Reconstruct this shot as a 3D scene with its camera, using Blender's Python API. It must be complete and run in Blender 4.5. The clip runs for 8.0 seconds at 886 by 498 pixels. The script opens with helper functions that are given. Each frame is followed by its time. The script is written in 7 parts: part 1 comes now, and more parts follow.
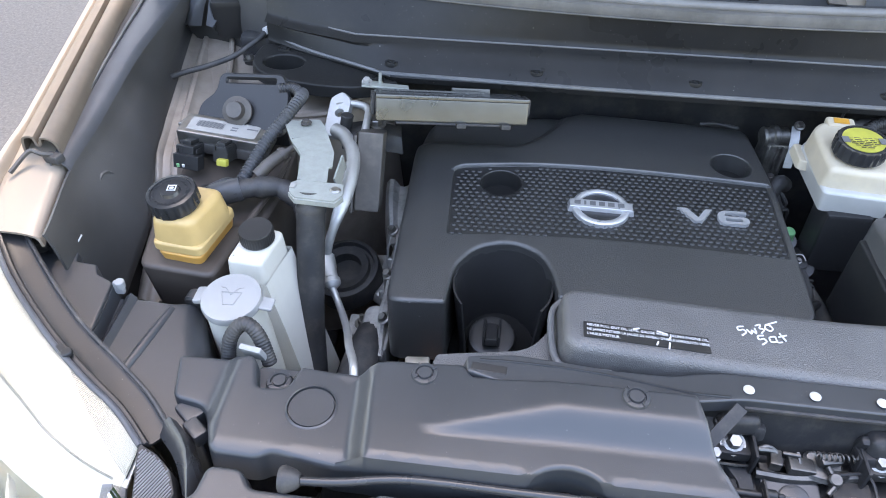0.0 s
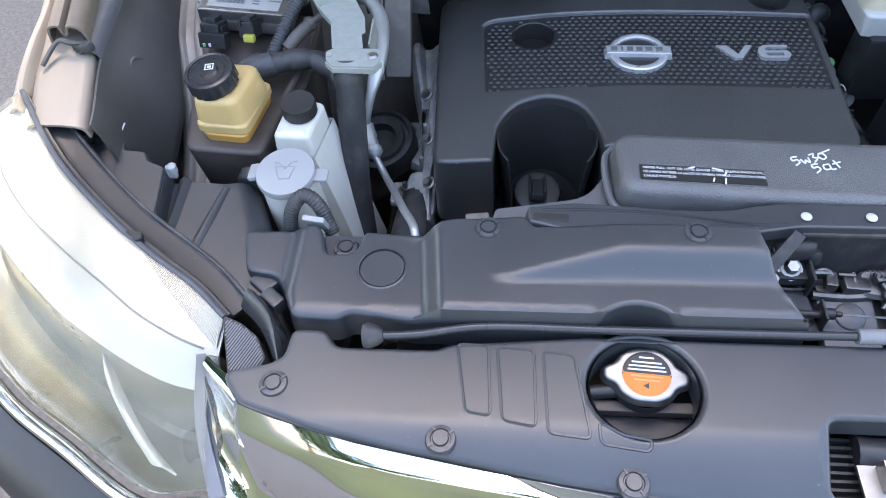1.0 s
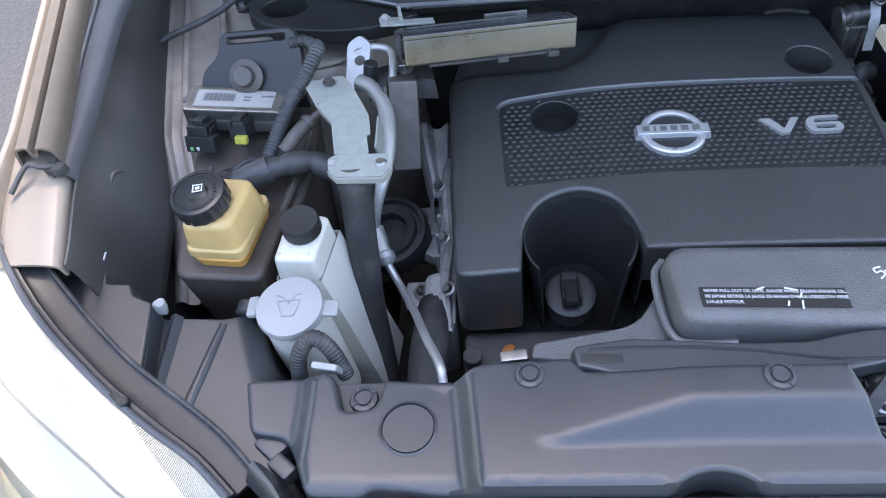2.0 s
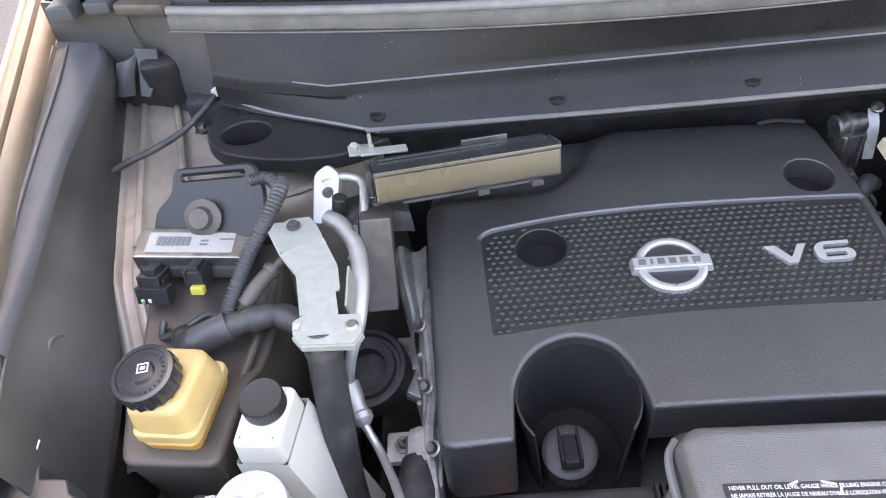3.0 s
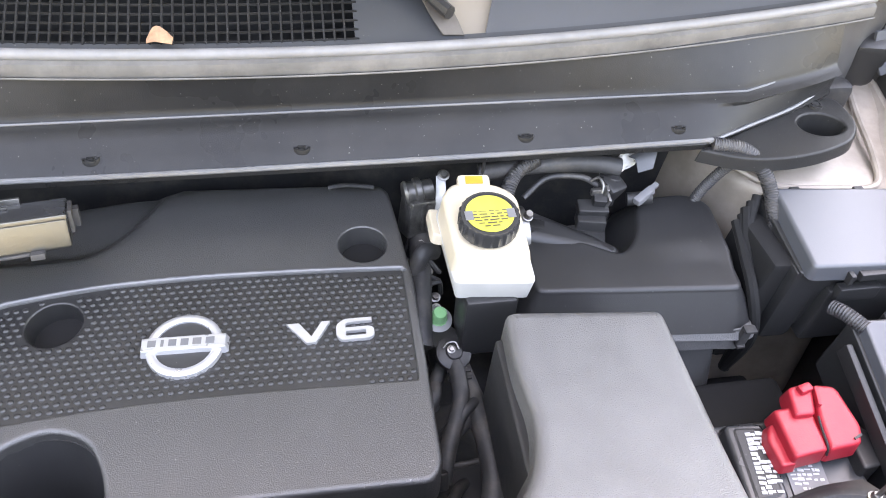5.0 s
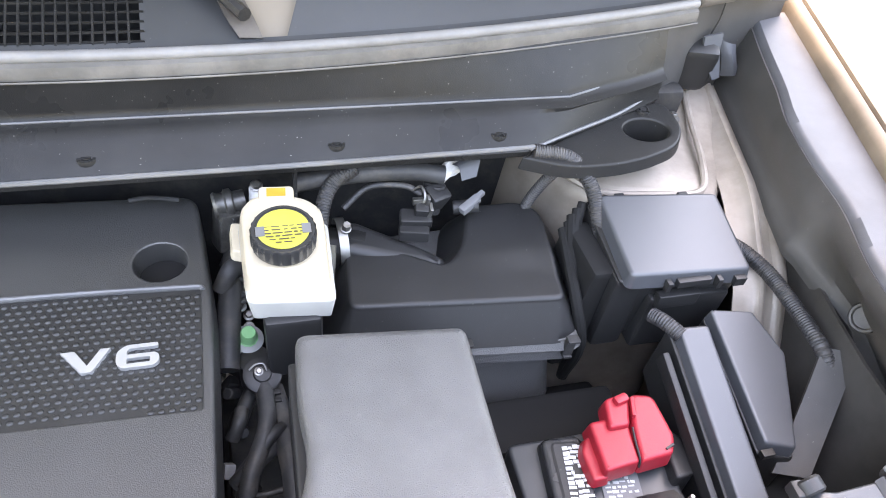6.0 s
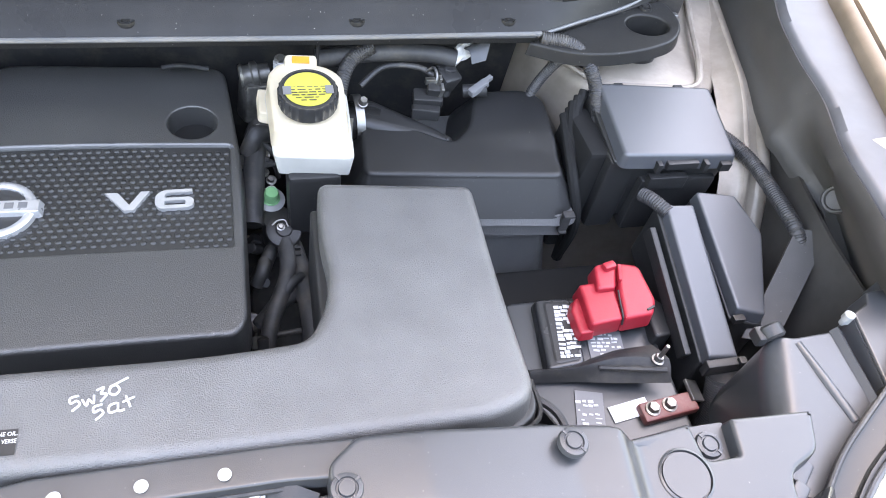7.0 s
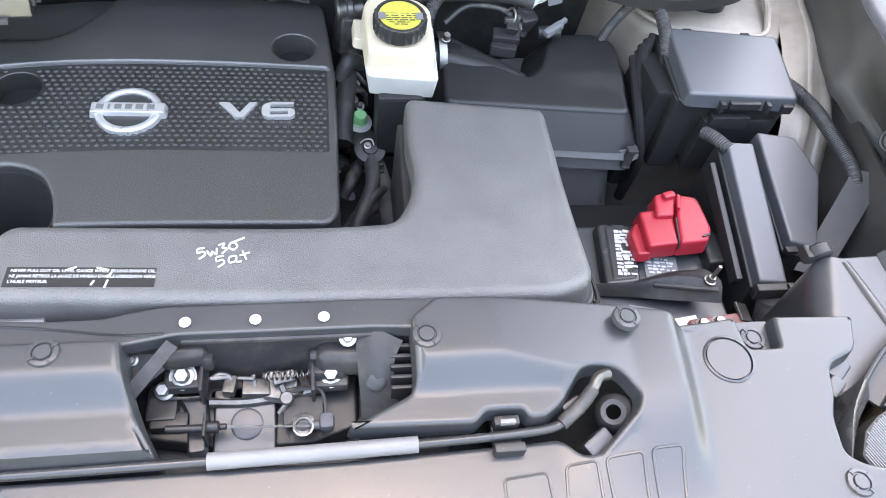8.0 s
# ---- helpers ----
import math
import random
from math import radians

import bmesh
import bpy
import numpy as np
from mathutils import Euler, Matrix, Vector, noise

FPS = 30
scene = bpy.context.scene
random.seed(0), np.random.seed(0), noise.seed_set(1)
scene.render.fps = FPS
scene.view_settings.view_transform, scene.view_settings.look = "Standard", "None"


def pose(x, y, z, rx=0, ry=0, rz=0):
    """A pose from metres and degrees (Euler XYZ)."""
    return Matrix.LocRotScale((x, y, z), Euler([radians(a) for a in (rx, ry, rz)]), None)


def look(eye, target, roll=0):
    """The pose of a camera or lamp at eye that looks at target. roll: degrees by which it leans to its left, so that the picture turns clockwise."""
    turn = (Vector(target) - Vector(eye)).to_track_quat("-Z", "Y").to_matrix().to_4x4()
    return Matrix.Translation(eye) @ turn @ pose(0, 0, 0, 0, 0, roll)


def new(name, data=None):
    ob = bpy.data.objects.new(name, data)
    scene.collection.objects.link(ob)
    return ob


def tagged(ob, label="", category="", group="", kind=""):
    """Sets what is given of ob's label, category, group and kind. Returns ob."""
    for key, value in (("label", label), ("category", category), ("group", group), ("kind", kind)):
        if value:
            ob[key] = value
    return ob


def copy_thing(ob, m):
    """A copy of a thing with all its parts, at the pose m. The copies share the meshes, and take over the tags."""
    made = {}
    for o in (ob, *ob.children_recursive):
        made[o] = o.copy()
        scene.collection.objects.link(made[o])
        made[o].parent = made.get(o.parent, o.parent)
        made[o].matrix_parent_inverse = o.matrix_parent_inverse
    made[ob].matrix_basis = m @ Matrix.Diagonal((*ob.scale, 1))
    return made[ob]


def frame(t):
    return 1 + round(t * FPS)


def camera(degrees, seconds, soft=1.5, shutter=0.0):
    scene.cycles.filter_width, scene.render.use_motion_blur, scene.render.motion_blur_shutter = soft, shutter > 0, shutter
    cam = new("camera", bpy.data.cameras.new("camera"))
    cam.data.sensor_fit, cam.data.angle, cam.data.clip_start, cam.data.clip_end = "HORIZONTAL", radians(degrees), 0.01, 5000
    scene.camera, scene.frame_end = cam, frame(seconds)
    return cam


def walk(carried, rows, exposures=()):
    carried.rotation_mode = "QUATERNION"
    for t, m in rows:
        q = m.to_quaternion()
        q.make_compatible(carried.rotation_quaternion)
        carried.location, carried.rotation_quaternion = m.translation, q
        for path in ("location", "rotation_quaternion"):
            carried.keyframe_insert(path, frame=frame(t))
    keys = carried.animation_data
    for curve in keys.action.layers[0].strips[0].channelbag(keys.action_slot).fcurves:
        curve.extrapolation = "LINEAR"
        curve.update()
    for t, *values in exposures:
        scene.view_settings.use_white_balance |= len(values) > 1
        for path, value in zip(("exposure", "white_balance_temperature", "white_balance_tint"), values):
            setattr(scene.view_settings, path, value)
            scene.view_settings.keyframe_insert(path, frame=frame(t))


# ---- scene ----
from mathutils import geometry

delaunay = geometry.delaunay_2d_cdt
cam = camera(62.5, 8.0, soft=1.0)
EXPOSURES = [(0, 3.24, 7150, 18), (0.5, 3.24, 7000, 19), (1, 2.9, 6650, 17), (1.5, 2.76, 6400, 18), (2.8, 3.45, 7750, 21), (3, 3.55, 8150, 22.5), (4, 3.91, 8700, 25), (5, 4.22, 8850, 24), (6.5, 4.04, 8250, 21), (7.5, 3.98, 8150, 18), (8, 3.86, 8100, 17)]
PATH = [
    (0, (-0.247, 0.036, 1.53), (-0.424, 1.501, 0.18), 0.4),
    (0.5, (-0.29, 0.023, 1.529), (-0.482, 1.331, 0.028), -3.0),
    (1, (-0.292, 0.014, 1.528), (-0.463, 1.227, -0.054), -5.2),
    (1.5, (-0.312, 0.068, 1.527), (-0.497, 1.293, -0.043), -7.3),
    (1.7, (-0.316, 0.098, 1.523), (-0.507, 1.332, -0.04), -8.1),
    (2.8, (-0.321, 0.25, 1.518), (-0.466, 1.592, 0.042), -9.0),
    (3, (-0.317, 0.265, 1.527), (-0.441, 1.627, 0.069), -8.4),
    (3.5, (-0.31, 0.277, 1.531), (-0.376, 1.692, 0.119), -7.0),
    (4, (-0.247, 0.28, 1.527), (-0.167, 1.645, 0.067), -2.1),
    (4.5, (-0.118, 0.308, 1.534), (0.111, 1.644, 0.063), 2.6),
    (5, (0.001, 0.319, 1.541), (0.295, 1.646, 0.074), 4.9),
    (5.2, (0.027, 0.318, 1.535), (0.363, 1.65, 0.082), 6.0),
    (6.3, (0.146, 0.335, 1.539), (0.646, 1.585, 0.06), 10.7),
    (6.5, (0.14, 0.31, 1.531), (0.644, 1.531, 0.03), 11.5),
    (7, (0.101, 0.23, 1.535), (0.563, 1.4, -0.021), 12.6),
    (7.5, (0.08, 0.145, 1.541), (0.482, 1.309, -0.034), 12.0),
    (8, (0.068, 0.121, 1.54), (0.371, 1.299, -0.048), 9.9),
]
walk(cam, [(t, look(eye, target, roll)) for t, eye, target, roll in PATH], EXPOSURES)

# ---- world, sun ----
SUN_FROM = Vector((-0.035, 0.54, 1.0)).normalized()
world = bpy.data.worlds.new("world")
scene.world = world
world.use_nodes = True
wn = world.node_tree.nodes
sky = wn.new("ShaderNodeTexSky")
sky.sky_type = "NISHITA"
sky.sun_disc = False
sky.sun_elevation = math.asin(SUN_FROM.z)
sky.sun_rotation = math.atan2(SUN_FROM.x, SUN_FROM.y)
sky.dust_density = 2.5
sky.air_density = 1.5
wn["Background"].inputs["Strength"].default_value = 0.15
world.node_tree.links.new(sky.outputs[0], wn["Background"].inputs["Color"])
sun = new("sun", bpy.data.lights.new("sun", "SUN"))
sun.data.energy = 0.5
sun.data.angle = radians(3)
sun.data.color = (1.0, 0.95, 0.87)
sun.matrix_world = look(SUN_FROM * 20, (0, 0, 1))


# ---- materials ----
def mat(name, col, rough=0.5, metal=0.0, grain=(900, 0.1), mottle=(14, 0.12), dust=0.0, dirt=0.0,
        dirt_col=(0.22, 0.19, 0.15), coat=0.0, vary=0.0, spec=0.5, wear_rough=0.06):
    m = bpy.data.materials.new(name)
    m.use_nodes = True
    nt = m.node_tree
    n, ln = nt.nodes, nt.links
    b = n["Principled BSDF"]
    b.inputs["Metallic"].default_value = metal
    b.inputs["Specular IOR Level"].default_value = spec
    b.inputs["Coat Weight"].default_value = coat
    b.inputs["Coat Roughness"].default_value = 0.08
    co = n.new("ShaderNodeTexCoord").outputs["Object"]

    def noise_tex(scale, detail=3.0, rough_=0.6):
        t = n.new("ShaderNodeTexNoise")
        t.inputs["Scale"].default_value = scale
        t.inputs["Detail"].default_value = detail
        t.inputs["Roughness"].default_value = rough_
        ln.new(co, t.inputs["Vector"])
        return t.outputs["Fac"]

    def ranged(src, a0, a1, b0, b1):
        r = n.new("ShaderNodeMapRange")
        for i, v in enumerate((a0, a1, b0, b1)):
            r.inputs[i + 1].default_value = v
        ln.new(src, r.inputs[0])
        return r.outputs[0]

    def mixed(fac, c0, c1):
        x = n.new("ShaderNodeMix")
        x.data_type = "RGBA"
        ln.new(fac, x.inputs["Factor"])
        for key, c in ((6, c0), (7, c1)):
            if isinstance(c, tuple):
                x.inputs[key].default_value = (*c, 1)
            else:
                ln.new(c, x.inputs[key])
        return x.outputs[2]

    big = noise_tex(mottle[0], 4.0)
    lo = tuple(max(0, c * (1 - mottle[1])) for c in col)
    hi = tuple(c * (1 + mottle[1]) for c in col)
    colour = mixed(ranged(big, 0.3, 0.7, 0, 1), lo, hi)
    roughness = ranged(big, 0.3, 0.7, max(0.02, rough - wear_rough), min(1, rough + wear_rough))
    if vary:
        info = n.new("ShaderNodeObjectInfo")
        colour = mixed(ranged(info.outputs["Random"], 0, 1, 0, vary), colour, hi)
    if dirt:
        f = ranged(noise_tex(mottle[0] * 1.7, 8.0, 0.7), 0.47, 0.72, 0, dirt)
        colour = mixed(f, colour, dirt_col)
    if dust:
        f = ranged(noise_tex(420, 1.0, 0.4), 0.775, 0.80, 0, dust)
        colour = mixed(f, colour, (0.5, 0.48, 0.44))
        f2 = ranged(noise_tex(6, 6.0, 0.65), 0.15, 0.95, 0, dust * 0.05)
        colour = mixed(f2, colour, (0.35, 0.33, 0.3))
    ln.new(colour, b.inputs["Base Color"])
    ln.new(roughness, b.inputs["Roughness"])
    if grain[1]:
        bump = n.new("ShaderNodeBump")
        bump.inputs["Strength"].default_value = grain[1]
        bump.inputs["Distance"].default_value = 0.001
        ln.new(noise_tex(grain[0], 2.0, 0.5), bump.inputs["Height"])
        ln.new(bump.outputs[0], b.inputs["Normal"])
    return m


COVER = mat("grained_black_plastic", (0.036, 0.036, 0.0355), 0.30, grain=(1100, 0.55), mottle=(14, 0.05), dust=0.3, wear_rough=0.015, spec=0.8)
INLAY = mat("studded_black_plastic", (0.019, 0.019, 0.019), 0.36, grain=(900, 0.15), dust=0.2)
DUCTP = mat("duct_plastic", (0.088, 0.087, 0.086), 0.36, grain=(1000, 0.85), mottle=(30, 0.12), dust=0.12, spec=0.7)
PANEL = mat("moulded_panel_plastic", (0.032, 0.0345, 0.038), 0.34, grain=(1800, 0.1), mottle=(5, 0.15), dust=0.12, spec=0.6)
COWL = mat("cowl_plastic", (0.018, 0.018, 0.018), 0.30, grain=(1400, 0.25), mottle=(7, 0.3), dust=0.28, dirt=0.2, dirt_col=(0.035, 0.033, 0.030), spec=0.19)
BLACK = mat("black_plastic", (0.020, 0.020, 0.0205), 0.40, grain=(1300, 0.15), dust=0.15, spec=0.4)
GLOSS = mat("smooth_black_plastic", (0.026, 0.027, 0.029), 0.26, grain=(700, 0.05), dust=0.15)
LIDP = mat("satin_lid_plastic", (0.055, 0.058, 0.064), 0.36, grain=(900, 0.08), mottle=(6, 0.08), dust=0.05, spec=0.7)
RUBBER = mat("rubber_hose", (0.03, 0.03, 0.031), 0.55, grain=(1500, 0.2), mottle=(20, 0.3), dirt=0.25)
SEALW = mat("bleached_strip_bulb", (0.175, 0.17, 0.165), 0.5, grain=(900, 0.15), mottle=(25, 0.15), dirt=0.35, dirt_col=(0.25, 0.24, 0.22))
LEAFB = mat("dry_leaf", (0.34, 0.19, 0.11), 0.7, mottle=(120, 0.3))
SEAL = mat("weather_strip_rubber", (0.11, 0.104, 0.095), 0.6, grain=(900, 0.2), mottle=(18, 0.3), dirt=0.5, dirt_col=(0.2, 0.18, 0.16))
LOOM = mat("corrugated_loom", (0.028, 0.028, 0.03), 0.45, mottle=(30, 0.3), dirt=0.2)
LOOMG = mat("grey_loom", (0.05, 0.051, 0.054), 0.45, mottle=(30, 0.2))
HOODU = mat("hood_underside_paint", (0.52, 0.50, 0.465), 0.4, 0.1, mottle=(6, 0.1))
BAYDARK = mat("grimy_dark_metal", (0.05, 0.047, 0.044), 0.6, 0.2, mottle=(14, 0.4), dirt=0.4, dirt_col=(0.06, 0.05, 0.045))
BROWN = mat("dusty_brown_plastic", (0.06, 0.048, 0.04), 0.55, mottle=(9, 0.3), dirt=0.4, dirt_col=(0.09, 0.075, 0.06))
DAMPER = mat("grey_brown_rubber", (0.068, 0.059, 0.052), 0.5, mottle=(12, 0.2), dirt=0.3)
DARKM = mat("black_painted_steel", (0.03, 0.03, 0.031), 0.42, mottle=(16, 0.3), dirt=0.2, spec=0.25)
STEEL = mat("zinc_plated_steel", (0.30, 0.295, 0.285), 0.45, 1.0, grain=(400, 0.1), mottle=(60, 0.2), dirt=0.3, dirt_col=(0.3, 0.29, 0.26))
BOLT = mat("bolt_steel", (0.30, 0.29, 0.275), 0.38, 0.9, mottle=(80, 0.3), dirt=0.3, dirt_col=(0.2, 0.18, 0.15))
OILY = mat("oily_latch_steel", (0.13, 0.127, 0.12), 0.42, 0.8, grain=(300, 0.15), mottle=(50, 0.4), dirt=0.5, dirt_col=(0.035, 0.032, 0.03))
ALU = mat("aluminium_pipe", (0.46, 0.46, 0.45), 0.5, 0.8, grain=(300, 0.08), mottle=(40, 0.12))
CAST = mat("cast_aluminium", (0.46, 0.45, 0.43), 0.5, 0.45, grain=(350, 0.5), mottle=(26, 0.3), dirt=0.5, dirt_col=(0.12, 0.1, 0.08))
BRACKET = mat("galvanised_bracket", (0.34, 0.352, 0.32), 0.5, 0.3, grain=(300, 0.12), mottle=(90, 0.08), dirt=0.3, dirt_col=(0.22, 0.22, 0.2))
NICKEL = mat("dull_nickel_case", (0.14, 0.135, 0.124), 0.30, 0.9, mottle=(12, 0.15), grain=(700, 0.08))
CHROME = mat("chrome", (0.72, 0.73, 0.75), 0.06, 1.0, grain=(0, 0), mottle=(20, 0.03), wear_rough=0.03)
SILVER = mat("silver_lettering", (0.47, 0.47, 0.475), 0.30, 0.6, grain=(0, 0), mottle=(30, 0.05))
PAINT = mat("beige_metallic_paint", (0.27, 0.228, 0.182), 0.42, 0.15, grain=(2500, 0.05), mottle=(8, 0.05), coat=0.2, spec=0.3, dirt=0.06)
SHADEDP = mat("thin_matte_beige_paint", (0.15, 0.123, 0.096), 0.6, 0.0, grain=(700, 0.1), mottle=(20, 0.15), spec=0.2, dirt=0.3, dirt_col=(0.12, 0.1, 0.08))
PRIMER = mat("dusty_body_metal", (0.32, 0.272, 0.228), 0.42, 0.1, grain=(500, 0.1), mottle=(9, 0.25), dirt=0.5, dirt_col=(0.15, 0.125, 0.10))
APRON = mat("apron_liner", (0.056, 0.054, 0.052), 0.5, grain=(800, 0.15), mottle=(6, 0.35), dust=0.15, dirt=0.25, dirt_col=(0.085, 0.078, 0.07), spec=0.35)
STRIP = mat("liner_strip", (0.075, 0.078, 0.085), 0.45, grain=(900, 0.1), mottle=(8, 0.25), dirt=0.25, dirt_col=(0.045, 0.043, 0.04), spec=0.28)
LIPP = mat("worn_glossy_edge", (0.11, 0.112, 0.115), 0.34, grain=(900, 0.1), mottle=(8, 0.2), dirt=0.3)
WHITE = mat("milky_plastic", (0.56, 0.54, 0.48), 0.4, grain=(500, 0.05), mottle=(12, 0.08), dirt=0.15, dirt_col=(0.55, 0.52, 0.45))
CREAM = mat("cream_plastic", (0.48, 0.42, 0.325), 0.38, grain=(400, 0.05), mottle=(18, 0.12), dirt=0.2, dirt_col=(0.6, 0.5, 0.28))
MILK = mat("clear_milky_plastic", (0.41, 0.405, 0.385), 0.35, grain=(400, 0.05), mottle=(18, 0.1))
LID = mat("translucent_grey_lid", (0.27, 0.272, 0.27), 0.4, grain=(500, 0.05), mottle=(12, 0.05))
YELLOW = mat("aged_yellow_plastic", (0.48, 0.33, 0.135), 0.4, grain=(400, 0.1), mottle=(14, 0.15), dirt=0.25, dirt_col=(0.4, 0.26, 0.08))
AMBER = mat("amber_fluid_plastic", (0.52, 0.27, 0.06), 0.35, mottle=(14, 0.1))
DECALY = mat("yellow_decal", (0.42, 0.39, 0.06), 0.5, mottle=(50, 0.15))
DECALO = mat("faded_orange_sticker", (0.55, 0.27, 0.03), 0.5, mottle=(50, 0.15))
ORANGE = mat("orange_decal", (0.62, 0.14, 0.01), 0.45, mottle=(40, 0.05))
RED = mat("red_rubber", (0.36, 0.018, 0.03), 0.4, grain=(500, 0.1), mottle=(25, 0.2), dirt=0.12, dirt_col=(0.3, 0.05, 0.05))
MAROON = mat("maroon_plastic", (0.15, 0.036, 0.034), 0.4, mottle=(30, 0.3), dirt=0.3)
GREEN = mat("green_plastic", (0.20, 0.48, 0.22), 0.4, mottle=(40, 0.1))
PAPER = mat("worn_print", (0.5, 0.5, 0.5), 0.55, mottle=(160, 0.2), dirt=0.5, dirt_col=(0.2, 0.2, 0.21))
LABELW = mat("yellowed_paper_label", (0.34, 0.325, 0.30), 0.55, mottle=(40, 0.1), dirt=0.2, dirt_col=(0.24, 0.22, 0.2))
PRINT = mat("white_print", (0.6, 0.6, 0.6), 0.5, mottle=(60, 0.1))
INK = mat("black_ink", (0.015, 0.015, 0.015), 0.45)
GREYCAP = mat("grey_rod_sleeve", (0.14, 0.14, 0.145), 0.5, mottle=(30, 0.1))
WHITECAP = mat("white_plug", (0.44, 0.44, 0.43), 0.4, mottle=(60, 0.05))
COPPER = mat("orange_hose", (0.6, 0.22, 0.06), 0.4)
BARK = mat("bark", (0.12, 0.09, 0.06), 0.9, grain=(60, 0.6))
LEAF = mat("foliage", (0.04, 0.075, 0.03), 0.6, mottle=(1.5, 0.5), vary=0.5)
GRASS = mat("lawn", (0.05, 0.058, 0.016), 0.9, grain=(60, 0.6), mottle=(0.7, 0.4))
GROUND = mat("weathered_asphalt", (0.062, 0.059, 0.056), 0.85, grain=(90, 0.8), mottle=(60, 0.35), dirt=0.5, dirt_col=(0.16, 0.15, 0.138))
SATIN = mat("satin_bezel", (0.42, 0.415, 0.395), 0.36, 0.4, grain=(0, 0), mottle=(6, 0.1))
OLIVE = mat("dull_reflector", (0.13, 0.122, 0.085), 0.3, 0.3, grain=(0, 0), mottle=(9, 0.35))
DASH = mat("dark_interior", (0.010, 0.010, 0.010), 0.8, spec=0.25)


def glass(name, col, rough, haze):
    m = bpy.data.materials.new(name)
    m.use_nodes = True
    n, ln = m.node_tree.nodes, m.node_tree.links
    b = n["Principled BSDF"]
    b.inputs["Base Color"].default_value = (*col, 1)
    b.inputs["Transmission Weight"].default_value = 1.0
    b.inputs["Roughness"].default_value = rough
    b.inputs["IOR"].default_value = 1.2
    if haze:
        d = n.new("ShaderNodeBsdfDiffuse")
        d.inputs["Color"].default_value = (0.75, 0.73, 0.62, 1)
        t = n.new("ShaderNodeTexNoise")
        t.inputs["Scale"].default_value = 7
        t.inputs["Detail"].default_value = 6
        r = n.new("ShaderNodeMapRange")
        for i, v in enumerate((0.3, 0.75, haze * 0.5, haze * 1.4)):
            r.inputs[i + 1].default_value = v
        ln.new(t.outputs["Fac"], r.inputs[0])
        mix = n.new("ShaderNodeMixShader")
        ln.new(r.outputs[0], mix.inputs[0])
        ln.new(b.outputs[0], mix.inputs[1])
        ln.new(d.outputs[0], mix.inputs[2])
        ln.new(mix.outputs[0], n["Material Output"].inputs["Surface"])
    return m


LENS = glass("hazed_lens", (0.93, 0.93, 0.86), 0.05, 0.045)
PANE = glass("windscreen_glass", (0.8, 0.88, 0.86), 0.02, 0.0)


# ---- shapes ----
def thing(name, base, label, category, group="", kind=""):
    ob = new(name)
    ob.location = base
    ob.empty_display_size = 0.02
    return tagged(ob, label, category, group, kind)


def origin(ob):
    while ob.parent:
        ob = ob.parent
    return ob.location


def crisp(me, limit):
    """Corner normals weighted by face area, so that flat faces stay flat up to their rounded edges."""
    n, f = len(me.loops), len(me.polygons)
    if not f:
        return
    lv, normal, area, total = np.zeros(n, int), np.zeros(f * 3), np.zeros(f), np.zeros(f, int)
    me.loops.foreach_get("vertex_index", lv)
    me.polygons.foreach_get("normal", normal)
    me.polygons.foreach_get("area", area)
    me.polygons.foreach_get("loop_total", total)
    normal = normal.reshape(-1, 3)
    lf = np.repeat(np.arange(f), total)
    order = np.argsort(lv, kind="stable")
    count = np.bincount(lv, minlength=len(me.vertices))
    start = np.concatenate([[0], np.cumsum(count)[:-1]])
    each = count[lv]
    a = np.repeat(np.arange(n), each)
    step = np.arange(len(a)) - np.repeat(np.cumsum(each) - each, each)
    b = order[np.repeat(start[lv], each) + step]
    na, nb = normal[lf[a]], normal[lf[b]]
    w = ((na * nb).sum(1) > limit) * (area[lf[b]] + 1e-12)
    out = np.stack([np.bincount(a, w * nb[:, k], minlength=n) for k in range(3)], 1)
    out /= np.linalg.norm(out, axis=1, keepdims=True) + 1e-20
    me.normals_split_custom_set(out.tolist())


def part(name, bm, material, parent, label="", sharp=38, kind=""):
    """Links a bmesh, built in the world's metres, as one mesh under its thing or part."""
    bmesh.ops.recalc_face_normals(bm, faces=bm.faces)
    for f in bm.faces:
        f.smooth = True
    lim = radians(sharp)
    for e in bm.edges:
        e.smooth = len(e.link_faces) == 2 and e.calc_face_angle(0) < lim
    if parent is not None:
        bmesh.ops.translate(bm, verts=bm.verts, vec=-origin(parent))
    me = bpy.data.meshes.new(name)
    bm.to_mesh(me)
    bm.free()
    crisp(me, math.cos(lim))
    me.materials.append(material)
    ob = new(name, me)
    ob.parent = parent
    return tagged(ob, label, kind=kind)


def again(ob, offset):
    """The same part once more, set off by a vector."""
    o = new(ob.name.split(".")[0], ob.data)
    o.parent = ob.parent
    o.location = ob.location + Vector(offset)
    return tagged(o, ob.get("label", ""))


def merge(*bms):
    out = bms[0]
    for b in bms[1:]:
        me = bpy.data.meshes.new("tmp")
        b.to_mesh(me)
        out.from_mesh(me)
        b.free()
        bpy.data.meshes.remove(me)
    return out


def move(bm, m):
    bmesh.ops.transform(bm, matrix=m, verts=bm.verts)
    return bm


def axis_pose(p, d):
    return Matrix.Translation(p) @ Vector(d).to_track_quat("Z", "Y").to_matrix().to_4x4()


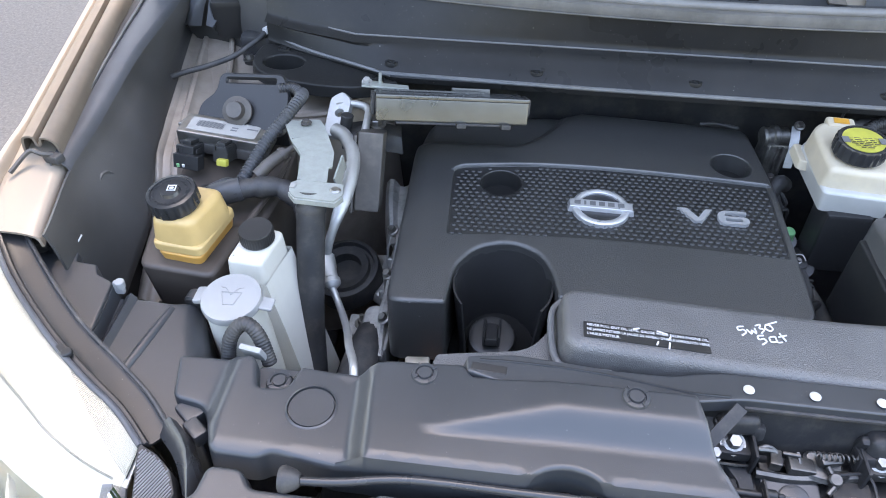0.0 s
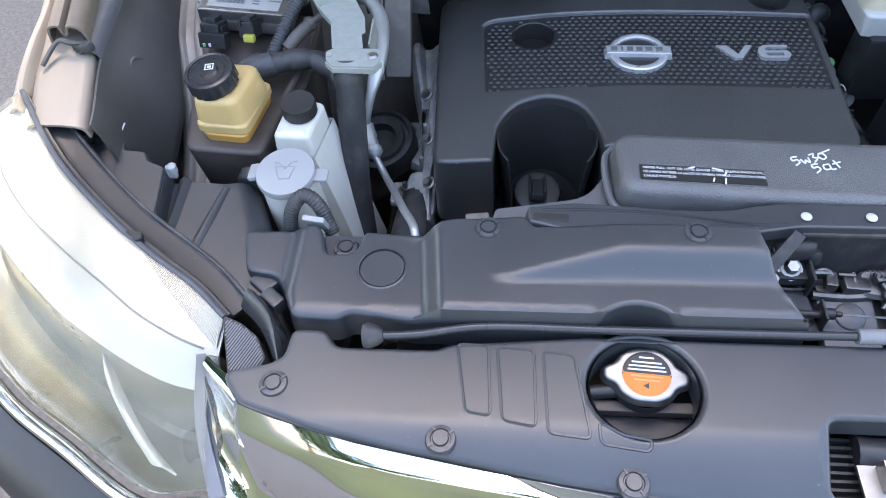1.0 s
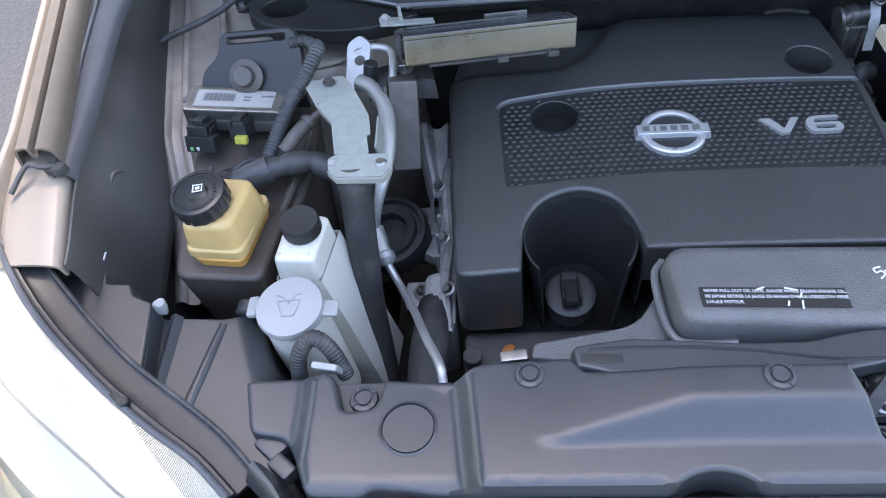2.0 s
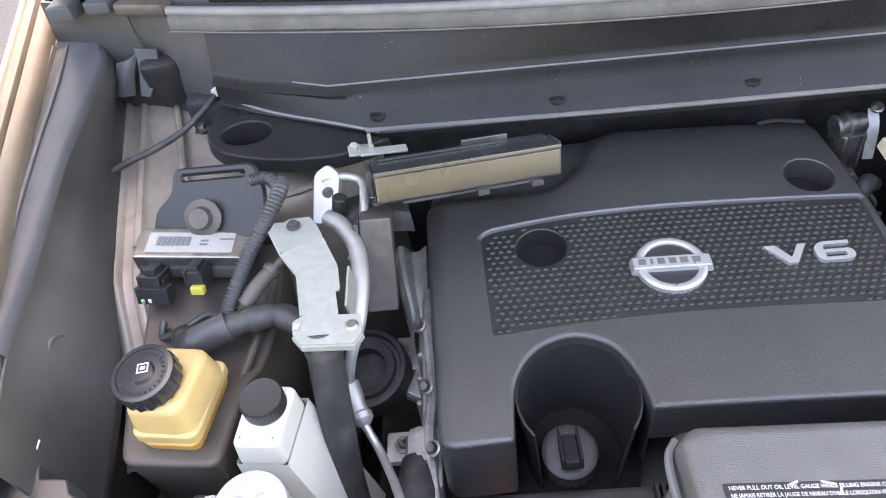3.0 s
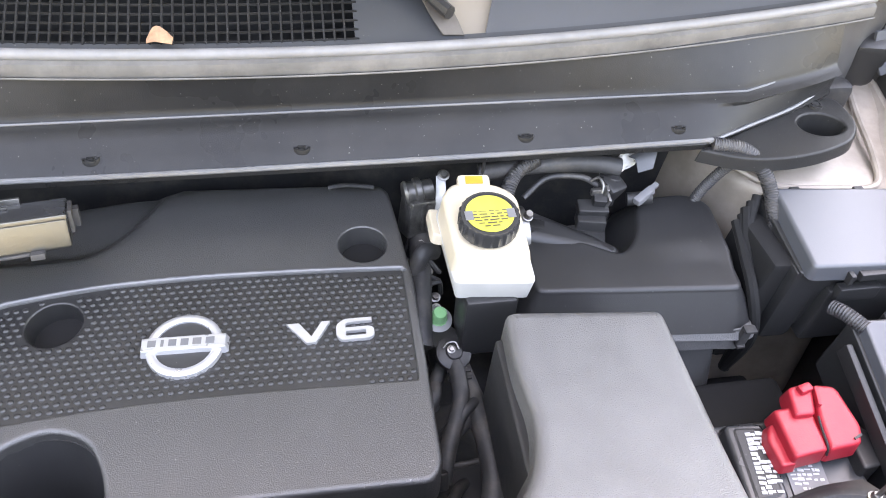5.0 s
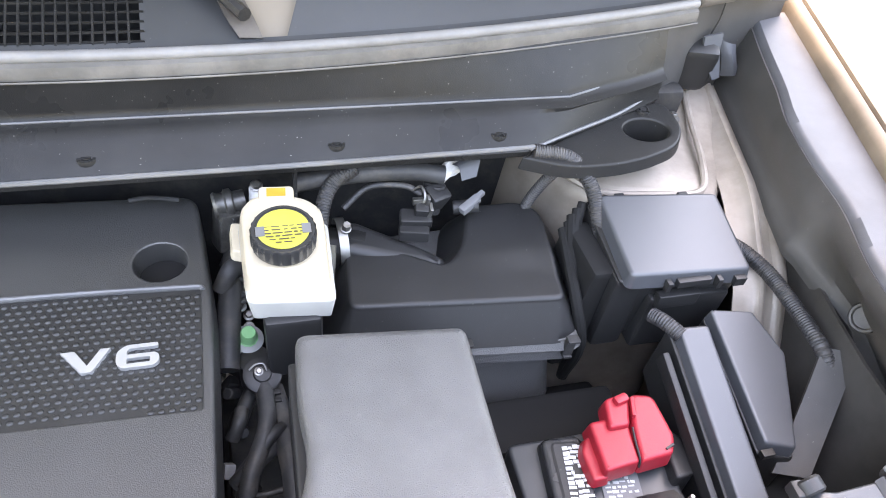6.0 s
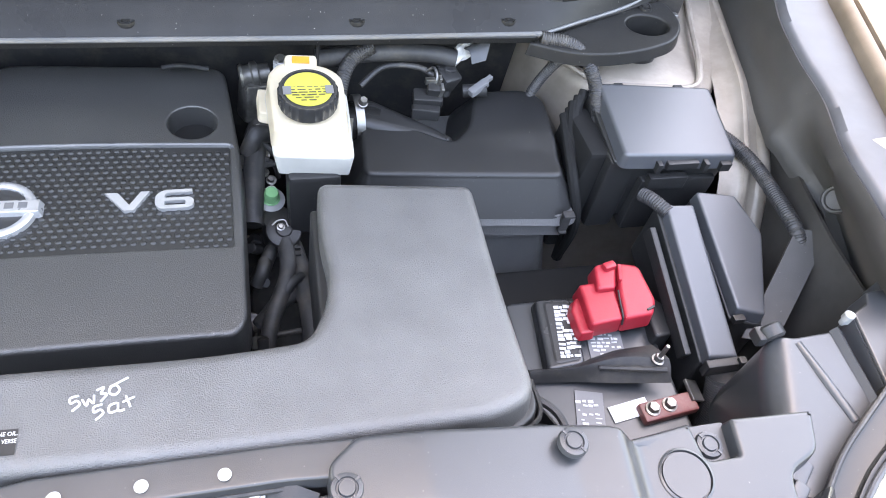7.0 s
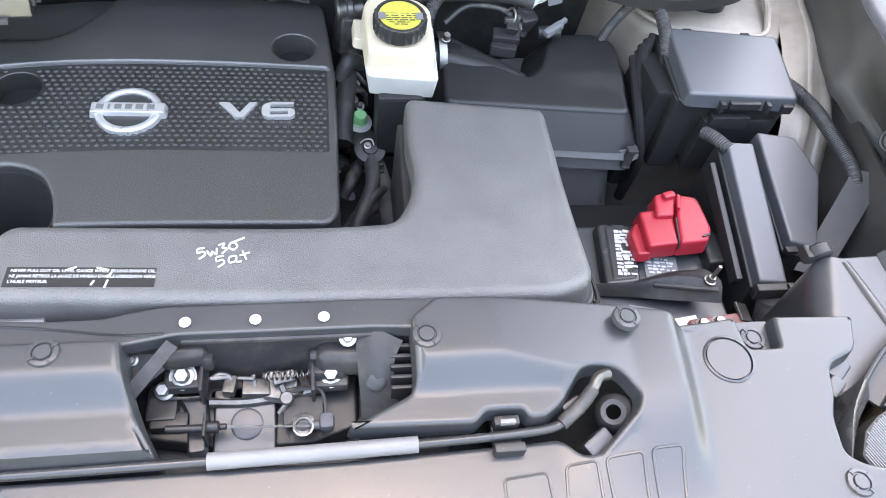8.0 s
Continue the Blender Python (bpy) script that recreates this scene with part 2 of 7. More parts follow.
def box(c, s, bev=0.003, turn=(0, 0, 0), taper=(1, 1), seg=2):
    """A bevelled box; taper narrows its top."""
    bm = bmesh.new()
    bmesh.ops.create_cube(bm, size=1)
    for v in bm.verts:
        if v.co.z > 0:
            v.co.x *= taper[0]
            v.co.y *= taper[1]
        v.co = Vector((v.co.x * s[0], v.co.y * s[1], v.co.z * s[2]))
    if bev:
        bmesh.ops.bevel(bm, geom=list(bm.edges), offset=min(bev, min(s) * 0.45), segments=seg, profile=0.5, affect="EDGES")
    return move(bm, pose(*c, *turn))


def lathe(prof, at=(0, 0, 0), d=(0, 0, 1), segs=32, knurl=0.0, knurl_n=0):
    """A turned shape from (radius, height) pairs."""
    bm = bmesh.new()
    rings = []
    for r, z in prof:
        if r < 1e-6:
            rings.append([bm.verts.new((0, 0, z))])
        else:
            ring = []
            for i in range(segs):
                a = 2 * math.pi * i / segs
                q = r
                if knurl_n and r > max(p[0] for p in prof) * 0.97:
                    q = r - knurl * (0.5 + 0.5 * math.cos(a * knurl_n))
                ring.append(bm.verts.new((q * math.cos(a), q * math.sin(a), z)))
            rings.append(ring)
    for a, b in zip(rings, rings[1:]):
        for i in range(segs):
            j = (i + 1) % segs
            if len(a) == 1 and len(b) > 1:
                bm.faces.new((a[0], b[i], b[j]))
            elif len(b) == 1 and len(a) > 1:
                bm.faces.new((a[i], a[j], b[0]))
            elif len(a) > 1:
                bm.faces.new((a[i], a[j], b[j], b[i]))
    return move(bm, axis_pose(at, d))


def cyl(at, d, r, h, bev=0.001, segs=24, r2=None):
    r2 = r if r2 is None else r2
    return lathe([(0, 0), (r - bev, 0), (r, bev), (r2, h - bev), (r2 - bev, h), (0, h)], at, d, segs)


def hexbolt(at, d=(0, 0, 1), r=0.007, flange=0.010, h=0.006, stud=0.0):
    a = lathe([(0, 0), (flange, 0), (flange, 0.0015), (r, 0.002), (r, 0.002)], at, d, 20)
    b = lathe([(r, 0.0015), (r, h), (r * 0.85, h + 0.001), (0, h + 0.001)], at, d, 6)
    if stud:
        return merge(a, b, lathe([(r * 0.5, h), (r * 0.5, h + stud - 0.001), (r * 0.4, h + stud), (0, h + stud)], at, d, 12))
    return merge(a, b)


def curve(pts, steps=8):
    """Catmull-Rom points through pts."""
    p = [Vector(q) for q in pts]
    p = [p[0] * 2 - p[1]] + p + [p[-1] * 2 - p[-2]]
    out = []
    for a, b, c, d in zip(p, p[1:], p[2:], p[3:]):
        for k in range(steps):
            t = k / steps
            out.append(0.5 * (2 * b + (c - a) * t + (2 * a - 5 * b + 4 * c - d) * t * t + (3 * b - a - 3 * c + d) * t ** 3))
    out.append(p[-2])
    return out


def tube(pts, r, segs=12, steps=8, ribs=0.0, pitch=0.004, flat=1.0):
    """A swept tube; ribs gives the depth of corrugations."""
    path = curve(pts, steps) if len(pts) > 2 or steps > 1 else [Vector(q) for q in pts]
    if ribs:
        fine = [path[0]]
        for a, b in zip(path, path[1:]):
            k = max(1, round((b - a).length / (pitch / 4)))
            fine += [a.lerp(b, (i + 1) / k) for i in range(k)]
        path = fine
    bm = bmesh.new()
    up, run, rings, last = None, 0.0, [], None
    for i, q in enumerate(path):
        d = (path[min(i + 1, len(path) - 1)] - path[max(i - 1, 0)]).normalized()
        if up is None:
            up = d.orthogonal().normalized()
        up = (up - d * up.dot(d)).normalized()
        side = d.cross(up)
        if last is not None:
            run += (q - last).length
        last = q
        rr = r(i / (len(path) - 1)) if callable(r) else r
        if ribs:
            rr += ribs * (0.5 + 0.5 * math.tanh(3 * math.sin(2 * math.pi * run / pitch)))
        rings.append([bm.verts.new(q + (up * math.cos(a) * flat + side * math.sin(a)) * rr) for a in [2 * math.pi * k / segs for k in range(segs)]])
    for a, b in zip(rings, rings[1:]):
        for k in range(segs):
            bm.faces.new((a[k], a[(k + 1) % segs], b[(k + 1) % segs], b[k]))
    bm.faces.new(rings[0][::-1])
    bm.faces.new(rings[-1])
    return bm


def rounded(pts, r=0.006, seg=4, gap=0.02):
    """An outline with rounded corners, counter-clockwise; a point may carry its own radius."""
    n, out = len(pts), []
    P = [Vector(p[:2]) for p in pts]
    if sum(a.x * b.y - b.x * a.y for a, b in zip(P, P[1:] + P[:1])) < 0:
        pts, P = pts[::-1], P[::-1]
    for i in range(n):
        a, b, c = P[i - 1], P[i], P[(i + 1) % n]
        rr = pts[i][2] if len(pts[i]) > 2 else r
        rr = min(rr, (a - b).length * 0.45, (c - b).length * 0.45)
        u, v = (a - b).normalized() * rr, (c - b).normalized() * rr
        for k in range(seg + 1):
            t = k / seg
            out.append(b + u * (1 - t) ** 2 + v * t ** 2)
    fine = []
    for a, b in zip(out, out[1:] + out[:1]):
        k = max(1, int((b - a).length / gap))
        fine += [a.lerp(b, i / k) for i in range(k) if (b - a).length > 1e-6]
    return fine


def circle(x, y, r, n=32, ry=None):
    return [Vector((x + r * math.cos(2 * math.pi * i / n), y + (ry or r) * math.sin(2 * math.pi * i / n))) for i in range(n)]


def inset(poly, d):
    out = []
    for a, b, c in zip(poly[-1:] + poly[:-1], poly, poly[1:] + poly[:1]):
        u, v = (b - a).normalized(), (c - b).normalized()
        nu, nv = Vector((-u.y, u.x)), Vector((-v.y, v.x))
        m = nu + nv
        m = m / max(0.4, m.length_squared / 2) if m.length > 1e-6 else nu
        out.append(b + m * d)
    return out


def inside(poly, xy):
    px, py = np.array([p.x for p in poly]), np.array([p.y for p in poly])
    qx, qy = np.roll(px, -1), np.roll(py, -1)
    x, y = xy[:, 0][:, None], xy[:, 1][:, None]
    cross = ((py > y) != (qy > y)) & (x < (qx - px) * (y - py) / (qy - py + 1e-15) + px)
    return cross.sum(1) % 2 == 1


def near(poly, xy):
    a = np.array([(p.x, p.y) for p in poly])
    b = np.roll(a, -1, 0)
    d = b - a
    w = xy[:, None, :] - a[None]
    t = np.clip((w * d).sum(2) / ((d * d).sum(1) + 1e-15), 0, 1)
    return np.sqrt((((w - t[..., None] * d) ** 2).sum(2)).min(1))


def moulded(outline, top, r=0.005, depth=0.03, holes=(), step=0.012, flare=0.002, floor=False):
    """A moulded shell: outline in plan, its top at height top(x, y), edges rolled over with radius r, then a skirt of the given depth
    (a number, or a function of the plan). holes: (outline, edge radius, depth) each."""
    if not callable(top):
        flat = top
        top = lambda x, y: flat
    drop = depth if callable(depth) else (lambda x, y: depth)
    loops = [inset(outline, r + 0.0012)] + [inset(h, -hr - 0.0008) for h, hr, _ in holes]
    pts, cons = [], []
    for lp in loops:
        k = len(pts)
        pts += lp
        cons += [(k + i, k + (i + 1) % len(lp)) for i in range(len(lp))]
    xs, ys = [p.x for p in loops[0]], [p.y for p in loops[0]]
    gx, gy = np.meshgrid(np.arange(min(xs), max(xs), step), np.arange(min(ys), max(ys), step))
    g = np.stack([gx.ravel(), gy.ravel()], 1)
    keep = inside(loops[0], g)
    for lp in loops[1:]:
        keep &= ~inside(lp, g)
    g = g[keep]
    for lp in loops:
        if len(g):
            g = g[near(lp, g) > step * 0.45]
    allp = pts + [Vector(p) for p in g]
    v, _, f, src, _, _ = delaunay(allp, cons, [], 0, 1e-7)
    bm = bmesh.new()
    bv = [bm.verts.new((p.x, p.y, top(p.x, p.y))) for p in v]
    at = {o: bv[i] for i, s in enumerate(src) for o in s}
    mid = np.array([[sum(v[i].x for i in t) / len(t), sum(v[i].y for i in t) / len(t)] for t in f])
    ok = inside(loops[0], mid)
    for lp in loops[1:]:
        ok &= ~inside(lp, mid)
    for t, k in zip(f, ok):
        if k:
            try:
                bm.faces.new([bv[i] for i in t])
            except ValueError:
                pass
    k0 = 0
    for li, lp in enumerate(loops):
        first = [at.get(k0 + i) for i in range(len(lp))]
        k0 += len(lp)
        if any(q is None for q in first):
            continue
        base = outline if li == 0 else holes[li - 1][0]
        rr = r if li == 0 else holes[li - 1][1]
        sgn = 1 if li == 0 else -1
        rings = [first]
        for s in range(5):
            a = s / 4 * math.pi / 2
            ring = inset(base, sgn * rr * (1 - math.sin(a)))
            rings.append([bm.verts.new((p.x, p.y, top(p.x, p.y) - rr * (1 - math.cos(a)))) for p in ring])
        dep = drop if li == 0 else (lambda x, y, z=holes[li - 1][2]: z)
        ring = inset(base, -flare if li == 0 else flare)
        rings.append([bm.verts.new((p.x, p.y, top(p.x, p.y) - max(rr * 1.05, dep(p.x, p.y)))) for p in ring])
        n = len(lp)
        for a, b in zip(rings, rings[1:]):
            for i in range(n):
                j = (i + 1) % n
                bm.faces.new((a[i], a[j], b[j], b[i]))
        if floor and li == 0:
            try:
                bm.faces.new(rings[-1])
            except ValueError:
                pass
    return bm


def slab(outline, z0, z1, holes=()):
    """An upright flat piece with sharp edges: an outline in plan, with holes, from height z0 to z1."""
    loops = [list(outline)] + [list(h) for h in holes]
    pts, cons = [], []
    for lp in loops:
        k = len(pts)
        pts += lp
        cons += [(k + i, k + (i + 1) % len(lp)) for i in range(len(lp))]
    v, _, f, _, _, _ = delaunay(pts, cons, [], 0, 1e-8)
    mid = np.array([[sum(v[i].x for i in t) / len(t), sum(v[i].y for i in t) / len(t)] for t in f])
    ok = inside(loops[0], mid)
    for h in loops[1:]:
        ok &= ~inside(h, mid)
    bm = bmesh.new()
    bv = [bm.verts.new((p.x, p.y, z1)) for p in v]
    top = [bm.faces.new([bv[i] for i in t]) for t, k in zip(f, ok) if k]
    side = bmesh.ops.extrude_face_region(bm, geom=top)
    for g in side["geom"]:
        if isinstance(g, bmesh.types.BMVert):
            g.co.z = z0
    return bm


def loft(rows, thick=0.0, smooth_rows=0):
    """A sheet through rows of points, of the given thickness."""
    if smooth_rows:
        cols = [curve(c, smooth_rows) for c in zip(*[curve(r, smooth_rows) for r in rows])]
        rows = list(zip(*cols))
    bm = bmesh.new()
    g = [[bm.verts.new(p) for p in r] for r in rows]
    for a, b in zip(g, g[1:]):
        for i in range(len(a) - 1):
            bm.faces.new((a[i], a[i + 1], b[i + 1], b[i]))
    if thick:
        bmesh.ops.recalc_face_normals(bm, faces=bm.faces)
        bmesh.ops.solidify(bm, geom=list(bm.faces), thickness=thick)
    return bm


def letters(body, size, m, material, parent, name="print", extrude=0.0002, label="", stretch=1.0, shear=0.0, space=1.0, bold=0.0):
    """Words in the built-in font, lying in the pose m."""
    c = bpy.data.curves.new("words", "FONT")
    c.body, c.size, c.extrude, c.align_x, c.align_y, c.shear, c.space_character = body, size, extrude, "LEFT", "CENTER", shear, space
    c.resolution_u, c.offset = 3, bold
    o = bpy.data.objects.new("words", c)
    scene.collection.objects.link(o)
    bpy.context.view_layer.update()
    me = bpy.data.meshes.new_from_object(o.evaluated_get(bpy.context.evaluated_depsgraph_get()))
    bpy.data.objects.remove(o)
    bm = bmesh.new()
    bm.from_mesh(me)
    bpy.data.meshes.remove(me)
    move(bm, m @ Matrix.Diagonal((stretch, 1, 1, 1)))
    return part(name, bm, material, parent, label)


def mirrored(pts, s):
    return [(p[0] * s, *p[1:]) for p in pts]


CLIP_PROFILE = [(0, 0.0034), (0.0055, 0.0034), (0.0062, 0.0016), (0.0072, 0.0016), (0.0078, 0.0030), (0.0106, 0.0026), (0.0118, 0.0), (0.0118, -0.002)]


def push_clip(parent, spots, size=1.0, material=PANEL):
    """Round push clips, pressed into a panel at the spots given."""
    first = None
    for p in spots:
        if first is None:
            first = p
            ob = part("push_clip", merge(lathe([(r * size, z) for r, z in CLIP_PROFILE], p),
                                         *[box((p[0] + 0.0092 * size * math.cos(a), p[1] + 0.0092 * size * math.sin(a), p[2] + 0.003), (0.0016, 0.004, 0.0014), 0, (0, 0, math.degrees(a) + 90)) for a in (0.6, 2.2, 3.8, 5.3)]), material, parent)
        else:
            again(ob, Vector(p) - Vector(first))


# ---- ground ----
bm = bmesh.new()
bmesh.ops.create_grid(bm, x_segments=8, y_segments=8, size=600)
ground = tagged(part("ground", bm, GROUND, None), "pale weathered asphalt ground", "ground", kind="structure")
ground.location.z = 0


# ---- car body ----
car = thing("car_body", (0, 0.9, 0), "beige metallic car front with its hood raised", "car")


def strip_edge(y, s):
    """Half width of the bay at the inner edge of the liner strip."""
    return 0.707 + 0.23 * (y - 0.71) + (0.018 if s < 0 else -0.010)


for s in (-1, 1):
    # fender: inner flange with rolled crown, groove, then the outer skin that runs on to the headlamp
    crown, gutter = (0.028, 0.076) if s < 0 else (0.066, 0.106)
    ys = [0.634 + 0.04 * i for i in range(22)]
    wide = gutter - crown
    rows = []
    for y in ys:
        w, z = strip_edge(y, s) + crown, 1.076 + 0.02 * (y - 0.6)
        rows.append([(s * (w + wide * k), y, z + dz) for k, dz in ((0.0, -0.03), (0.02, -0.004), (0.10, 0.008), (0.30, 0.012), (0.44, 0.010), (0.48, 0.003), (0.53, 0.003), (0.57, 0.012), (0.75, 0.012), (0.88, 0.008), (0.93, -0.004), (0.95, -0.014))])
    part("fender_flange", loft(rows, 0.0025, 2), SHADEDP, car, "rolled beige inner flange of the fender")
    rows = []
    for y in [0.545 + 0.045 * i for i in range(22)]:
        w, z = strip_edge(y, s) + gutter + 0.016 * max(0, min(1, (0.66 - y) / 0.1)), 1.072 + 0.02 * (y - 0.6) - 0.02 * max(0, min(1, (0.62 - y) / 0.08))
        side = (0.0, -0.02), (0.003, -0.008), (0.006, 0.0), (0.010, 0.002), (0.017, -0.002), (0.024, -0.014), (0.034, -0.05), (0.046, -0.11), (0.055, -0.25), (0.055, -0.6)
        rows.append([(s * (w + dx), y, z + dz) for dx, dz in side])
    part("fender", loft(rows, 0.003, 2), PAINT, car, "beige metallic front fender")
    # lower panel between flange and headlamp
    rows = []
    for y in (0.525, 0.56, 0.60, 0.64, 0.68):
        a, b = strip_edge(y, s) + 0.026, strip_edge(y, s) + gutter + 0.018
        rows.append([(s * (a + (b - a) * k), y, 1.052 + 0.14 * (y - 0.56) + dz) for k, dz in ((0, -0.012), (0.08, 0.0), (0.5, 0.004), (0.92, 0.0), (1, -0.02))])
    part("fender_nose", loft(rows, 0.003, 3), PAINT, car, "beige panel at the fender's front end")
    part("nose_clip", merge(box((s * (strip_edge(0.63, s) + crown + 0.006), 0.625, 1.070), (0.024, 0.012, 0.010), 0.003, (0, 10 * s, 20 * s)), tube([(s * (strip_edge(0.63, s) + crown + dx), 0.628 + dy, 1.072 + dz) for dx, dy, dz in ((0.004, 0, 0.0), (0.014, -0.008, 0.006), (0.03, -0.006, 0.006), (0.042, -0.03, -0.006))], 0.0028, 6, 5)), RUBBER, car)
    # moulded liner: a broad strip on top with an uneven edge, then a wall with a dimple and a slanting foot
    wave = curve([(0.500, 0.697, 0), (0.537, 0.703, 0), (0.619, 0.724, 0), (0.696, 0.732, 0), (0.78, 0.744, 0), (0.872, 0.756, 0), (0.96, 0.760, 0), (1.05, 0.768, 0), (1.15, 0.80, 0)] if s < 0 else
                 [(0.500, 0.672, 0), (0.589, 0.688, 0), (0.673, 0.695, 0), (0.751, 0.716, 0), (0.82, 0.722, 0), (0.894, 0.736, 0), (0.95, 0.756, 0), (1.034, 0.781, 0), (1.15, 0.82, 0)], 6)
    wy, wx = [p.x for p in wave], [p.y for p in wave]
    rows, wall = [], []
    for i in range(48):
        y = 0.52 + i * 0.0125
        e = float(np.interp(y, wy, wx))
        z = 1.064 + 0.02 * (y - 0.6)
        end = max(strip_edge(y, s) + crown + 0.004, e + 0.02)
        foot = 0.68 + 0.24 * max(0, y - 0.66) + (0.006 if s < 0 else -0.004)
        zf = 0.985 - 0.35 * max(0, 0.76 - y)
        rows.append([(s * (end + 0.003), y, z - 0.012), (s * end, y, z + 0.004), (s * (0.6 * end + 0.4 * e), y, z + 0.004), (s * (e + 0.006), y, z + 0.003), (s * (e + 0.001), y, z - 0.001), (s * (e - 0.001), y, z - 0.006)])
        f2 = foot + (0.0 if s < 0 else 0.06 * max(0, min(1, (0.77 - y) / 0.1)))
        wall.append([(s * (e - 0.001), y, z - 0.006), (s * (e - 0.006), y, z - 0.022), (s * (0.55 * e + 0.45 * f2 - 0.004), y, 0.55 * z + 0.45 * zf), (s * (f2 + 0.002), y, zf + 0.02), (s * (f2 - 0.004), y, zf + 0.004), (s * f2, y, zf - 0.012)])
    part("liner_strip", loft(rows[8:] if s < 0 else rows, 0.002, 1), STRIP, car, "smooth grey top of the fender liner")
    if s < 0:
        # a dark band with a pale ridge runs between the strip and the flange
        ridge = curve([(-0.762, 0.72, 1.0735), (-0.768, 0.763, 1.0735), (-0.780, 0.829, 1.0745), (-0.792, 0.904, 1.076), (-0.800, 0.96, 1.077), (-0.808, 1.01, 1.078), (-0.822, 1.082, 1.079)], 6)
        part("flange_band", loft([[(p.x - w, p.y, p.z + dz) for w, dz in ((-0.001, -0.003), (0.002, 0.001), (0.008, 0.0005), (0.013, -0.001), (0.016, 0.003), (0.022, 0.004))] for p in ridge], 0.002, 2), APRON, car, "dark band beside the fender flange")
        part("band_ridge", tube(ridge, 0.0022, 8, 1), LIPP, car, "pale ridge")
    part("apron_liner", loft(wall, 0.003, 2), APRON, car, "dark moulded liner along the fender")
    part("liner_dimple", lathe([(0.016, -0.001), (0.0145, 0.0015), (0.0125, 0.001), (0.011, -0.002), (0.006, -0.003), (0, -0.003)], (s * (0.711 if s < 0 else 0.709), 0.655, 1.015 if s < 0 else 1.004), (-s, -0.1, 0.2) if s < 0 else (-0.8, -0.3, 0.5), 24), APRON, car)
    part("wheel_arch", box((s * 0.66, 0.50, 0.74), (0.16, 0.36, 0.16), 0.03), BAYDARK, car)
    # body rail, strut tower and inner panel
    rows = []
    for y in [0.60 + 0.04 * i for i in range(14)]:
        b = 0.675 + 0.24 * max(0, y - 0.66)
        rows.append([(s * (b + dx), y, z - (0.04 * max(0, 0.84 - y) if s < 0 else 0.42 * max(0, 0.86 - y)) - 0.6 * max(0, 0.76 - y)) for dx, z in ((0.02, 0.980), (0.012, 0.989), (0.004, 0.988), (0.0, 0.983), (-0.010, 0.983), (-0.014, 0.989), (-0.021, 0.989), (-0.027, 0.981), (-0.05, 0.974))])
    part("body_rail", loft(rows, 0.003, 2), PRIMER, car, "dusty beige seam rail beside the strut tower")
    tower = rounded(mirrored([(0.468, 0.935, 0.03), (0.515, 0.870, 0.03), (0.655, 0.850, 0.02), (0.720, 0.93), (0.775, 1.09), (0.52, 1.11), (0.44, 1.02, 0.03)], s), 0.02)
    part("strut_tower", moulded(tower, lambda x, y: 0.982 + 0.006 * math.sin(25 * abs(x)) * math.cos(20 * y) + 0.05 * max(0, y - 0.98), 0.022, 0.4, step=0.015, flare=0.03), PRIMER, car, "dusty beige strut tower")
    part("weld_seam", tube([(s * x, y, z) for x, y, z in ((0.475, 0.925, 0.986), (0.52, 0.885, 0.982), (0.60, 0.872, 0.982), (0.645, 0.874, 0.983), (0.668, 0.92, 0.986), (0.69, 1.0, 0.990), (0.71, 1.07, 0.998))], 0.0045, 8), PRIMER, car)
    part("inner_panel", loft([[(s * (x + 0.2 * max(0, y - 0.66)), y, z) for x, z in ((0.705, 0.975), (0.70, 0.90), (0.685, 0.80), (0.67, 0.5))] for y in (0.40, 0.5, 0.62, 0.75, 0.9, 1.08)], 0.004, 2), BAYDARK, car, "inner fender panel, dark for the shaded void")
    part("frame_rail", box((s * 0.57, 0.55, 0.50), (0.10, 1.1, 0.16), 0.01), DARKM, car)
    # corner below the windscreen: dark wall, hinge plate, foam and end caps
    part("hinge_cover", loft([mirrored([(0.722, 1.050, 1.086), (0.694, 1.046, 1.084)], s), mirrored([(0.723, 1.044, 1.064), (0.698, 1.041, 1.060)], s), mirrored([(0.731, 1.033, 1.030), (0.720, 1.031, 1.028)], s)], 0.004), STRIP, car, "grey plastic hinge cover plate")
    part("corner_recess", box((s * 0.700, 1.052, 1.04), (0.05, 0.04, 0.07), 0.012, (10, 0, -s * 12)), INK, car)
    part("foam_seal", loft([mirrored([(0.728, 1.060, 1.074), (0.742, 1.056, 1.066), (0.758, 1.062, 1.060)], s), mirrored([(0.740, 1.054, 1.050), (0.752, 1.047, 1.046), (0.766, 1.056, 1.038)], s), mirrored([(0.750, 1.052, 1.020), (0.764, 1.047, 1.022), (0.779, 1.054, 1.016)], s)], 0.003, 3), STRIP, car, "crumpled grey foam seal")
    part("corner_stud", hexbolt((s * 0.655, 0.992, 1.0), (s * 0.2, 0.1, 1), 0.006, 0.011), BOLT, car)
    part("end_cap", box((s * 0.694, 1.055, 1.134), (0.076, 0.022, 0.016), 0.005, (0, s * 6, s * 22)), DAMPER, car, "grey-brown end of the weather strip")
    part("end_cap", box((s * 0.752, 1.075, 1.132), (0.034, 0.024, 0.016), 0.004, (0, s * 4, s * 10)), STRIP, car, "grey end cap of the cowl")
    part("end_cap", box((s * 0.800, 1.080, 1.128), (0.032, 0.03, 0.02), 0.004, (0, s * 4, s * 6)), STRIP, car, "grey end cap of the cowl")
    wall = [(0.618, 1.020), (0.655, 1.034), (0.70, 1.062), (0.76, 1.085), (0.84, 1.105)]
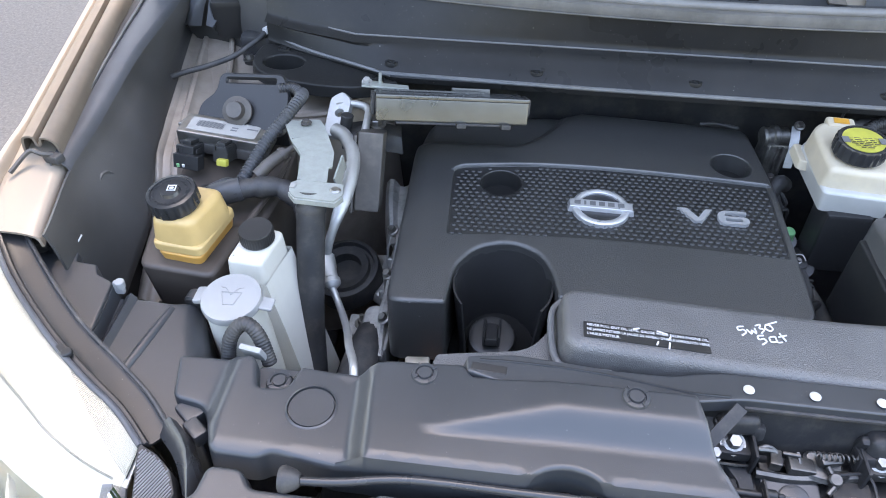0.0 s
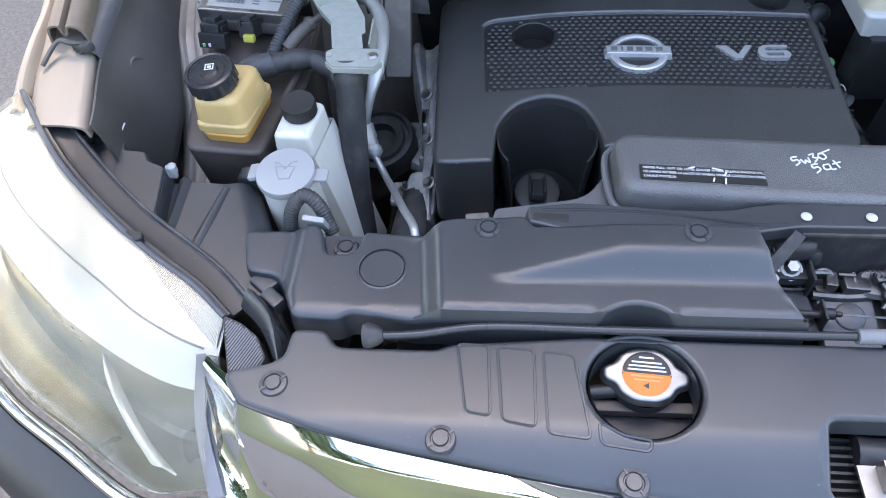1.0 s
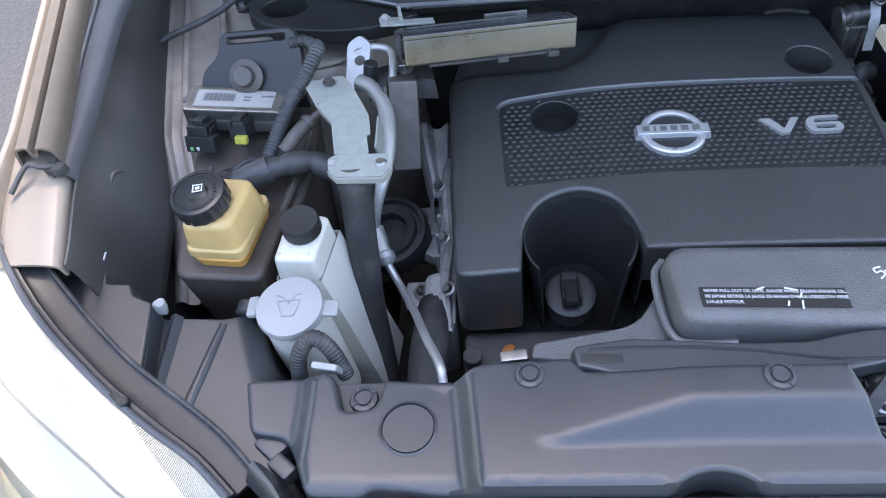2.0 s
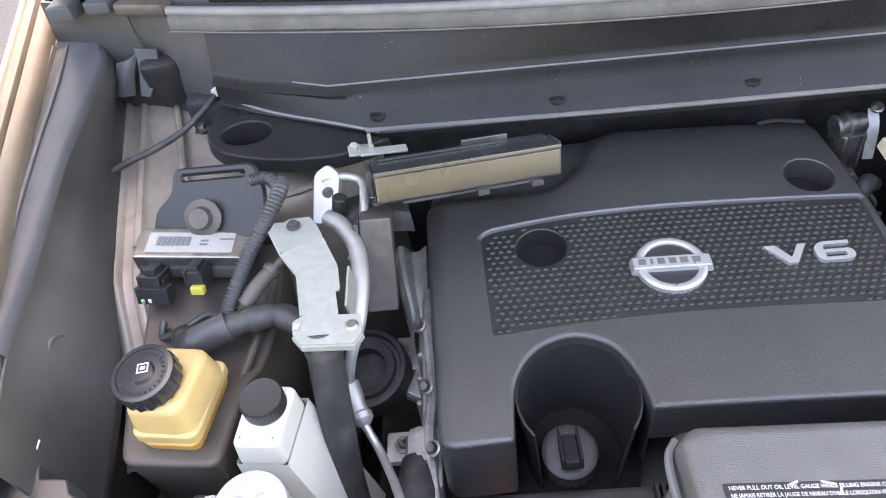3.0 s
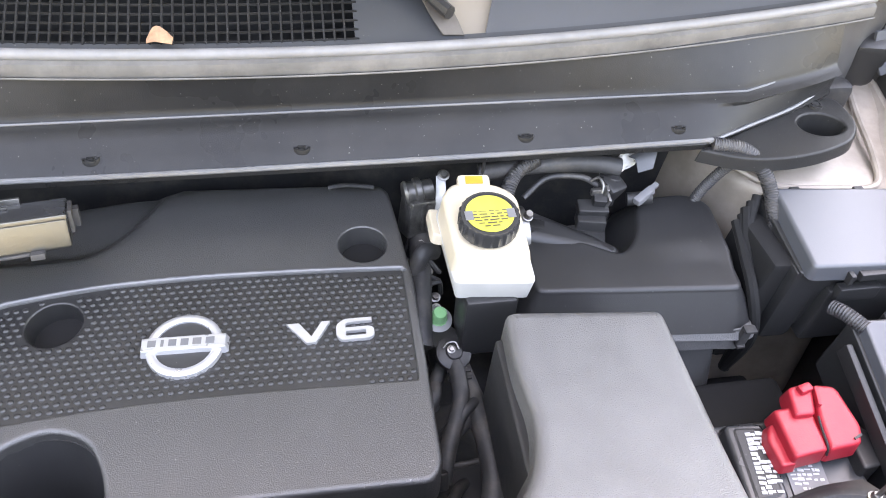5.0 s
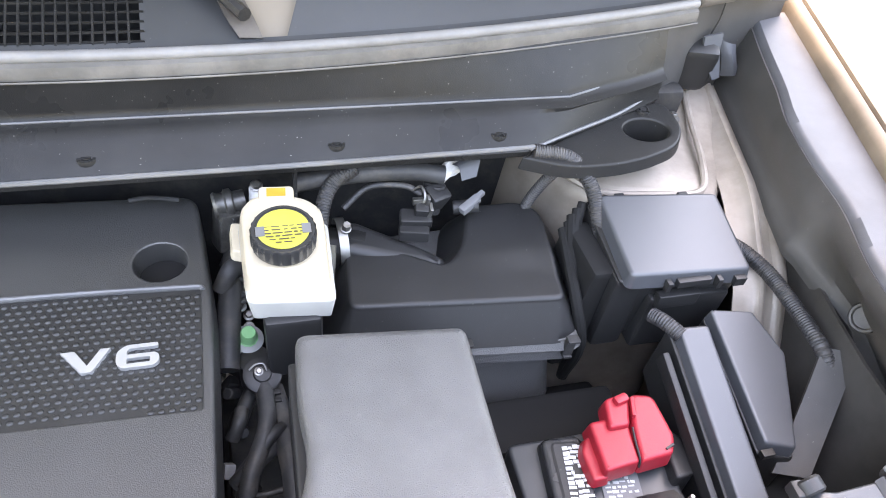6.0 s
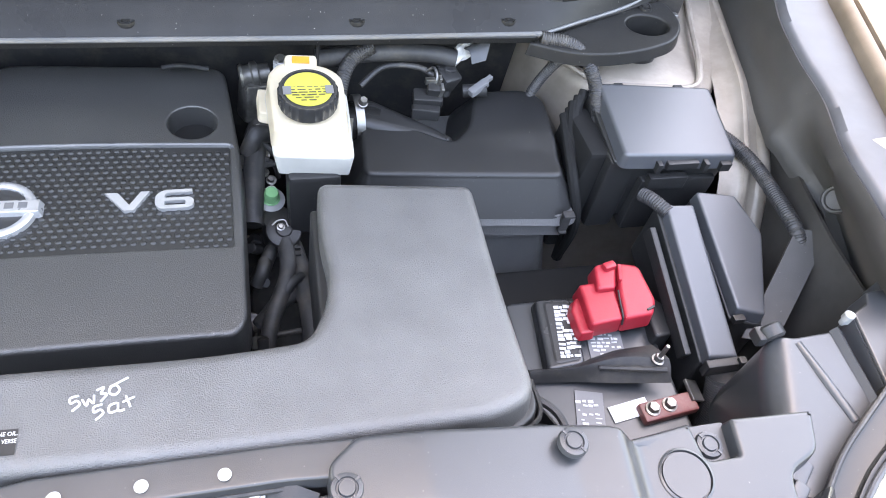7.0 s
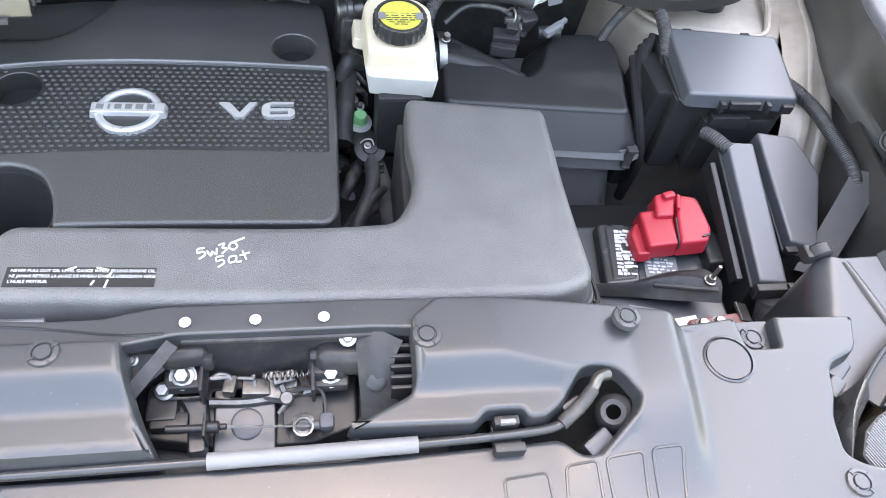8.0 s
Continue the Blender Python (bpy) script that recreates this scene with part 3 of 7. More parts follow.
    part("corner_wall", loft([[(s * x, y + dy, z) for x, y in wall] for z, dy in ((1.127, 0.004), (1.10, 0.0), (1.04, -0.006), (0.97, -0.004))], 0.004, 3), APRON, car)
    part("wall_seam", tube(mirrored([(0.722, 1.066, 1.124), (0.719, 1.060, 1.10), (0.712, 1.056, 1.078)], s), 0.0012, 6, 4), INK, car)
    pil = [mirrored([(0.70, 1.09, 1.13), (0.77, 1.10, 1.13), (0.83, 1.10, 1.12)], s), mirrored([(0.70, 1.17, 1.19), (0.76, 1.18, 1.20), (0.835, 1.17, 1.14)], s), mirrored([(0.67, 1.75, 1.6), (0.73, 1.76, 1.6), (0.83, 1.74, 1.45)], s)]
    part("pillar_trim", loft(pil, 0.01, 3), BLACK, car, "black trim along the windscreen pillar")

part("firewall", box((0, 1.02, 0.72), (1.35, 0.03, 0.62), 0.01), DARKM, car)
part("underbody", box((0, 0.6, 0.33), (1.5, 1.2, 0.03), 0.01), DARKM, car)
part("condenser", box((0, 0.36, 0.70), (0.78, 0.05, 0.5), 0.005), DARKM, car)
part("bumper", loft([[(x, 0.115 + 0.55 * x * x + dy, z) for x in (-0.92, -0.8, -0.65, -0.4, 0, 0.4, 0.65, 0.8, 0.92)] for dy, z in ((0.06, 0.90), (0.0, 0.86), (-0.05, 0.7), (-0.03, 0.45), (0.05, 0.3))], 0.004, 3), PAINT, car, "beige bumper skin")

# raised hood, hinged at the rear
hood = []
for k in range(9):
    t = k / 8
    w = 0.825 - 0.19 * t * t
    hood.append([(x * w, 1.14 - 0.44 * t, 1.17 + 0.87 * t - 0.03 * x * x) for x in (-1, -0.75, -0.4, 0, 0.4, 0.75, 1)])
part("hood", loft(hood, 0.02, 2), PAINT, car, "raised beige hood")
part("hood_frame", loft([[(p[0] * 0.86, p[1] - 0.024, p[2] - 0.012) for p in r] for r in hood[1:8]], 0.012, 1), HOODU, car, "painted inner frame of the hood")

# unseen cabin behind the windscreen: roof, sides and rear close it and darken reflections
part("roof", loft([[(x * w, y, z - 0.05 * x * x) for x in (-1, -0.7, -0.3, 0, 0.3, 0.7, 1)] for y, z, w in ((1.72, 1.60, 0.70), (1.95, 1.68, 0.70), (2.5, 1.72, 0.70), (3.2, 1.66, 0.66))], 0.03, 2), PAINT, car, "beige car roof")
part("cabin_rear", box((0, 3.2, 1.1), (1.5, 0.04, 1.1), 0.01), PAINT, car)
for s in (-1, 1):
    part("cabin_side", loft([[(s * x, y, z) for y in (1.12, 1.5, 1.9, 2.5, 3.2)] for x, z in ((0.88, 0.45), (0.90, 0.9), (0.87, 1.08))], 0.02, 2), PAINT, car, "beige car door")
    part("side_window", loft([[(s * (0.87 - 0.17 * k), 1.12 + (1 - k) * 0 + k * 0.62 * (1 - u) + u * 2.08, 1.08 + k * 0.55) for u in (0, 0.3, 0.6, 1)] for k in (0, 0.5, 1)], 0.006, 2), DASH, car, "opaque dark side window")
part("cabin_floor", box((0, 2.15, 0.47), (1.6, 2.1, 0.04), 0.01), DASH, car)

# ---- cowl ----
cowl = thing("cowl", (0, 0.95, 1.04), "black plastic cowl panel below the windscreen", "car cowl", kind="structure")


def seal_y(x):
    return 0.957 + 0.17 * x * x


def cowl_rows(xs):
    rows = []
    for x in xs:
        a = abs(x)
        lip = 0.902 + 0.39 * max(0, a - 0.42) + 1.2 * max(0, a - 0.55) ** 2
        c = max(0.951, lip + 0.024 - 0.12 * max(0, a - 0.5))
        w = max(0.957 + 0.17 * x * x, c + 0.006)
        rows.append([(x, lip + 0.003, 1.028), (x, lip, 1.037), (x, lip + 0.004, 1.043), (x, lip + 0.35 * (c - lip), 1.052), (x, lip + 0.6 * (c - lip), 1.061), (x, c - 0.013, 1.0660), (x, c - 0.006, 1.0680),
                     (x, c, 1.0700), (x, c + 0.004, 1.0735), (x, c + 0.0055, 1.080), (x, 0.4 * c + 0.6 * w, 1.103), (x, w, 1.126), (x, w + 0.014, 1.128)])
    return rows


part("cowl_panel", loft(cowl_rows([-0.70 + i * 0.02 for i in range(71)][4:-4]), 0.003, 1), COWL, cowl)
for x in (-0.472, 0.497):
    part("panel_joint", tube([(x, 0.947 + 0.02, 1.085), (x - 0.004, seal_y(x) - 0.006, 1.108), (x - 0.01, seal_y(x) - 0.0015, 1.125)], 0.0012, 6, 4), INK, cowl)
push_clip(cowl, [(x, 0.9205, 1.049) for x in (-0.425, -0.23, -0.024, 0.214, 0.39)], 0.85, COWL)
lip = tube([(-0.44, 0.906, 1.040), (-0.2, 0.9025, 1.0395), (0, 0.902, 1.0395), (0.2, 0.9025, 1.0395), (0.43, 0.906, 1.040)], 0.003, 8, 6)
part("front_lip", lip, LIPP, cowl)
xs = [-0.60 + i * 0.03 for i in range(41)]
part("crease", tube([(x, max(0.951, 0.926 + 0.39 * max(0, abs(x) - 0.42) + 1.2 * max(0, abs(x) - 0.55) ** 2) + 0.0005, 1.0712) for x in xs], 0.0013, 6, 1), LIPP, cowl)
for s in (-1, 1):
    ext = rounded(mirrored([(0.414, 0.900, 0.003), (0.465, 0.878, 0.03), (0.52, 0.877, 0.03), (0.565, 0.885, 0.02), (0.608, 0.901, 0.02), (0.630, 0.932, 0.02), (0.625, 0.985, 0.02), (0.557, 0.962), (0.443, 0.912)], s), 0.012)
    part("cowl_extension", moulded(ext, lambda x, y: 1.033 + 0.03 * (y - 0.93), 0.003, 0.016, [(circle(s * 0.581, 0.932, 0.029, 32, 0.020), 0.003, 0.05)], 0.01), COWL, cowl, "cowl corner with an oval opening")
    part("opening_floor", cyl((s * 0.581, 0.932, 0.978), (0, 0, 1), 0.033, 0.006), BLACK, cowl)
    push_clip(cowl, [(s * 0.590, 0.966, 1.034)], 0.8, COWL)
    rib = tube([(s * 0.425, 0.904, 1.0385), (s * 0.48, 0.926, 1.040), (s * 0.55, 0.954, 1.041), (s * 0.60, 0.982, 1.042)], 0.0022, 6)
    part("raised_rib", rib, LIPP, cowl)

seal = thing("hood_seal", (0, 0.96, 1.12), "grey dusty rubber weather strip along the cowl", "weather strip")
xs = [-0.66 + i * 0.03 for i in range(45)]
part("bulb", tube([(x, seal_y(x) + 0.006, 1.1345) for x in xs], 0.0058, 12, 1), SEALW, seal, "pale grey rubber bulb")
part("clip_base", loft([[(x, seal_y(x) + 0.002, 1.131), (x, seal_y(x) - 0.004, 1.129), (x, seal_y(x) - 0.0055, 1.123), (x, seal_y(x) - 0.005, 1.116)] for x in xs], 0.002, 1), SEAL, seal)
part("bead_line", tube([(x, seal_y(x) - 0.0085, 1.1165) for x in xs], 0.0011, 6, 1), SEAL, seal)

# air inlet grille with its mesh, wiper and windscreen
grille = thing("air_inlet_grille", (0, 1.0, 1.14), "black plastic air inlet grille with square mesh", "grille")


def deck(x, k):
    """A point of the inlet deck, k from its front edge (0) to the glass (1)."""
    return (x, seal_y(x) + 0.016 + 0.10 * k, 1.135 + 0.045 * k)


part("deck_front", loft([[deck(x, k) for k in (-0.06, 0.0, 0.05)] for x in xs], 0.002, 1), PANEL, grille)
part("deck_side", loft([[deck(0.038 + (0.092 - 0.035 * k) * u, k) for k in (0.05, 0.3, 0.6, 1.0)] for u in (0, 0.25, 0.5, 0.75, 1)], 0.002, 1), PANEL, grille)
part("deck_side", loft([[deck(0.172 + 0.035 * k + (0.47 - 0.035 * k) * u, k) for k in (0.05, 0.3, 0.6, 1.0)] for u in [i / 14 for i in range(15)]], 0.002, 1), LIDP, grille)
part("painted_ledge", loft([[(x, seal_y(x) + 0.022 + 0.11 * k, 1.128 + 0.05 * k) for k in (0, 0.5, 1)] for x in (0.09, 0.13, 0.17, 0.22)], 0.002, 1), PAINT, grille, "beige sheet for a bright reflection between the deck plates")
part("gap_flap", loft([[(0.128, 0.978, 1.140), (0.15, 0.978, 1.139)], [(0.115, 1.0, 1.155), (0.142, 1.0, 1.152)], [(0.095, 1.06, 1.182), (0.118, 1.06, 1.178)]], 0.002, 3), DAMPER, grille)
part("deck_side", loft([[deck(x, k) for k in (0.05, 0.3, 0.6, 1.0)] for x in [-0.72 + i * 0.012 for i in range(10)]], 0.002, 1), LIDP, grille)
part("deck_back", loft([[deck(x, k) for k in (0.86, 1.0)] for x in [-0.60 + i * 0.032 for i in range(21)]], 0.002, 1), PANEL, grille)
pitch = 0.0105
for i in range(int(0.64 / pitch) + 1):
    x = -0.602 + i * pitch
    part("mesh_bar", tube([deck(x, 0.04), deck(x, 0.88)], 0.0014, 4, 1), COWL, grille)
for k in range(9):
    part("mesh_crossbar", tube([deck(-0.604 + i * 0.0323, 0.06 + k * 0.1) for i in range(21)], 0.0014, 4, 1), COWL, grille)
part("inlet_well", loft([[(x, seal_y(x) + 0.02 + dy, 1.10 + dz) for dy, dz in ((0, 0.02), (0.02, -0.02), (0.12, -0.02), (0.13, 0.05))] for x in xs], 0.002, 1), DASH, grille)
part("nozzle_block", box((-0.31, seal_y(-0.31) + 0.10, 1.182), (0.03, 0.03, 0.012), 0.003), PANEL, grille)
glassy = thing("windscreen", (0, 1.1, 1.17), "raked windscreen glass", "windscreen", kind="structure")
part("pane", loft([[(x, seal_y(x) + 0.105 + k * 0.75, 1.176 + k * 0.5) for k in (0, 0.5, 1.0)] for x in [-0.66 + i * 0.06 for i in range(23)]], 0.005, 2), PANE, glassy)
part("dashboard", loft([[(x, 1.18 + k * 0.5, 1.12 + 0.05 * k) for k in (0, 1)] for x in (-0.7, 0, 0.7)], 0.02, 1), DASH, glassy)
wiper = thing("wiper", (0.1, 1.0, 1.17), "black wiper arm parked on the windscreen edge", "wiper")
part("arm", tube([(0.135, 0.985, 1.160), (0.10, 1.02, 1.176), (0.04, 1.06, 1.196), (-0.05, 1.10, 1.215)], lambda t: 0.012 - 0.004 * t, 8, 6, flat=0.6), BLACK, wiper)
part("blade", tube([(0.10, 1.03, 1.175), (0.0, 1.075, 1.19), (-0.15, 1.11, 1.20)], 0.006, 8, 6), RUBBER, wiper)
leafy = thing("dead_leaf", (-0.15, 0.974, 1.142), "small curled tan leaf on the inlet mesh", "leaf")
part("blade", loft([[(-0.162 + 0.024 * u, 0.972 + 0.006 * v + 0.003 * math.sin(u * 5), 1.144 + 0.006 * math.sin(3 * u) * v * 1.4) for v in (0, 0.5, 1, 1.5)] for u in (0, 0.3, 0.6, 1)], 0.001, 2), LEAFB, leafy)

# ---- front covers ----
FRONT = [(-0.516, 0.277), (-0.497, 0.252), (-0.43, 0.232), (-0.369, 0.221), (-0.247, 0.204), (-0.12, 0.193), (0, 0.19), (0.12, 0.193), (0.247, 0.204), (0.369, 0.221), (0.43, 0.232), (0.497, 0.252), (0.516, 0.277)]
lower = thing("radiator_cover", (0, 0.25, 1.0), "dark grey moulded plastic cover over the radiator support", "radiator cover")


def ramp(k):
    k = min(1, max(0, k))
    return k * k * (3 - 2 * k)


def right_rise(x, y):
    """The hump of the upper covers, on both sides: a steep side, a level front and a wedge that rises to the top."""
    a = abs(x)
    side = ramp((0.369 - 0.10 * (0.42 - y) - a) / 0.020)
    w = min(1, max(0, (x - 0.235) / 0.07))
    back = (1 - w) * min(1, max(0, (y - 0.322) / 0.008)) + w * ramp((y - 0.262) / 0.095)
    wedge = min(1, max(0, (0.306 - a) / 0.11))
    slope = ramp((y - 0.357) / max(0.004, 0.029 * wedge))
    return side * back * (0.018 + 0.015 * wedge * slope)


def lower_top(x, y):
    return 1.019 - 1.6 * max(0, 0.245 - y) ** 1.5 + (right_rise(x, y) if x > 0.06 else 0)


outline = rounded(FRONT + [(0.478, 0.287, 0.006), (0.466, 0.296, 0.006), (0.470, 0.325, 0.006), (0.481, 0.348, 0.006), (0.487, 0.373, 0.010), (0.519, 0.386, 0.008), (0.532, 0.420, 0.003), (0.455, 0.423, 0.003), (0.450, 0.392, 0.004), (0.420, 0.392, 0.006), (0.418, 0.424, 0.003),
                           (0.360, 0.417, 0.004), (0.345, 0.425, 0.01), (0.30, 0.432), (0.150, 0.437, 0.005), (0.129, 0.42, 0.006), (0.129, 0.362, 0.01), (0.075, 0.336, 0.006),
                           (0.17, 0.3335, 0.004), (0.18, 0.343, 0.004), (0.208, 0.343, 0.004), (0.212, 0.335, 0.004), (0.224, 0.335, 0.01), (0.240, 0.346, 0.01), (0.260, 0.373, 0.010), (0.290, 0.373, 0.012), (0.305, 0.350, 0.012), (0.300, 0.338, 0.01), (0.266, 0.309, 0.010), (0.252, 0.309, 0.008), (0.238, 0.323, 0.006),
                           (0.07, 0.3185), (-0.12, 0.319), (-0.225, 0.3195, 0.004), (-0.24, 0.318), (-0.335, 0.309), (-0.345, 0.3035, 0.008), (-0.428, 0.3035, 0.01), (-0.437, 0.319, 0.008), (-0.466, 0.319, 0.008), (-0.468, 0.294, 0.006), (-0.478, 0.287, 0.006)], 0.01, 5)
cap_well = circle(-0.185, 0.2775, 0.0435, 48, 0.0415)
latch_hole = rounded([(-0.056, 0.256), (0.056, 0.256), (0.062, 0.203), (-0.062, 0.203)], 0.009)
part("panel", moulded(outline, lower_top, 0.0035, 0.016, [(cap_well, 0.004, 0.03), (latch_hole, 0.004, 0.02), (circle(0.398, 0.383, 0.0212, 40), 0.0008, 0.004)], 0.004), PANEL, lower)
WINDOWS = ([(-0.329, 0.309), (-0.304, 0.308), (-0.301, 0.248), (-0.320, 0.251)], [(-0.297, 0.307), (-0.268, 0.305), (-0.267, 0.241), (-0.292, 0.245)], [(-0.261, 0.304), (-0.237, 0.302), (-0.227, 0.234), (-0.258, 0.237)])
for pts in (*WINDOWS, [(-0.221, 0.247), (-0.220, 0.231), (-0.185, 0.227), (-0.183, 0.235), (-0.204, 0.238)], *[mirrored(w, -1) for w in WINDOWS], [(0.188, 0.2955), (0.222, 0.2985), (0.223, 0.232), (0.190, 0.229)]):
    q = rounded([(x, y, 0.005) for x, y in pts], 0.005, 4, 0.01)
    part("embossed_frame", tube([(p.x, p.y, lower_top(p.x, p.y) - 0.0004) for p in q + q[:2]], 0.0014, 6, 1), PANEL, lower)
push_clip(lower, [(-0.471, 0.268, 1.0185), (-0.337, 0.229, 1.0165), (-0.198, 0.2055, 1.0085), (0.198, 0.2055, 1.0085), (0.337, 0.229, 1.0165), (0.466, 0.272, 1.0185), (0.435, 0.408, 1.006), (0.306, 0.412, 1.046), (0.139, 0.401, 1.051)])
part("clip_ledge", moulded(rounded([(0.415, 0.388), (0.456, 0.388), (0.456, 0.426), (0.415, 0.426)], 0.003), 1.0055, 0.001, 0.01), PANEL, lower)
part("round_plug", lathe([(0, -0.0006), (0.0188, -0.0004), (0.0192, -0.0022), (0.0199, -0.0022), (0.0203, 0.0004), (0.0222, -0.0003)], (0.398, 0.383, 1.0200), segs=48), PANEL, lower)
part("hole_block", merge(box((0.252, 0.352, 1.006), (0.020, 0.016, 0.030), 0.004, (20, 0, 30)), box((0.268, 0.322, 1.004), (0.026, 0.014, 0.024), 0.003, (10, 0, 35))), PANEL, lower)
part("hole_grommet", lathe([(0.006, 0.004), (0.010, 0.005), (0.013, 0.002), (0.016, -0.004), (0.017, -0.012)], (0.288, 0.345, 1.012), (-0.5, -0.3, 1), 24), RUBBER, lower)
part("under_tray", box((0.265, 0.36, 0.955), (0.14, 0.13, 0.02), 0.004), DASH, lower)
part("well_back", lathe([(0.043, -0.028), (0.041, 0.0)], (-0.185, 0.2775, 1.016), segs=40), PANEL, lower)

upper = thing("slam_panel_cover", (-0.25, 0.38, 1.02), "dark grey moulded cover behind the radiator cover", "radiator cover")
left_top = lambda x, y: 1.0215 + right_rise(x, y) - 0.013 * min(1, max(0, (-0.474 - x) / 0.014)) - 0.3 * max(0, 0.340 - y) * (x < -0.35)
outline = rounded([(-0.536, 0.430, 0.006), (-0.524, 0.384, 0.008), (-0.494, 0.379, 0.008), (-0.484, 0.362, 0.008), (-0.469, 0.330, 0.008), (-0.431, 0.329, 0.008), (-0.42, 0.335, 0.008), (-0.340, 0.3245, 0.004), (-0.219, 0.3245, 0.006),
                   (-0.205, 0.335, 0.01), (-0.188, 0.339, 0.01), (-0.170, 0.335, 0.01), (-0.158, 0.3245, 0.006), (-0.056, 0.3245, 0.004), (-0.078, 0.365, 0.02), (-0.087, 0.409, 0.003), (-0.235, 0.4095, 0.03), (-0.268, 0.412, 0.004), (-0.274, 0.424, 0.006), (-0.30, 0.425, 0.01), (-0.34, 0.424, 0.01), (-0.360, 0.417, 0.005), (-0.418, 0.421, 0.004),
                   (-0.424, 0.397, 0.008), (-0.450, 0.395, 0.006), (-0.460, 0.427, 0.008), (-0.486, 0.431, 0.006)], 0.006, 5)
part("panel", moulded(outline, left_top, 0.0035, 0.03, [(circle(-0.398, 0.380, 0.0212, 40), 0.0008, 0.004)], step=0.004), PANEL, upper)
part("round_plug", lathe([(0, -0.0006), (0.0188, -0.0004), (0.0192, -0.0022), (0.0199, -0.0022), (0.0203, 0.0004), (0.0222, -0.0003)], (-0.398, 0.380, 1.0220), segs=48), PANEL, upper)
part("clip_ledge", moulded(rounded([(-0.458, 0.39), (-0.415, 0.39), (-0.415, 0.425), (-0.458, 0.425)], 0.003), 1.009, 0.001, 0.01), PANEL, upper)
push_clip(upper, [(-0.436, 0.410, 1.0095), (-0.307, 0.412, 1.039), (-0.136, 0.399, 1.0538)])

rod = thing("prop_rod", (-0.4, 0.313, 1.02), "black hood prop rod clipped along the front panel", "prop rod")
ROD = [(-0.398, 0.3125, 1.021), (-0.36, 0.3145, 1.023), (-0.305, 0.3215, 1.026), (-0.2, 0.3215, 1.026), (-0.02, 0.322, 1.0265), (0.1, 0.3235, 1.0265), (0.205, 0.327, 1.0265), (0.238, 0.332, 1.027), (0.254, 0.343, 1.031), (0.268, 0.357, 1.038)]
part("rod", tube(ROD, 0.0036, 12, 6), GLOSS, rod)
part("sleeve", tube([(-0.022, 0.322, 1.0265), (0.05, 0.3228, 1.0265), (0.127, 0.324, 1.0265)], 0.0062, 16, 4), GREYCAP, rod, "grey foam sleeve")
part("pivot", lathe([(0, 0), (0.010, 0), (0.011, 0.004), (0.008, 0.012), (0.005, 0.016), (0, 0.016)], (-0.405, 0.3125, 1.021), (1, 0.05, 0.05), 20), RUBBER, rod)
part("end_grip", tube([(0.238, 0.332, 1.027), (0.256, 0.345, 1.032), (0.266, 0.355, 1.037)], 0.0055, 12, 4), RUBBER, rod)
part("end_hook", tube([(0.266, 0.355, 1.037), (0.272, 0.363, 1.04), (0.281, 0.366, 1.038)], 0.0045, 10, 4), OILY, rod)
clamp = thing("rod_clamp", (0.195, 0.326, 1.02), "black plastic clamp holding the prop rod", "clamp")
part("jaw", merge(box((0.195, 0.336, 1.027), (0.020, 0.008, 0.012), 0.002), box((0.195, 0.316, 1.024), (0.024, 0.008, 0.012), 0.002), box((0.195, 0.326, 1.019), (0.022, 0.024, 0.005), 0.002)), BLACK, clamp)
part("tooth", box((0.195, 0.3335, 1.034), (0.012, 0.004, 0.005), 0.001), GREYCAP, clamp)

# radiator filler and cap
core = thing("radiator", (0, 0.25, 0.93), "dark radiator with a bare metal filler cap", "radiator")
C = (-0.180, 0.294, 1.006)
ears = rounded([(-0.041, -0.006, 0.006), (-0.029, -0.011, 0.006), (-0.024, -0.02, 0.01), (-0.012, -0.0275, 0.01), (0.012, -0.0275, 0.01), (0.024, -0.02, 0.01), (0.029, -0.011, 0.006), (0.041, -0.006, 0.006), (0.041, 0.006, 0.006), (0.029, 0.011, 0.006),
                (0.024, 0.02, 0.01), (0.012, 0.0275, 0.01), (-0.012, 0.0275, 0.01), (-0.024, 0.02, 0.01), (-0.029, 0.011, 0.006), (-0.041, 0.006, 0.006)], 0.006)
tilt = pose(C[0], C[1], C[2] - 0.003, 4, 0, -4) @ Matrix.Scale(0.82, 4)
cap = part("cap", move(moulded(ears, lambda x, y: 0.006 - 0.002 * (x / 0.04) ** 2, 0.0035, 0.009, step=0.008, floor=True), tilt), STEEL, core, "dull metal cap with two ears")
part("filler_neck", lathe([(0.020, -0.05), (0.020, -0.02), (0.026, -0.016), (0.026, -0.004)], C, (0, -0.1, 1)), BLACK, core)
decal = part("label_upper", move(merge(*[moulded([Vector((0.021 * math.cos(a), 0.021 * math.sin(a))) for a in [math.pi * i / 16 for i in range(17)]], 0.0066, 0.0001, 0.0004, step=0.01)]), tilt), INK, cap)
decal = part("label_lower", move(moulded([Vector((0.021 * math.cos(a), 0.021 * math.sin(a))) for a in [math.pi + math.pi * i / 16 for i in range(17)]], 0.0066, 0.0001, 0.0004, step=0.01), tilt), ORANGE, cap, "orange half of the warning label")
for i, (w, y) in enumerate(((0.014, 0.0165), (0.028, 0.0115), (0.034, 0.0075), (0.036, 0.0035))):
    part("print_line", move(box((0, y, 0.0069), (w, 0.0016, 0.0003), 0), tilt), PRINT, cap)
for w, y in ((0.03, -0.003), (0.024, -0.007)):
    part("print_line", move(box((0, y, 0.0069), (w, 0.0018, 0.0003), 0), tilt), COPPER, cap)
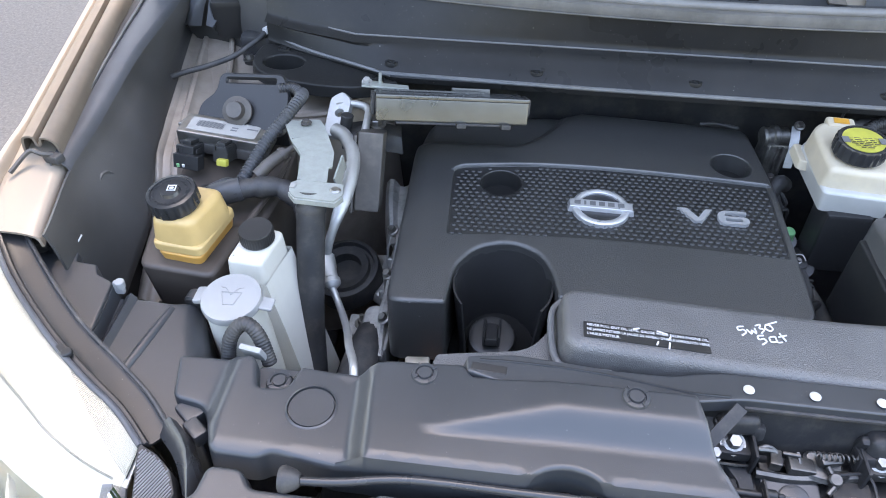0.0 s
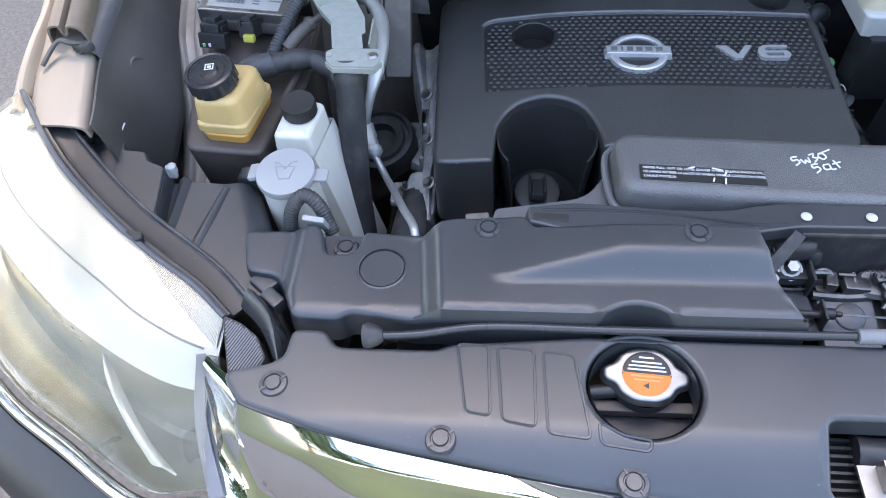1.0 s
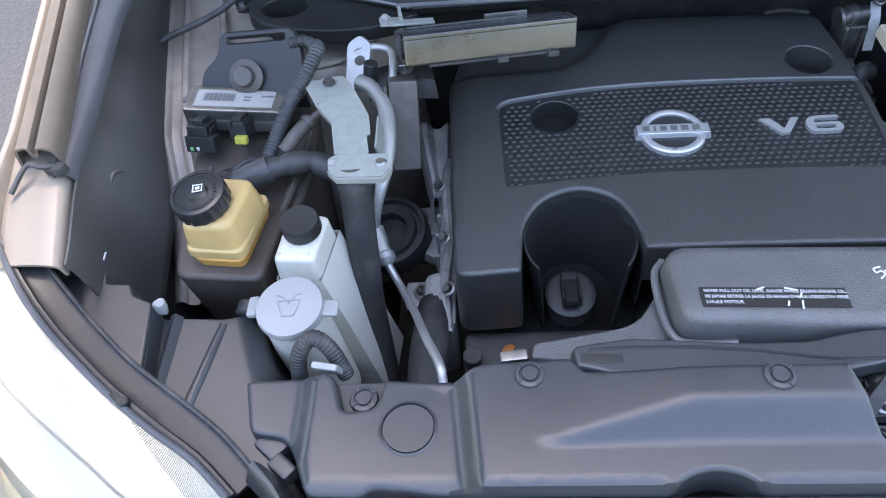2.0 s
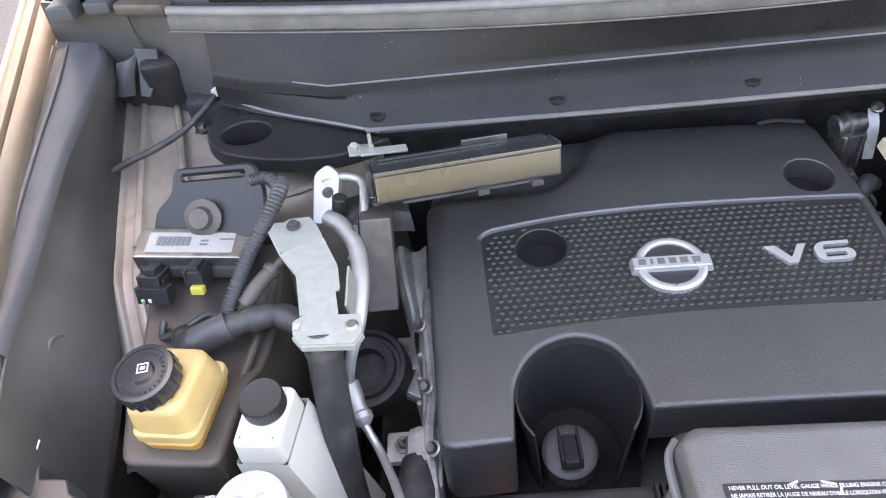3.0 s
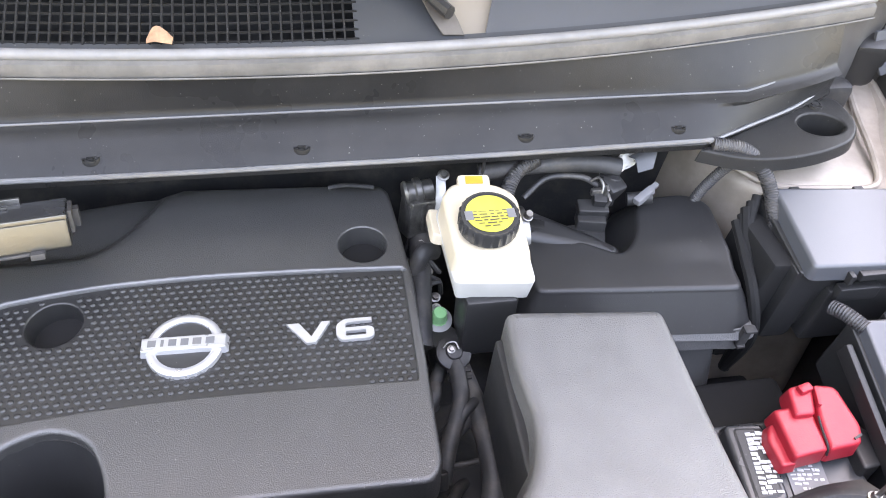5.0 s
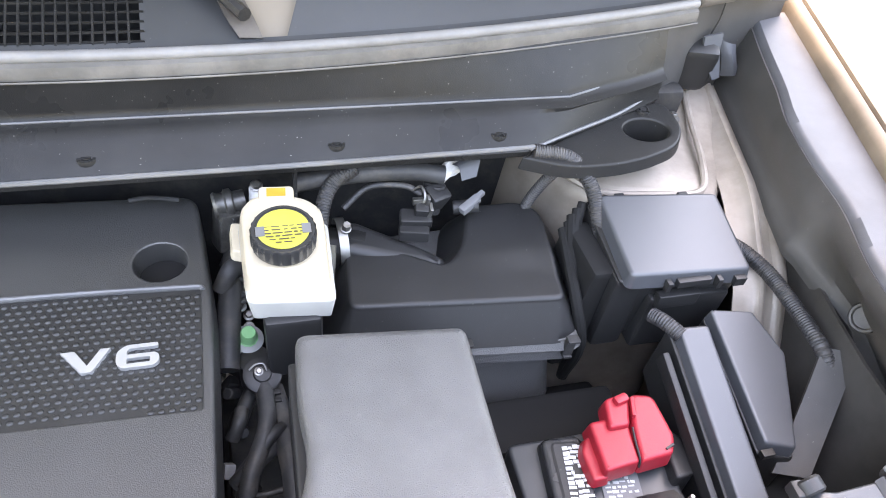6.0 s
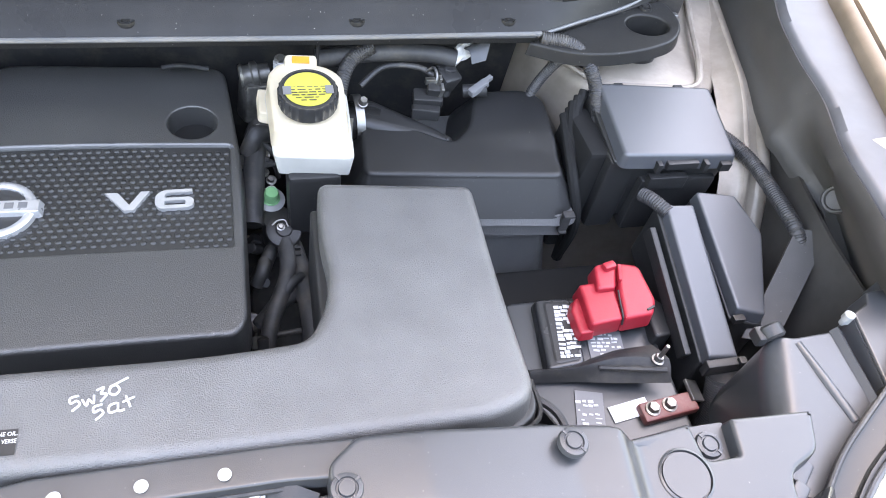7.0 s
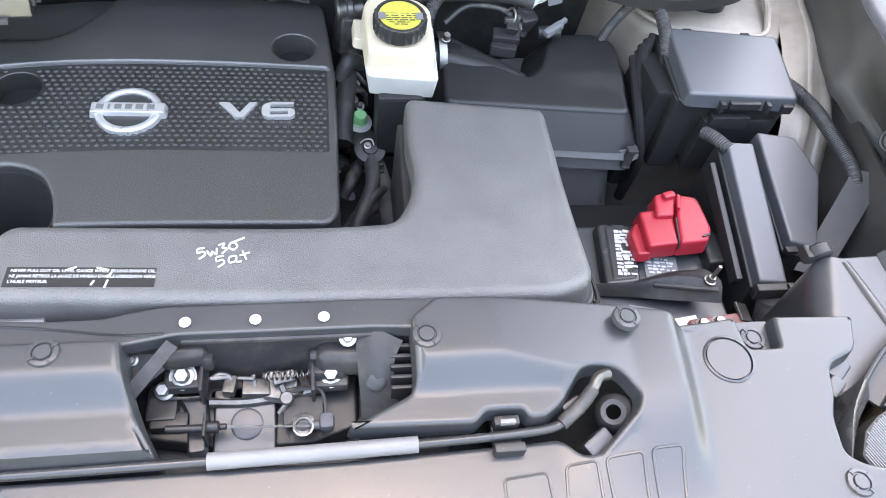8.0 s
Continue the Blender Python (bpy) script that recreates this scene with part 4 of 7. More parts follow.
part("warning_triangle", move(lathe([(0, 0), (0.0036, 0), (0.0036, 0.0003), (0, 0.0003)], (0, -0.0125, 0.0067), segs=3), tilt), INK, cap)
part("filler_pipe", tube([(-0.232, 0.283, 0.992), (-0.2, 0.287, 0.992)], 0.006, 10, 1), BLACK, core)
part("tank", box((0, 0.268, 0.955), (0.8, 0.07, 0.04), 0.008), BLACK, core)
part("hose_rail", box((-0.17, 0.276, 0.982), (0.12, 0.010, 0.010), 0.002), BROWN, core)
fin = part("fin", box((0, 0.204, 0.978), (0.13, 0.0022, 0.012), 0), DARKM, core)
for i in range(1, 9):
    again(fin, (0, 0.0065 * i, 0))
part("bracket", merge(box((-0.024, 0.218, 0.992), (0.02, 0.03, 0.004), 0.001), box((-0.018, 0.222, 1.0), (0.006, 0.02, 0.016), 0.001)), STEEL, core)
part("horn_tube", tube([(-0.03, 0.245, 0.985), (0.02, 0.24, 0.985), (0.05, 0.23, 0.985)], 0.014, 14, 4), BLACK, core)

# hood latch in the gap between the covers
beam = thing("radiator_support", (0, 0.41, 1.0), "black painted radiator support beam", "support beam")
part("top_rail", moulded(rounded([(-0.272, 0.416, 0.003), (-0.235, 0.405), (-0.10, 0.405), (-0.048, 0.4145, 0.006), (0.10, 0.4145, 0.006), (0.135, 0.412, 0.004), (0.150, 0.428, 0.004), (0.24, 0.431, 0.004), (0.24, 0.434), (0.10, 0.441), (-0.06, 0.4405), (-0.085, 0.4365, 0.01), (-0.103, 0.4315, 0.01), (-0.15, 0.4315), (-0.19, 0.435, 0.01), (-0.232, 0.438, 0.006), (-0.274, 0.432, 0.004)], 0.004), lambda x, y: 1.0455 - 0.004 * max(x, -0.05), 0.002, 0.01, step=0.02), PANEL, beam, "grey moulded top of the support beam")
part("rail_seam", tube([(-0.262, 0.4285, 1.0458), (-0.235, 0.4295, 1.0459), (-0.19, 0.4285, 1.0459), (-0.145, 0.4245, 1.0459), (-0.092, 0.4165, 1.0459), (-0.058, 0.416, 1.0459)], 0.0011, 6, 4), INK, beam)
part("rail_slot", box((-0.254, 0.4205, 1.0455), (0.030, 0.008, 0.0016), 0.0007, (0, 0, -4)), INK, beam)
part("back_wall", loft([[(x, 0.419 - 0.012 * k, 1.042 - 0.07 * k) for k in (0, 0.3, 1.0)] for x in (-0.16, -0.05, 0.05, 0.16)], 0.003), DARKM, beam)
part("shelf", loft([[(x, 0.408 - 0.08 * k, 0.972 - 0.02 * k) for k in (0, 0.5, 1)] for x in (-0.14, 0, 0.16)], 0.003), DARKM, beam)
part("diagonal_stay", loft([[(-0.094, 0.372, 1.022), (-0.086, 0.366, 1.018)], [(-0.055, 0.411, 1.045), (-0.047, 0.406, 1.042)]], 0.003), DARKM, beam)
for x in (-0.043, 0.009, 0.061):
    part("white_plug", lathe([(0, 0.0018), (0.0032, 0.0017), (0.0045, 0.0007), (0.0045, 0)], (x, 0.4245, 1.0468), segs=20), WHITECAP, beam)
part("wall_flange", tube([(-0.046, 0.4135, 1.037), (0.02, 0.4125, 1.0375), (0.098, 0.4125, 1.037)], 0.0024, 8, 4), DARKM, beam)
part("bolt", hexbolt((0.079, 0.412, 1.034), (0, -0.5, 1), 0.004, 0.007, 0.003), BOLT, beam)
part("bolt", hexbolt((-0.093, 0.392, 1.018), (0, -0.5, 1), 0.0035, 0.006, 0.003), BOLT, beam)

latch = thing("hood_latch", (0, 0.38, 0.98), "black and zinc hood latch mechanism with release cable", "latch")
part("base_plate", moulded(rounded([(-0.078, 0.362), (-0.02, 0.35), (0.05, 0.35), (0.085, 0.362), (0.085, 0.41), (-0.078, 0.412)], 0.005), lambda x, y: 0.982 + 0.1 * (y - 0.38), 0.002, 0.01, [(rounded([(-0.03, 0.386), (0.028, 0.386), (0.028, 0.398), (-0.03, 0.398)], 0.004), 0.001, 0.01)]), BLACK, latch)
for x, y, z, w in ((-0.049, 0.400, 1.006, 0.030), (0.065, 0.395, 1.006, 0.028)):
    part("bolt_tower", merge(box((x, y, z - 0.006), (w, 0.020, 0.012), 0.003), box((x, y + 0.012, z + 0.008), (w + 0.006, 0.010, 0.020), 0.004, (14, 0, 0)), box((x + 0.5 * w * (1 if x < 0 else -1), y - 0.004, z - 0.004), (0.003, 0.026, 0.026), 0.001)), DARKM, latch, "folded black steel bolt seat")
    part("washer", lathe([(0.004, 0.0012), (0.0105, 0.0012), (0.0108, 0), (0.0105, -0.001)], (x, y, z), (0, -0.4, 1), 24), CAST, latch)
    part("bolt", hexbolt((x, y, z + 0.001), (0, -0.4, 1), 0.006, 0.0085, 0.008), BOLT, latch)
part("wire_loop", tube([(-0.067, 0.415, 1.004), (-0.050, 0.417, 1.006), (-0.037, 0.416, 1.004), (-0.033, 0.411, 1.0), (-0.033, 0.395, 0.995), (-0.037, 0.388, 0.994), (-0.06, 0.388, 0.994)], 0.0013, 6, 5), OILY, latch, "bent zinc edge of the seat")
part("side_bolt", hexbolt((-0.064, 0.394, 0.996), (0, -0.4, 1), 0.0052, 0.0075, 0.010), BOLT, latch)
part("bolt_foot", merge(box((-0.066, 0.386, 0.986), (0.024, 0.03, 0.012), 0.003), box((-0.060, 0.372, 0.984), (0.03, 0.014, 0.012), 0.003)), BLACK, latch)
part("claw", merge(box((-0.022, 0.400, 1.0), (0.016, 0.004, 0.012), 0.0015, (20, 8, 6)), tube([(-0.030, 0.399, 1.002), (-0.021, 0.401, 1.005), (-0.014, 0.399, 1.002), (-0.0125, 0.389, 0.998)], 0.0022, 8, 5), box((-0.020, 0.388, 0.992), (0.012, 0.010, 0.004), 0.001)), OILY, latch, "bare steel claw")
part("catch", merge(box((-0.001, 0.398, 1.0), (0.014, 0.003, 0.010), 0.001, (15, -6, -8)), tube([(0.004, 0.400, 1.003), (0.005, 0.392, 1.0), (0.004, 0.385, 0.996)], 0.0018, 8, 5)), OILY, latch, "bare steel catch")
part("pivot_plate", moulded(rounded([(0.010, 0.384), (0.030, 0.380), (0.040, 0.392), (0.034, 0.404), (0.012, 0.404)], 0.005), lambda x, y: 0.998 + 0.2 * (y - 0.39), 0.001, 0.003), OILY, latch)
part("pawl", merge(box((0.036, 0.386, 0.996), (0.02, 0.008, 0.008), 0.002, (0, 20, 20)), tube([(0.026, 0.39, 1.002), (0.030, 0.378, 0.998), (0.024, 0.370, 0.993)], 0.0024, 8, 5), cyl((0.030, 0.381, 0.996), (0, -0.3, 1), 0.0055, 0.006)), OILY, latch)
part("spring", tube([(0.012 + 0.00075 * i, 0.3945 + 0.0028 * math.cos(i * 1.1), 1.010 + 0.0028 * math.sin(i * 1.1)) for i in range(46)], 0.0008, 5, 2), OILY, latch, "coiled return spring")
part("spring_hook", tube([(0.046, 0.394, 1.010), (0.050, 0.398, 1.012), (0.053, 0.394, 1.008), (0.052, 0.386, 1.0)], 0.0012, 6, 5), OILY, latch)
part("coil", tube([(0.043 + 0.0072 * math.cos(0.5 * i), 0.3655 + 0.0072 * math.sin(0.5 * i) - 0.00016 * i, 0.990 + 0.00017 * i) for i in range(78)], 0.0012, 6, 1), BOLT, latch, "steel coil spring on its pivot")
part("coil_post", cyl((0.043, 0.3655, 0.985), (0, -0.75, 1), 0.0058, 0.018), OILY, latch)
part("seat_hump", merge(box((-0.047, 0.414, 1.019), (0.036, 0.022, 0.020), 0.007, (-16, 0, 6), seg=3), box((-0.030, 0.410, 1.014), (0.012, 0.016, 0.016), 0.005, (-16, 0, 0))), DARKM, latch, "raised black bolt hump")
part("seat_hump", merge(box((0.078, 0.408, 1.014), (0.050, 0.030, 0.026), 0.009, (-16, 0, -4), seg=3), box((0.062, 0.399, 1.004), (0.030, 0.018, 0.020), 0.004, (-10, 0, 0))), DARKM, latch, "raised black bolt hump")
part("cross_lever", merge(tube([(-0.030, 0.384, 0.991), (0.0, 0.383, 0.990), (0.03, 0.386, 0.992), (0.056, 0.388, 0.996)], 0.0042, 8, 5), box((0.006, 0.391, 0.996), (0.022, 0.014, 0.010), 0.002, (0, 6, 0)), box((0.028, 0.396, 1.002), (0.018, 0.010, 0.012), 0.002, (14, 0, 12)), box((-0.014, 0.394, 0.998), (0.010, 0.016, 0.010), 0.002, (0, 0, -10))), OILY, latch, "greasy dark latch levers")
part("pivot_bridge", merge(box((0.043, 0.372, 0.990), (0.032, 0.024, 0.008), 0.002), tube([(0.030, 0.384, 1.0), (0.050, 0.386, 1.003), (0.059, 0.380, 1.0), (0.060, 0.362, 0.993), (0.056, 0.350, 0.99)], 0.0014, 6, 5)), DARKM, latch)
part("front_plate", moulded(rounded([(-0.026, 0.338), (0.021, 0.335), (0.021, 0.382), (-0.026, 0.386)], 0.003), lambda x, y: 0.985 + 0.2 * (y - 0.36), 0.0015, 0.008), PANEL, latch, "grey guard plate")
part("plate_stud", lathe([(0, 0.0016), (0.011, 0.0014), (0.0125, 0.0004), (0.0125, 0)], (-0.001, 0.366, 0.9868), (0, -0.2, 1), 28), PANEL, latch)
part("side_plate", moulded(rounded([(-0.054, 0.392), (-0.033, 0.389), (-0.031, 0.345), (-0.043, 0.344), (-0.045, 0.376)], 0.003), lambda x, y: 0.990, 0.001, 0.006), PANEL, latch)
part("cable", tube([(-0.022, 0.3595, 1.0), (0.052, 0.355, 1.0)], 0.0011, 6, 1), BOLT, latch, "bare steel release cable")
part("cable_end", merge(cyl((-0.060, 0.360, 0.999), (1, -0.03, 0), 0.0032, 0.03), cyl((-0.032, 0.3595, 1.0), (1, -0.03, 0), 0.0048, 0.012), box((-0.030, 0.359, 0.996), (0.0025, 0.020, 0.024), 0.001), cyl((-0.020, 0.3592, 1.0), (1, -0.03, 0), 0.0025, 0.006)), BLACK, latch)
part("cable_stop", merge(cyl((0.048, 0.3555, 1.0), (1, 0, 0), 0.0035, 0.010), box((0.061, 0.357, 1.001), (0.012, 0.014, 0.012), 0.004)), STRIP, latch)
slat = part("slat", box((0.122, 0.372, 1.012), (0.022, 0.0035, 0.026), 0.001), BLACK, latch)
for i in range(1, 5):
    again(slat, (0, 0.008 * i, 0.002 * i))
part("gusset_post", loft([[(0.084, 0.418, 1.036), (0.100, 0.416, 1.040), (0.122, 0.406, 1.036)], [(0.086, 0.395, 1.024), (0.100, 0.392, 1.032), (0.114, 0.390, 1.026)], [(0.088, 0.366, 0.998), (0.102, 0.362, 1.0), (0.118, 0.364, 0.998)], [(0.088, 0.360, 0.985), (0.102, 0.356, 0.985), (0.118, 0.358, 0.985)]], 0.002, 3), DARKM, latch, "folded black side gusset")
part("gusset_plug", lathe([(0, 0.002), (0.006, 0.002), (0.008, 0.0005), (0.008, 0)], (0.100, 0.380, 1.019), (0, -0.5, 1), 20), BLACK, latch)
part("side_box", box((0.103, 0.352, 0.984), (0.036, 0.020, 0.022), 0.003, (-20, 0, 0)), PANEL, latch)
part("left_gusset", loft([[(-0.102, 0.404, 1.018), (-0.085, 0.384, 1.008)], [(-0.075, 0.418, 1.026), (-0.062, 0.402, 1.014)], [(-0.047, 0.423, 1.032), (-0.043, 0.412, 1.020)]], 0.002, 2), DARKM, latch)
part("gusset_bolt", hexbolt((-0.085, 0.409, 1.020), (0, -0.4, 1), 0.0032, 0.005, 0.003), BOLT, latch)

# ---- engine ----
engine = thing("engine_cover", (-0.15, 0.76, 0.85), "grained black plastic V6 engine cover with a studded inlay", "engine cover")


def cover_top(x, y):
    z = 0.966 + 0.008 * math.cos(min(1.5, abs(x + 0.15) * 4.5)) - 0.10 * max(0, y - 0.87) ** 1.4
    # step down below the control unit, along a sweeping curve
    u = max(0, (x + 0.26) / 0.09)
    k = min(1, max(0, (y - 0.853 - 0.10 * u * u) / math.hypot(1, 2.2 * u) / 0.016))
    # the outer edge rolls off softly
    return z - 0.012 * k * k * (3 - 2 * k) - 13 * max(0, -0.354 - x) ** 2


outline = rounded([(-0.372, 0.557, 0.02), (-0.308, 0.560, 0.004), (-0.304, 0.618, 0.03), (-0.284, 0.650, 0.03), (-0.247, 0.6635, 0.03), (-0.212, 0.650, 0.03), (-0.195, 0.615, 0.03), (-0.190, 0.581, 0.003), (0.068, 0.579, 0.012), (0.078, 0.594),
                   (0.079, 0.80), (0.066, 0.945, 0.02), (-0.21, 0.955, 0.03), (-0.37, 0.93, 0.03), (-0.384, 0.85, 0.02)], 0.01, 6)
inlay = rounded([(-0.325, 0.796, 0.01), (-0.313, 0.803, 0.008), (-0.237, 0.814, 0.05), (-0.147, 0.8175, 0.05), (-0.029, 0.8155, 0.05), (0.0690, 0.812, 0.003), (0.0690, 0.677, 0.003), (-0.02, 0.6785, 0.05), (-0.124, 0.680, 0.05), (-0.229, 0.677, 0.05), (-0.319, 0.669, 0.004)], 0.01, 4)
WELLS = ((-0.263, 0.776, 0.0255), (0.031, 0.850, 0.0262))


def cover_depth(x, y):
    return 0.095 if x < -0.19 else 0.05


part("shell", moulded(outline, cover_top, 0.0045, cover_depth, [(inlay, 0.0012, 0.003), (circle(0.031, 0.850, 0.0255), 0.002, 0.03)], 0.006, 0.001), COVER, engine)
part("inlay", moulded(inlay, lambda x, y: cover_top(x, y) - 0.0022, 0.0002, 0.002, [(circle(-0.263, 0.776, 0.0255), 0.002, 0.03)], 0.012, 0.0), INLAY, engine, "studded black inlay panel")
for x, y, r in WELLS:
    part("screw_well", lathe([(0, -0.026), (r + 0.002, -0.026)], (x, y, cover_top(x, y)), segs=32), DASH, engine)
part("rim", tube([(p.x, p.y, cover_top(p.x, p.y) + 0.0003) for p in inset(inlay, -0.0018) if p.y > 0.79], 0.0024, 8, 1), LIPP, engine, "rim along the inlay with its sky glint in the colour")
studs = bmesh.new()
pts = []
row = 0
y = 0.674
while y < 0.817:
    x = -0.322 + (0.0043 if row % 2 else 0)
    while x < 0.071:
        pts.append((x, y))
        x += 0.0086
    y += 0.0072
    row += 1
ok = np.array(pts)
ok = ok[inside(inset(inlay, 0.0034), ok)]
for wx, wy, wr in WELLS:
    ok = ok[np.hypot(ok[:, 0] - wx, ok[:, 1] - wy) > wr + 0.004]
for x, y in ok:
    z = cover_top(x, y) - 0.0024
    rings = [[studs.verts.new((x + r * math.cos(q), y + 0.9 * r * math.sin(q), z + h)) for q in [math.pi / 4 * i for i in range(8)]] for r, h in ((0.0033, 0.0), (0.0028, 0.0011), (0.0015, 0.0018))]
    for lo, up in zip(rings, rings[1:]):
        for i in range(8):
            studs.faces.new((lo[i], lo[(i + 1) % 8], up[(i + 1) % 8], up[i]))
    studs.faces.new(rings[-1])
part("studs", studs, INLAY, engine, "rows of small raised studs", 75, "stuff")
# emblem: a ring with a plain bar across it
zb = cover_top(-0.142, 0.737)
part("emblem_disc", lathe([(0, 0.0012), (0.028, 0.0012), (0.028, -0.002)], (-0.141, 0.7355, zb), segs=48), GLOSS, engine, "smooth black disc inside the ring")
ring = lathe([(0.0258, -0.002), (0.0263, 0.0034), (0.0276, 0.0044), (0.0300, 0.0050), (0.0326, 0.0044), (0.0342, 0.0030), (0.0347, -0.002)], (-0.141, 0.7355, zb), segs=64)
part("emblem_ring", ring, SILVER, engine, "chrome emblem ring")
part("emblem_bar", moulded(rounded([(-0.1785, 0.7290), (-0.1035, 0.7275), (-0.1035, 0.7425), (-0.1785, 0.7440)], 0.001), zb + 0.0065, 0.0012, 0.008), SILVER, engine, "chrome emblem bar")
for x, w in ((-0.1692, 0.0074), (-0.1600, 0.0026), (-0.1510, 0.0070), (-0.1402, 0.0070), (-0.1292, 0.0078), (-0.1176, 0.0078)):
    part("emblem_mark", box((x, 0.7362 - 0.02 * (x + 0.141), zb + 0.0066), (w, 0.0074, 0.0004), 0.0001, (0, 0, -1.2)), LIPP, engine)
# V6 in broad squared strokes
zv = cover_top(-0.01, 0.74) - 0.0022
part("v_letter", slab(rounded([(-0.0495, 0.7500), (-0.0375, 0.7500), (-0.0262, 0.7335), (-0.0162, 0.7500), (-0.0080, 0.7500), (-0.0222, 0.7265), (-0.0310, 0.7265)], 0.0006, 2), zv, zv + 0.0044), SILVER, engine, "raised silver letter V")
six = rounded([(0.0315, 0.7505, 0.0005), (0.0045, 0.7505, 0.004), (-0.0030, 0.7440, 0.004), (-0.0030, 0.7320, 0.004), (0.0015, 0.7262, 0.004), (0.0285, 0.7262, 0.004), (0.0330, 0.7300, 0.004), (0.0330, 0.7370, 0.004), (0.0295, 0.7402, 0.003), (0.0058, 0.7402, 0.0004), (0.0058, 0.7440, 0.0012), (0.0080, 0.7464, 0.0008), (0.0315, 0.7464, 0.0005)], 0.002, 3)
part("six_figure", slab(six, zv, zv + 0.0044, [rounded([(0.0058, 0.7306), (0.0252, 0.7306), (0.0252, 0.7362), (0.0058, 0.7362)], 0.0010, 3)]), SILVER, engine, "raised silver figure 6")
# oil filler in its scoop
scoop = []
for z, k in ((0.9615, 0.0), (0.93, 0.06), (0.90, 0.12), (0.84, 0.2)):
    scoop.append([(-0.249 + (0.0555 - 0.05 * k) * math.cos(a), 0.605 + (0.057 - 0.06 * k) * math.sin(a) - 0.02 * k, z) for a in [math.pi * (-0.22 + 1.44 * i / 20) for i in range(21)]])
part("scoop_wall", loft(scoop, 0.002), BLACK, engine, "smooth wall of the filler scoop")

filler = thing("oil_filler_cap", (-0.257, 0.585, 0.86), "black plastic oil filler cap with a raised grip", "oil cap")
part("disc", lathe([(0, 0.006), (0.021, 0.006), (0.026, 0.004), (0.028, 0), (0.028, -0.02)], (-0.257, 0.588, 0.89), (0, -0.2, 1), 40, 0.0012, 20), BLACK, filler)
part("grip", merge(box((-0.257, 0.588, 0.8985), (0.015, 0.046, 0.010), 0.003, (-19, 0, 0)), box((-0.2655, 0.588, 0.900), (0.003, 0.044, 0.012), 0.001, (-19, 0, 0)), box((-0.2485, 0.588, 0.900), (0.003, 0.044, 0.012), 0.001, (-19, 0, 0))), BLACK, filler)
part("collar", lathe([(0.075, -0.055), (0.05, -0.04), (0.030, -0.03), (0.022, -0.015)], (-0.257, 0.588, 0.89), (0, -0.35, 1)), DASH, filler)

block = thing("engine", (-0.15, 0.75, 0.5), "dusty cast aluminium engine and its mountings", "engine")
part("block", box((-0.15, 0.74, 0.66), (0.42, 0.34, 0.30), 0.02), BAYDARK, block)
part("gearbox", merge(box((0.21, 0.64, 0.70), (0.30, 0.46, 0.16), 0.03), box((0.11, 0.60, 0.79), (0.07, 0.3, 0.03), 0.01)), DARKM, block, "dark filler block in the shaded bay")
part("front_head", merge(box((-0.17, 0.545, 0.83), (0.40, 0.05, 0.05), 0.008), *[cyl((-0.36 + 0.05 * i, 0.53, 0.86), (0, 0, 1), 0.010, 0.012) for i in range(8)]), BAYDARK, block)
part("timing_case", merge(box((-0.388, 0.69, 0.82), (0.022, 0.24, 0.10), 0.006), box((-0.398, 0.60, 0.825), (0.035, 0.075, 0.11), 0.014), box((-0.394, 0.765, 0.83), (0.02, 0.09, 0.06), 0.008)), CAST, block, "cast aluminium timing case")
part("case_rib", merge(*[box((-0.401, 0.575 + 0.03 * i, 0.845), (0.006, 0.006, 0.05), 0.002, (0, 0, 20)) for i in range(6)]), CAST, block)
part("case_flange", tube([(-0.386, 0.56, 0.868), (-0.39, 0.62, 0.878), (-0.387, 0.68, 0.872), (-0.391, 0.75, 0.882), (-0.388, 0.80, 0.885)], 0.006, 8, 6), CAST, block)
part("head_bracket", loft([[(-0.434 + dx, y, z - 0.05), (-0.431 + dx, y, z), (-0.420 + 0.8 * dx, y + 0.002, z + 0.006), (-0.411 + 0.6 * dx, y, z - 0.004), (-0.401 + 0.3 * dx, y, z - 0.003), (-0.392, y + 0.002, z + 0.004), (-0.388, y, z - 0.006)] for y, z, dx in ((0.876, 0.872, 0.0), (0.868, 0.884, 0.001), (0.84, 0.880, 0.004), (0.81, 0.872, 0.010), (0.785, 0.862, 0.016), (0.765, 0.85, 0.018))], 0.003, 2), CAST, block, "ribbed cast bracket beside the cover")
part("bracket_label", box((-0.401, 0.770, 0.862), (0.014, 0.020, 0.0006), 0, (-14, 0, 4)), LABELW, block, "small worn paper label")
for p in ((-0.389, 0.66, 0.905), (-0.384, 0.60, 0.892), (-0.395, 0.73, 0.915), (-0.39, 0.565, 0.87)):
    part("case_bolt", hexbolt(p, (-0.5, -0.3, 1), 0.0055, 0.008), BOLT, block)
part("mount_arm", merge(box((-0.428, 0.768, 0.806), (0.05, 0.05, 0.014), 0.005, (0, 8, 10)), box((-0.40, 0.738, 0.795), (0.04, 0.06, 0.02), 0.006, (0, 20, -20)), tube([(-0.445, 0.770, 0.806), (-0.452, 0.742, 0.802), (-0.446, 0.712, 0.80)], 0.006, 8, 5)), CAST, block, "engine mount arm")
part("mount_ear", box((-0.424, 0.632, 0.835), (0.03, 0.035, 0.012), 0.004), CAST, block)
part("mount_stud", hexbolt((-0.434, 0.772, 0.813), (0, 0, 1), 0.008, 0.013, 0.008, 0.012), BOLT, block, "zinc nut on the mount stud")
part("mount_stud", hexbolt((-0.420, 0.632, 0.842), (0, 0, 1), 0.006, 0.010, 0.006, 0.01), BOLT, block)
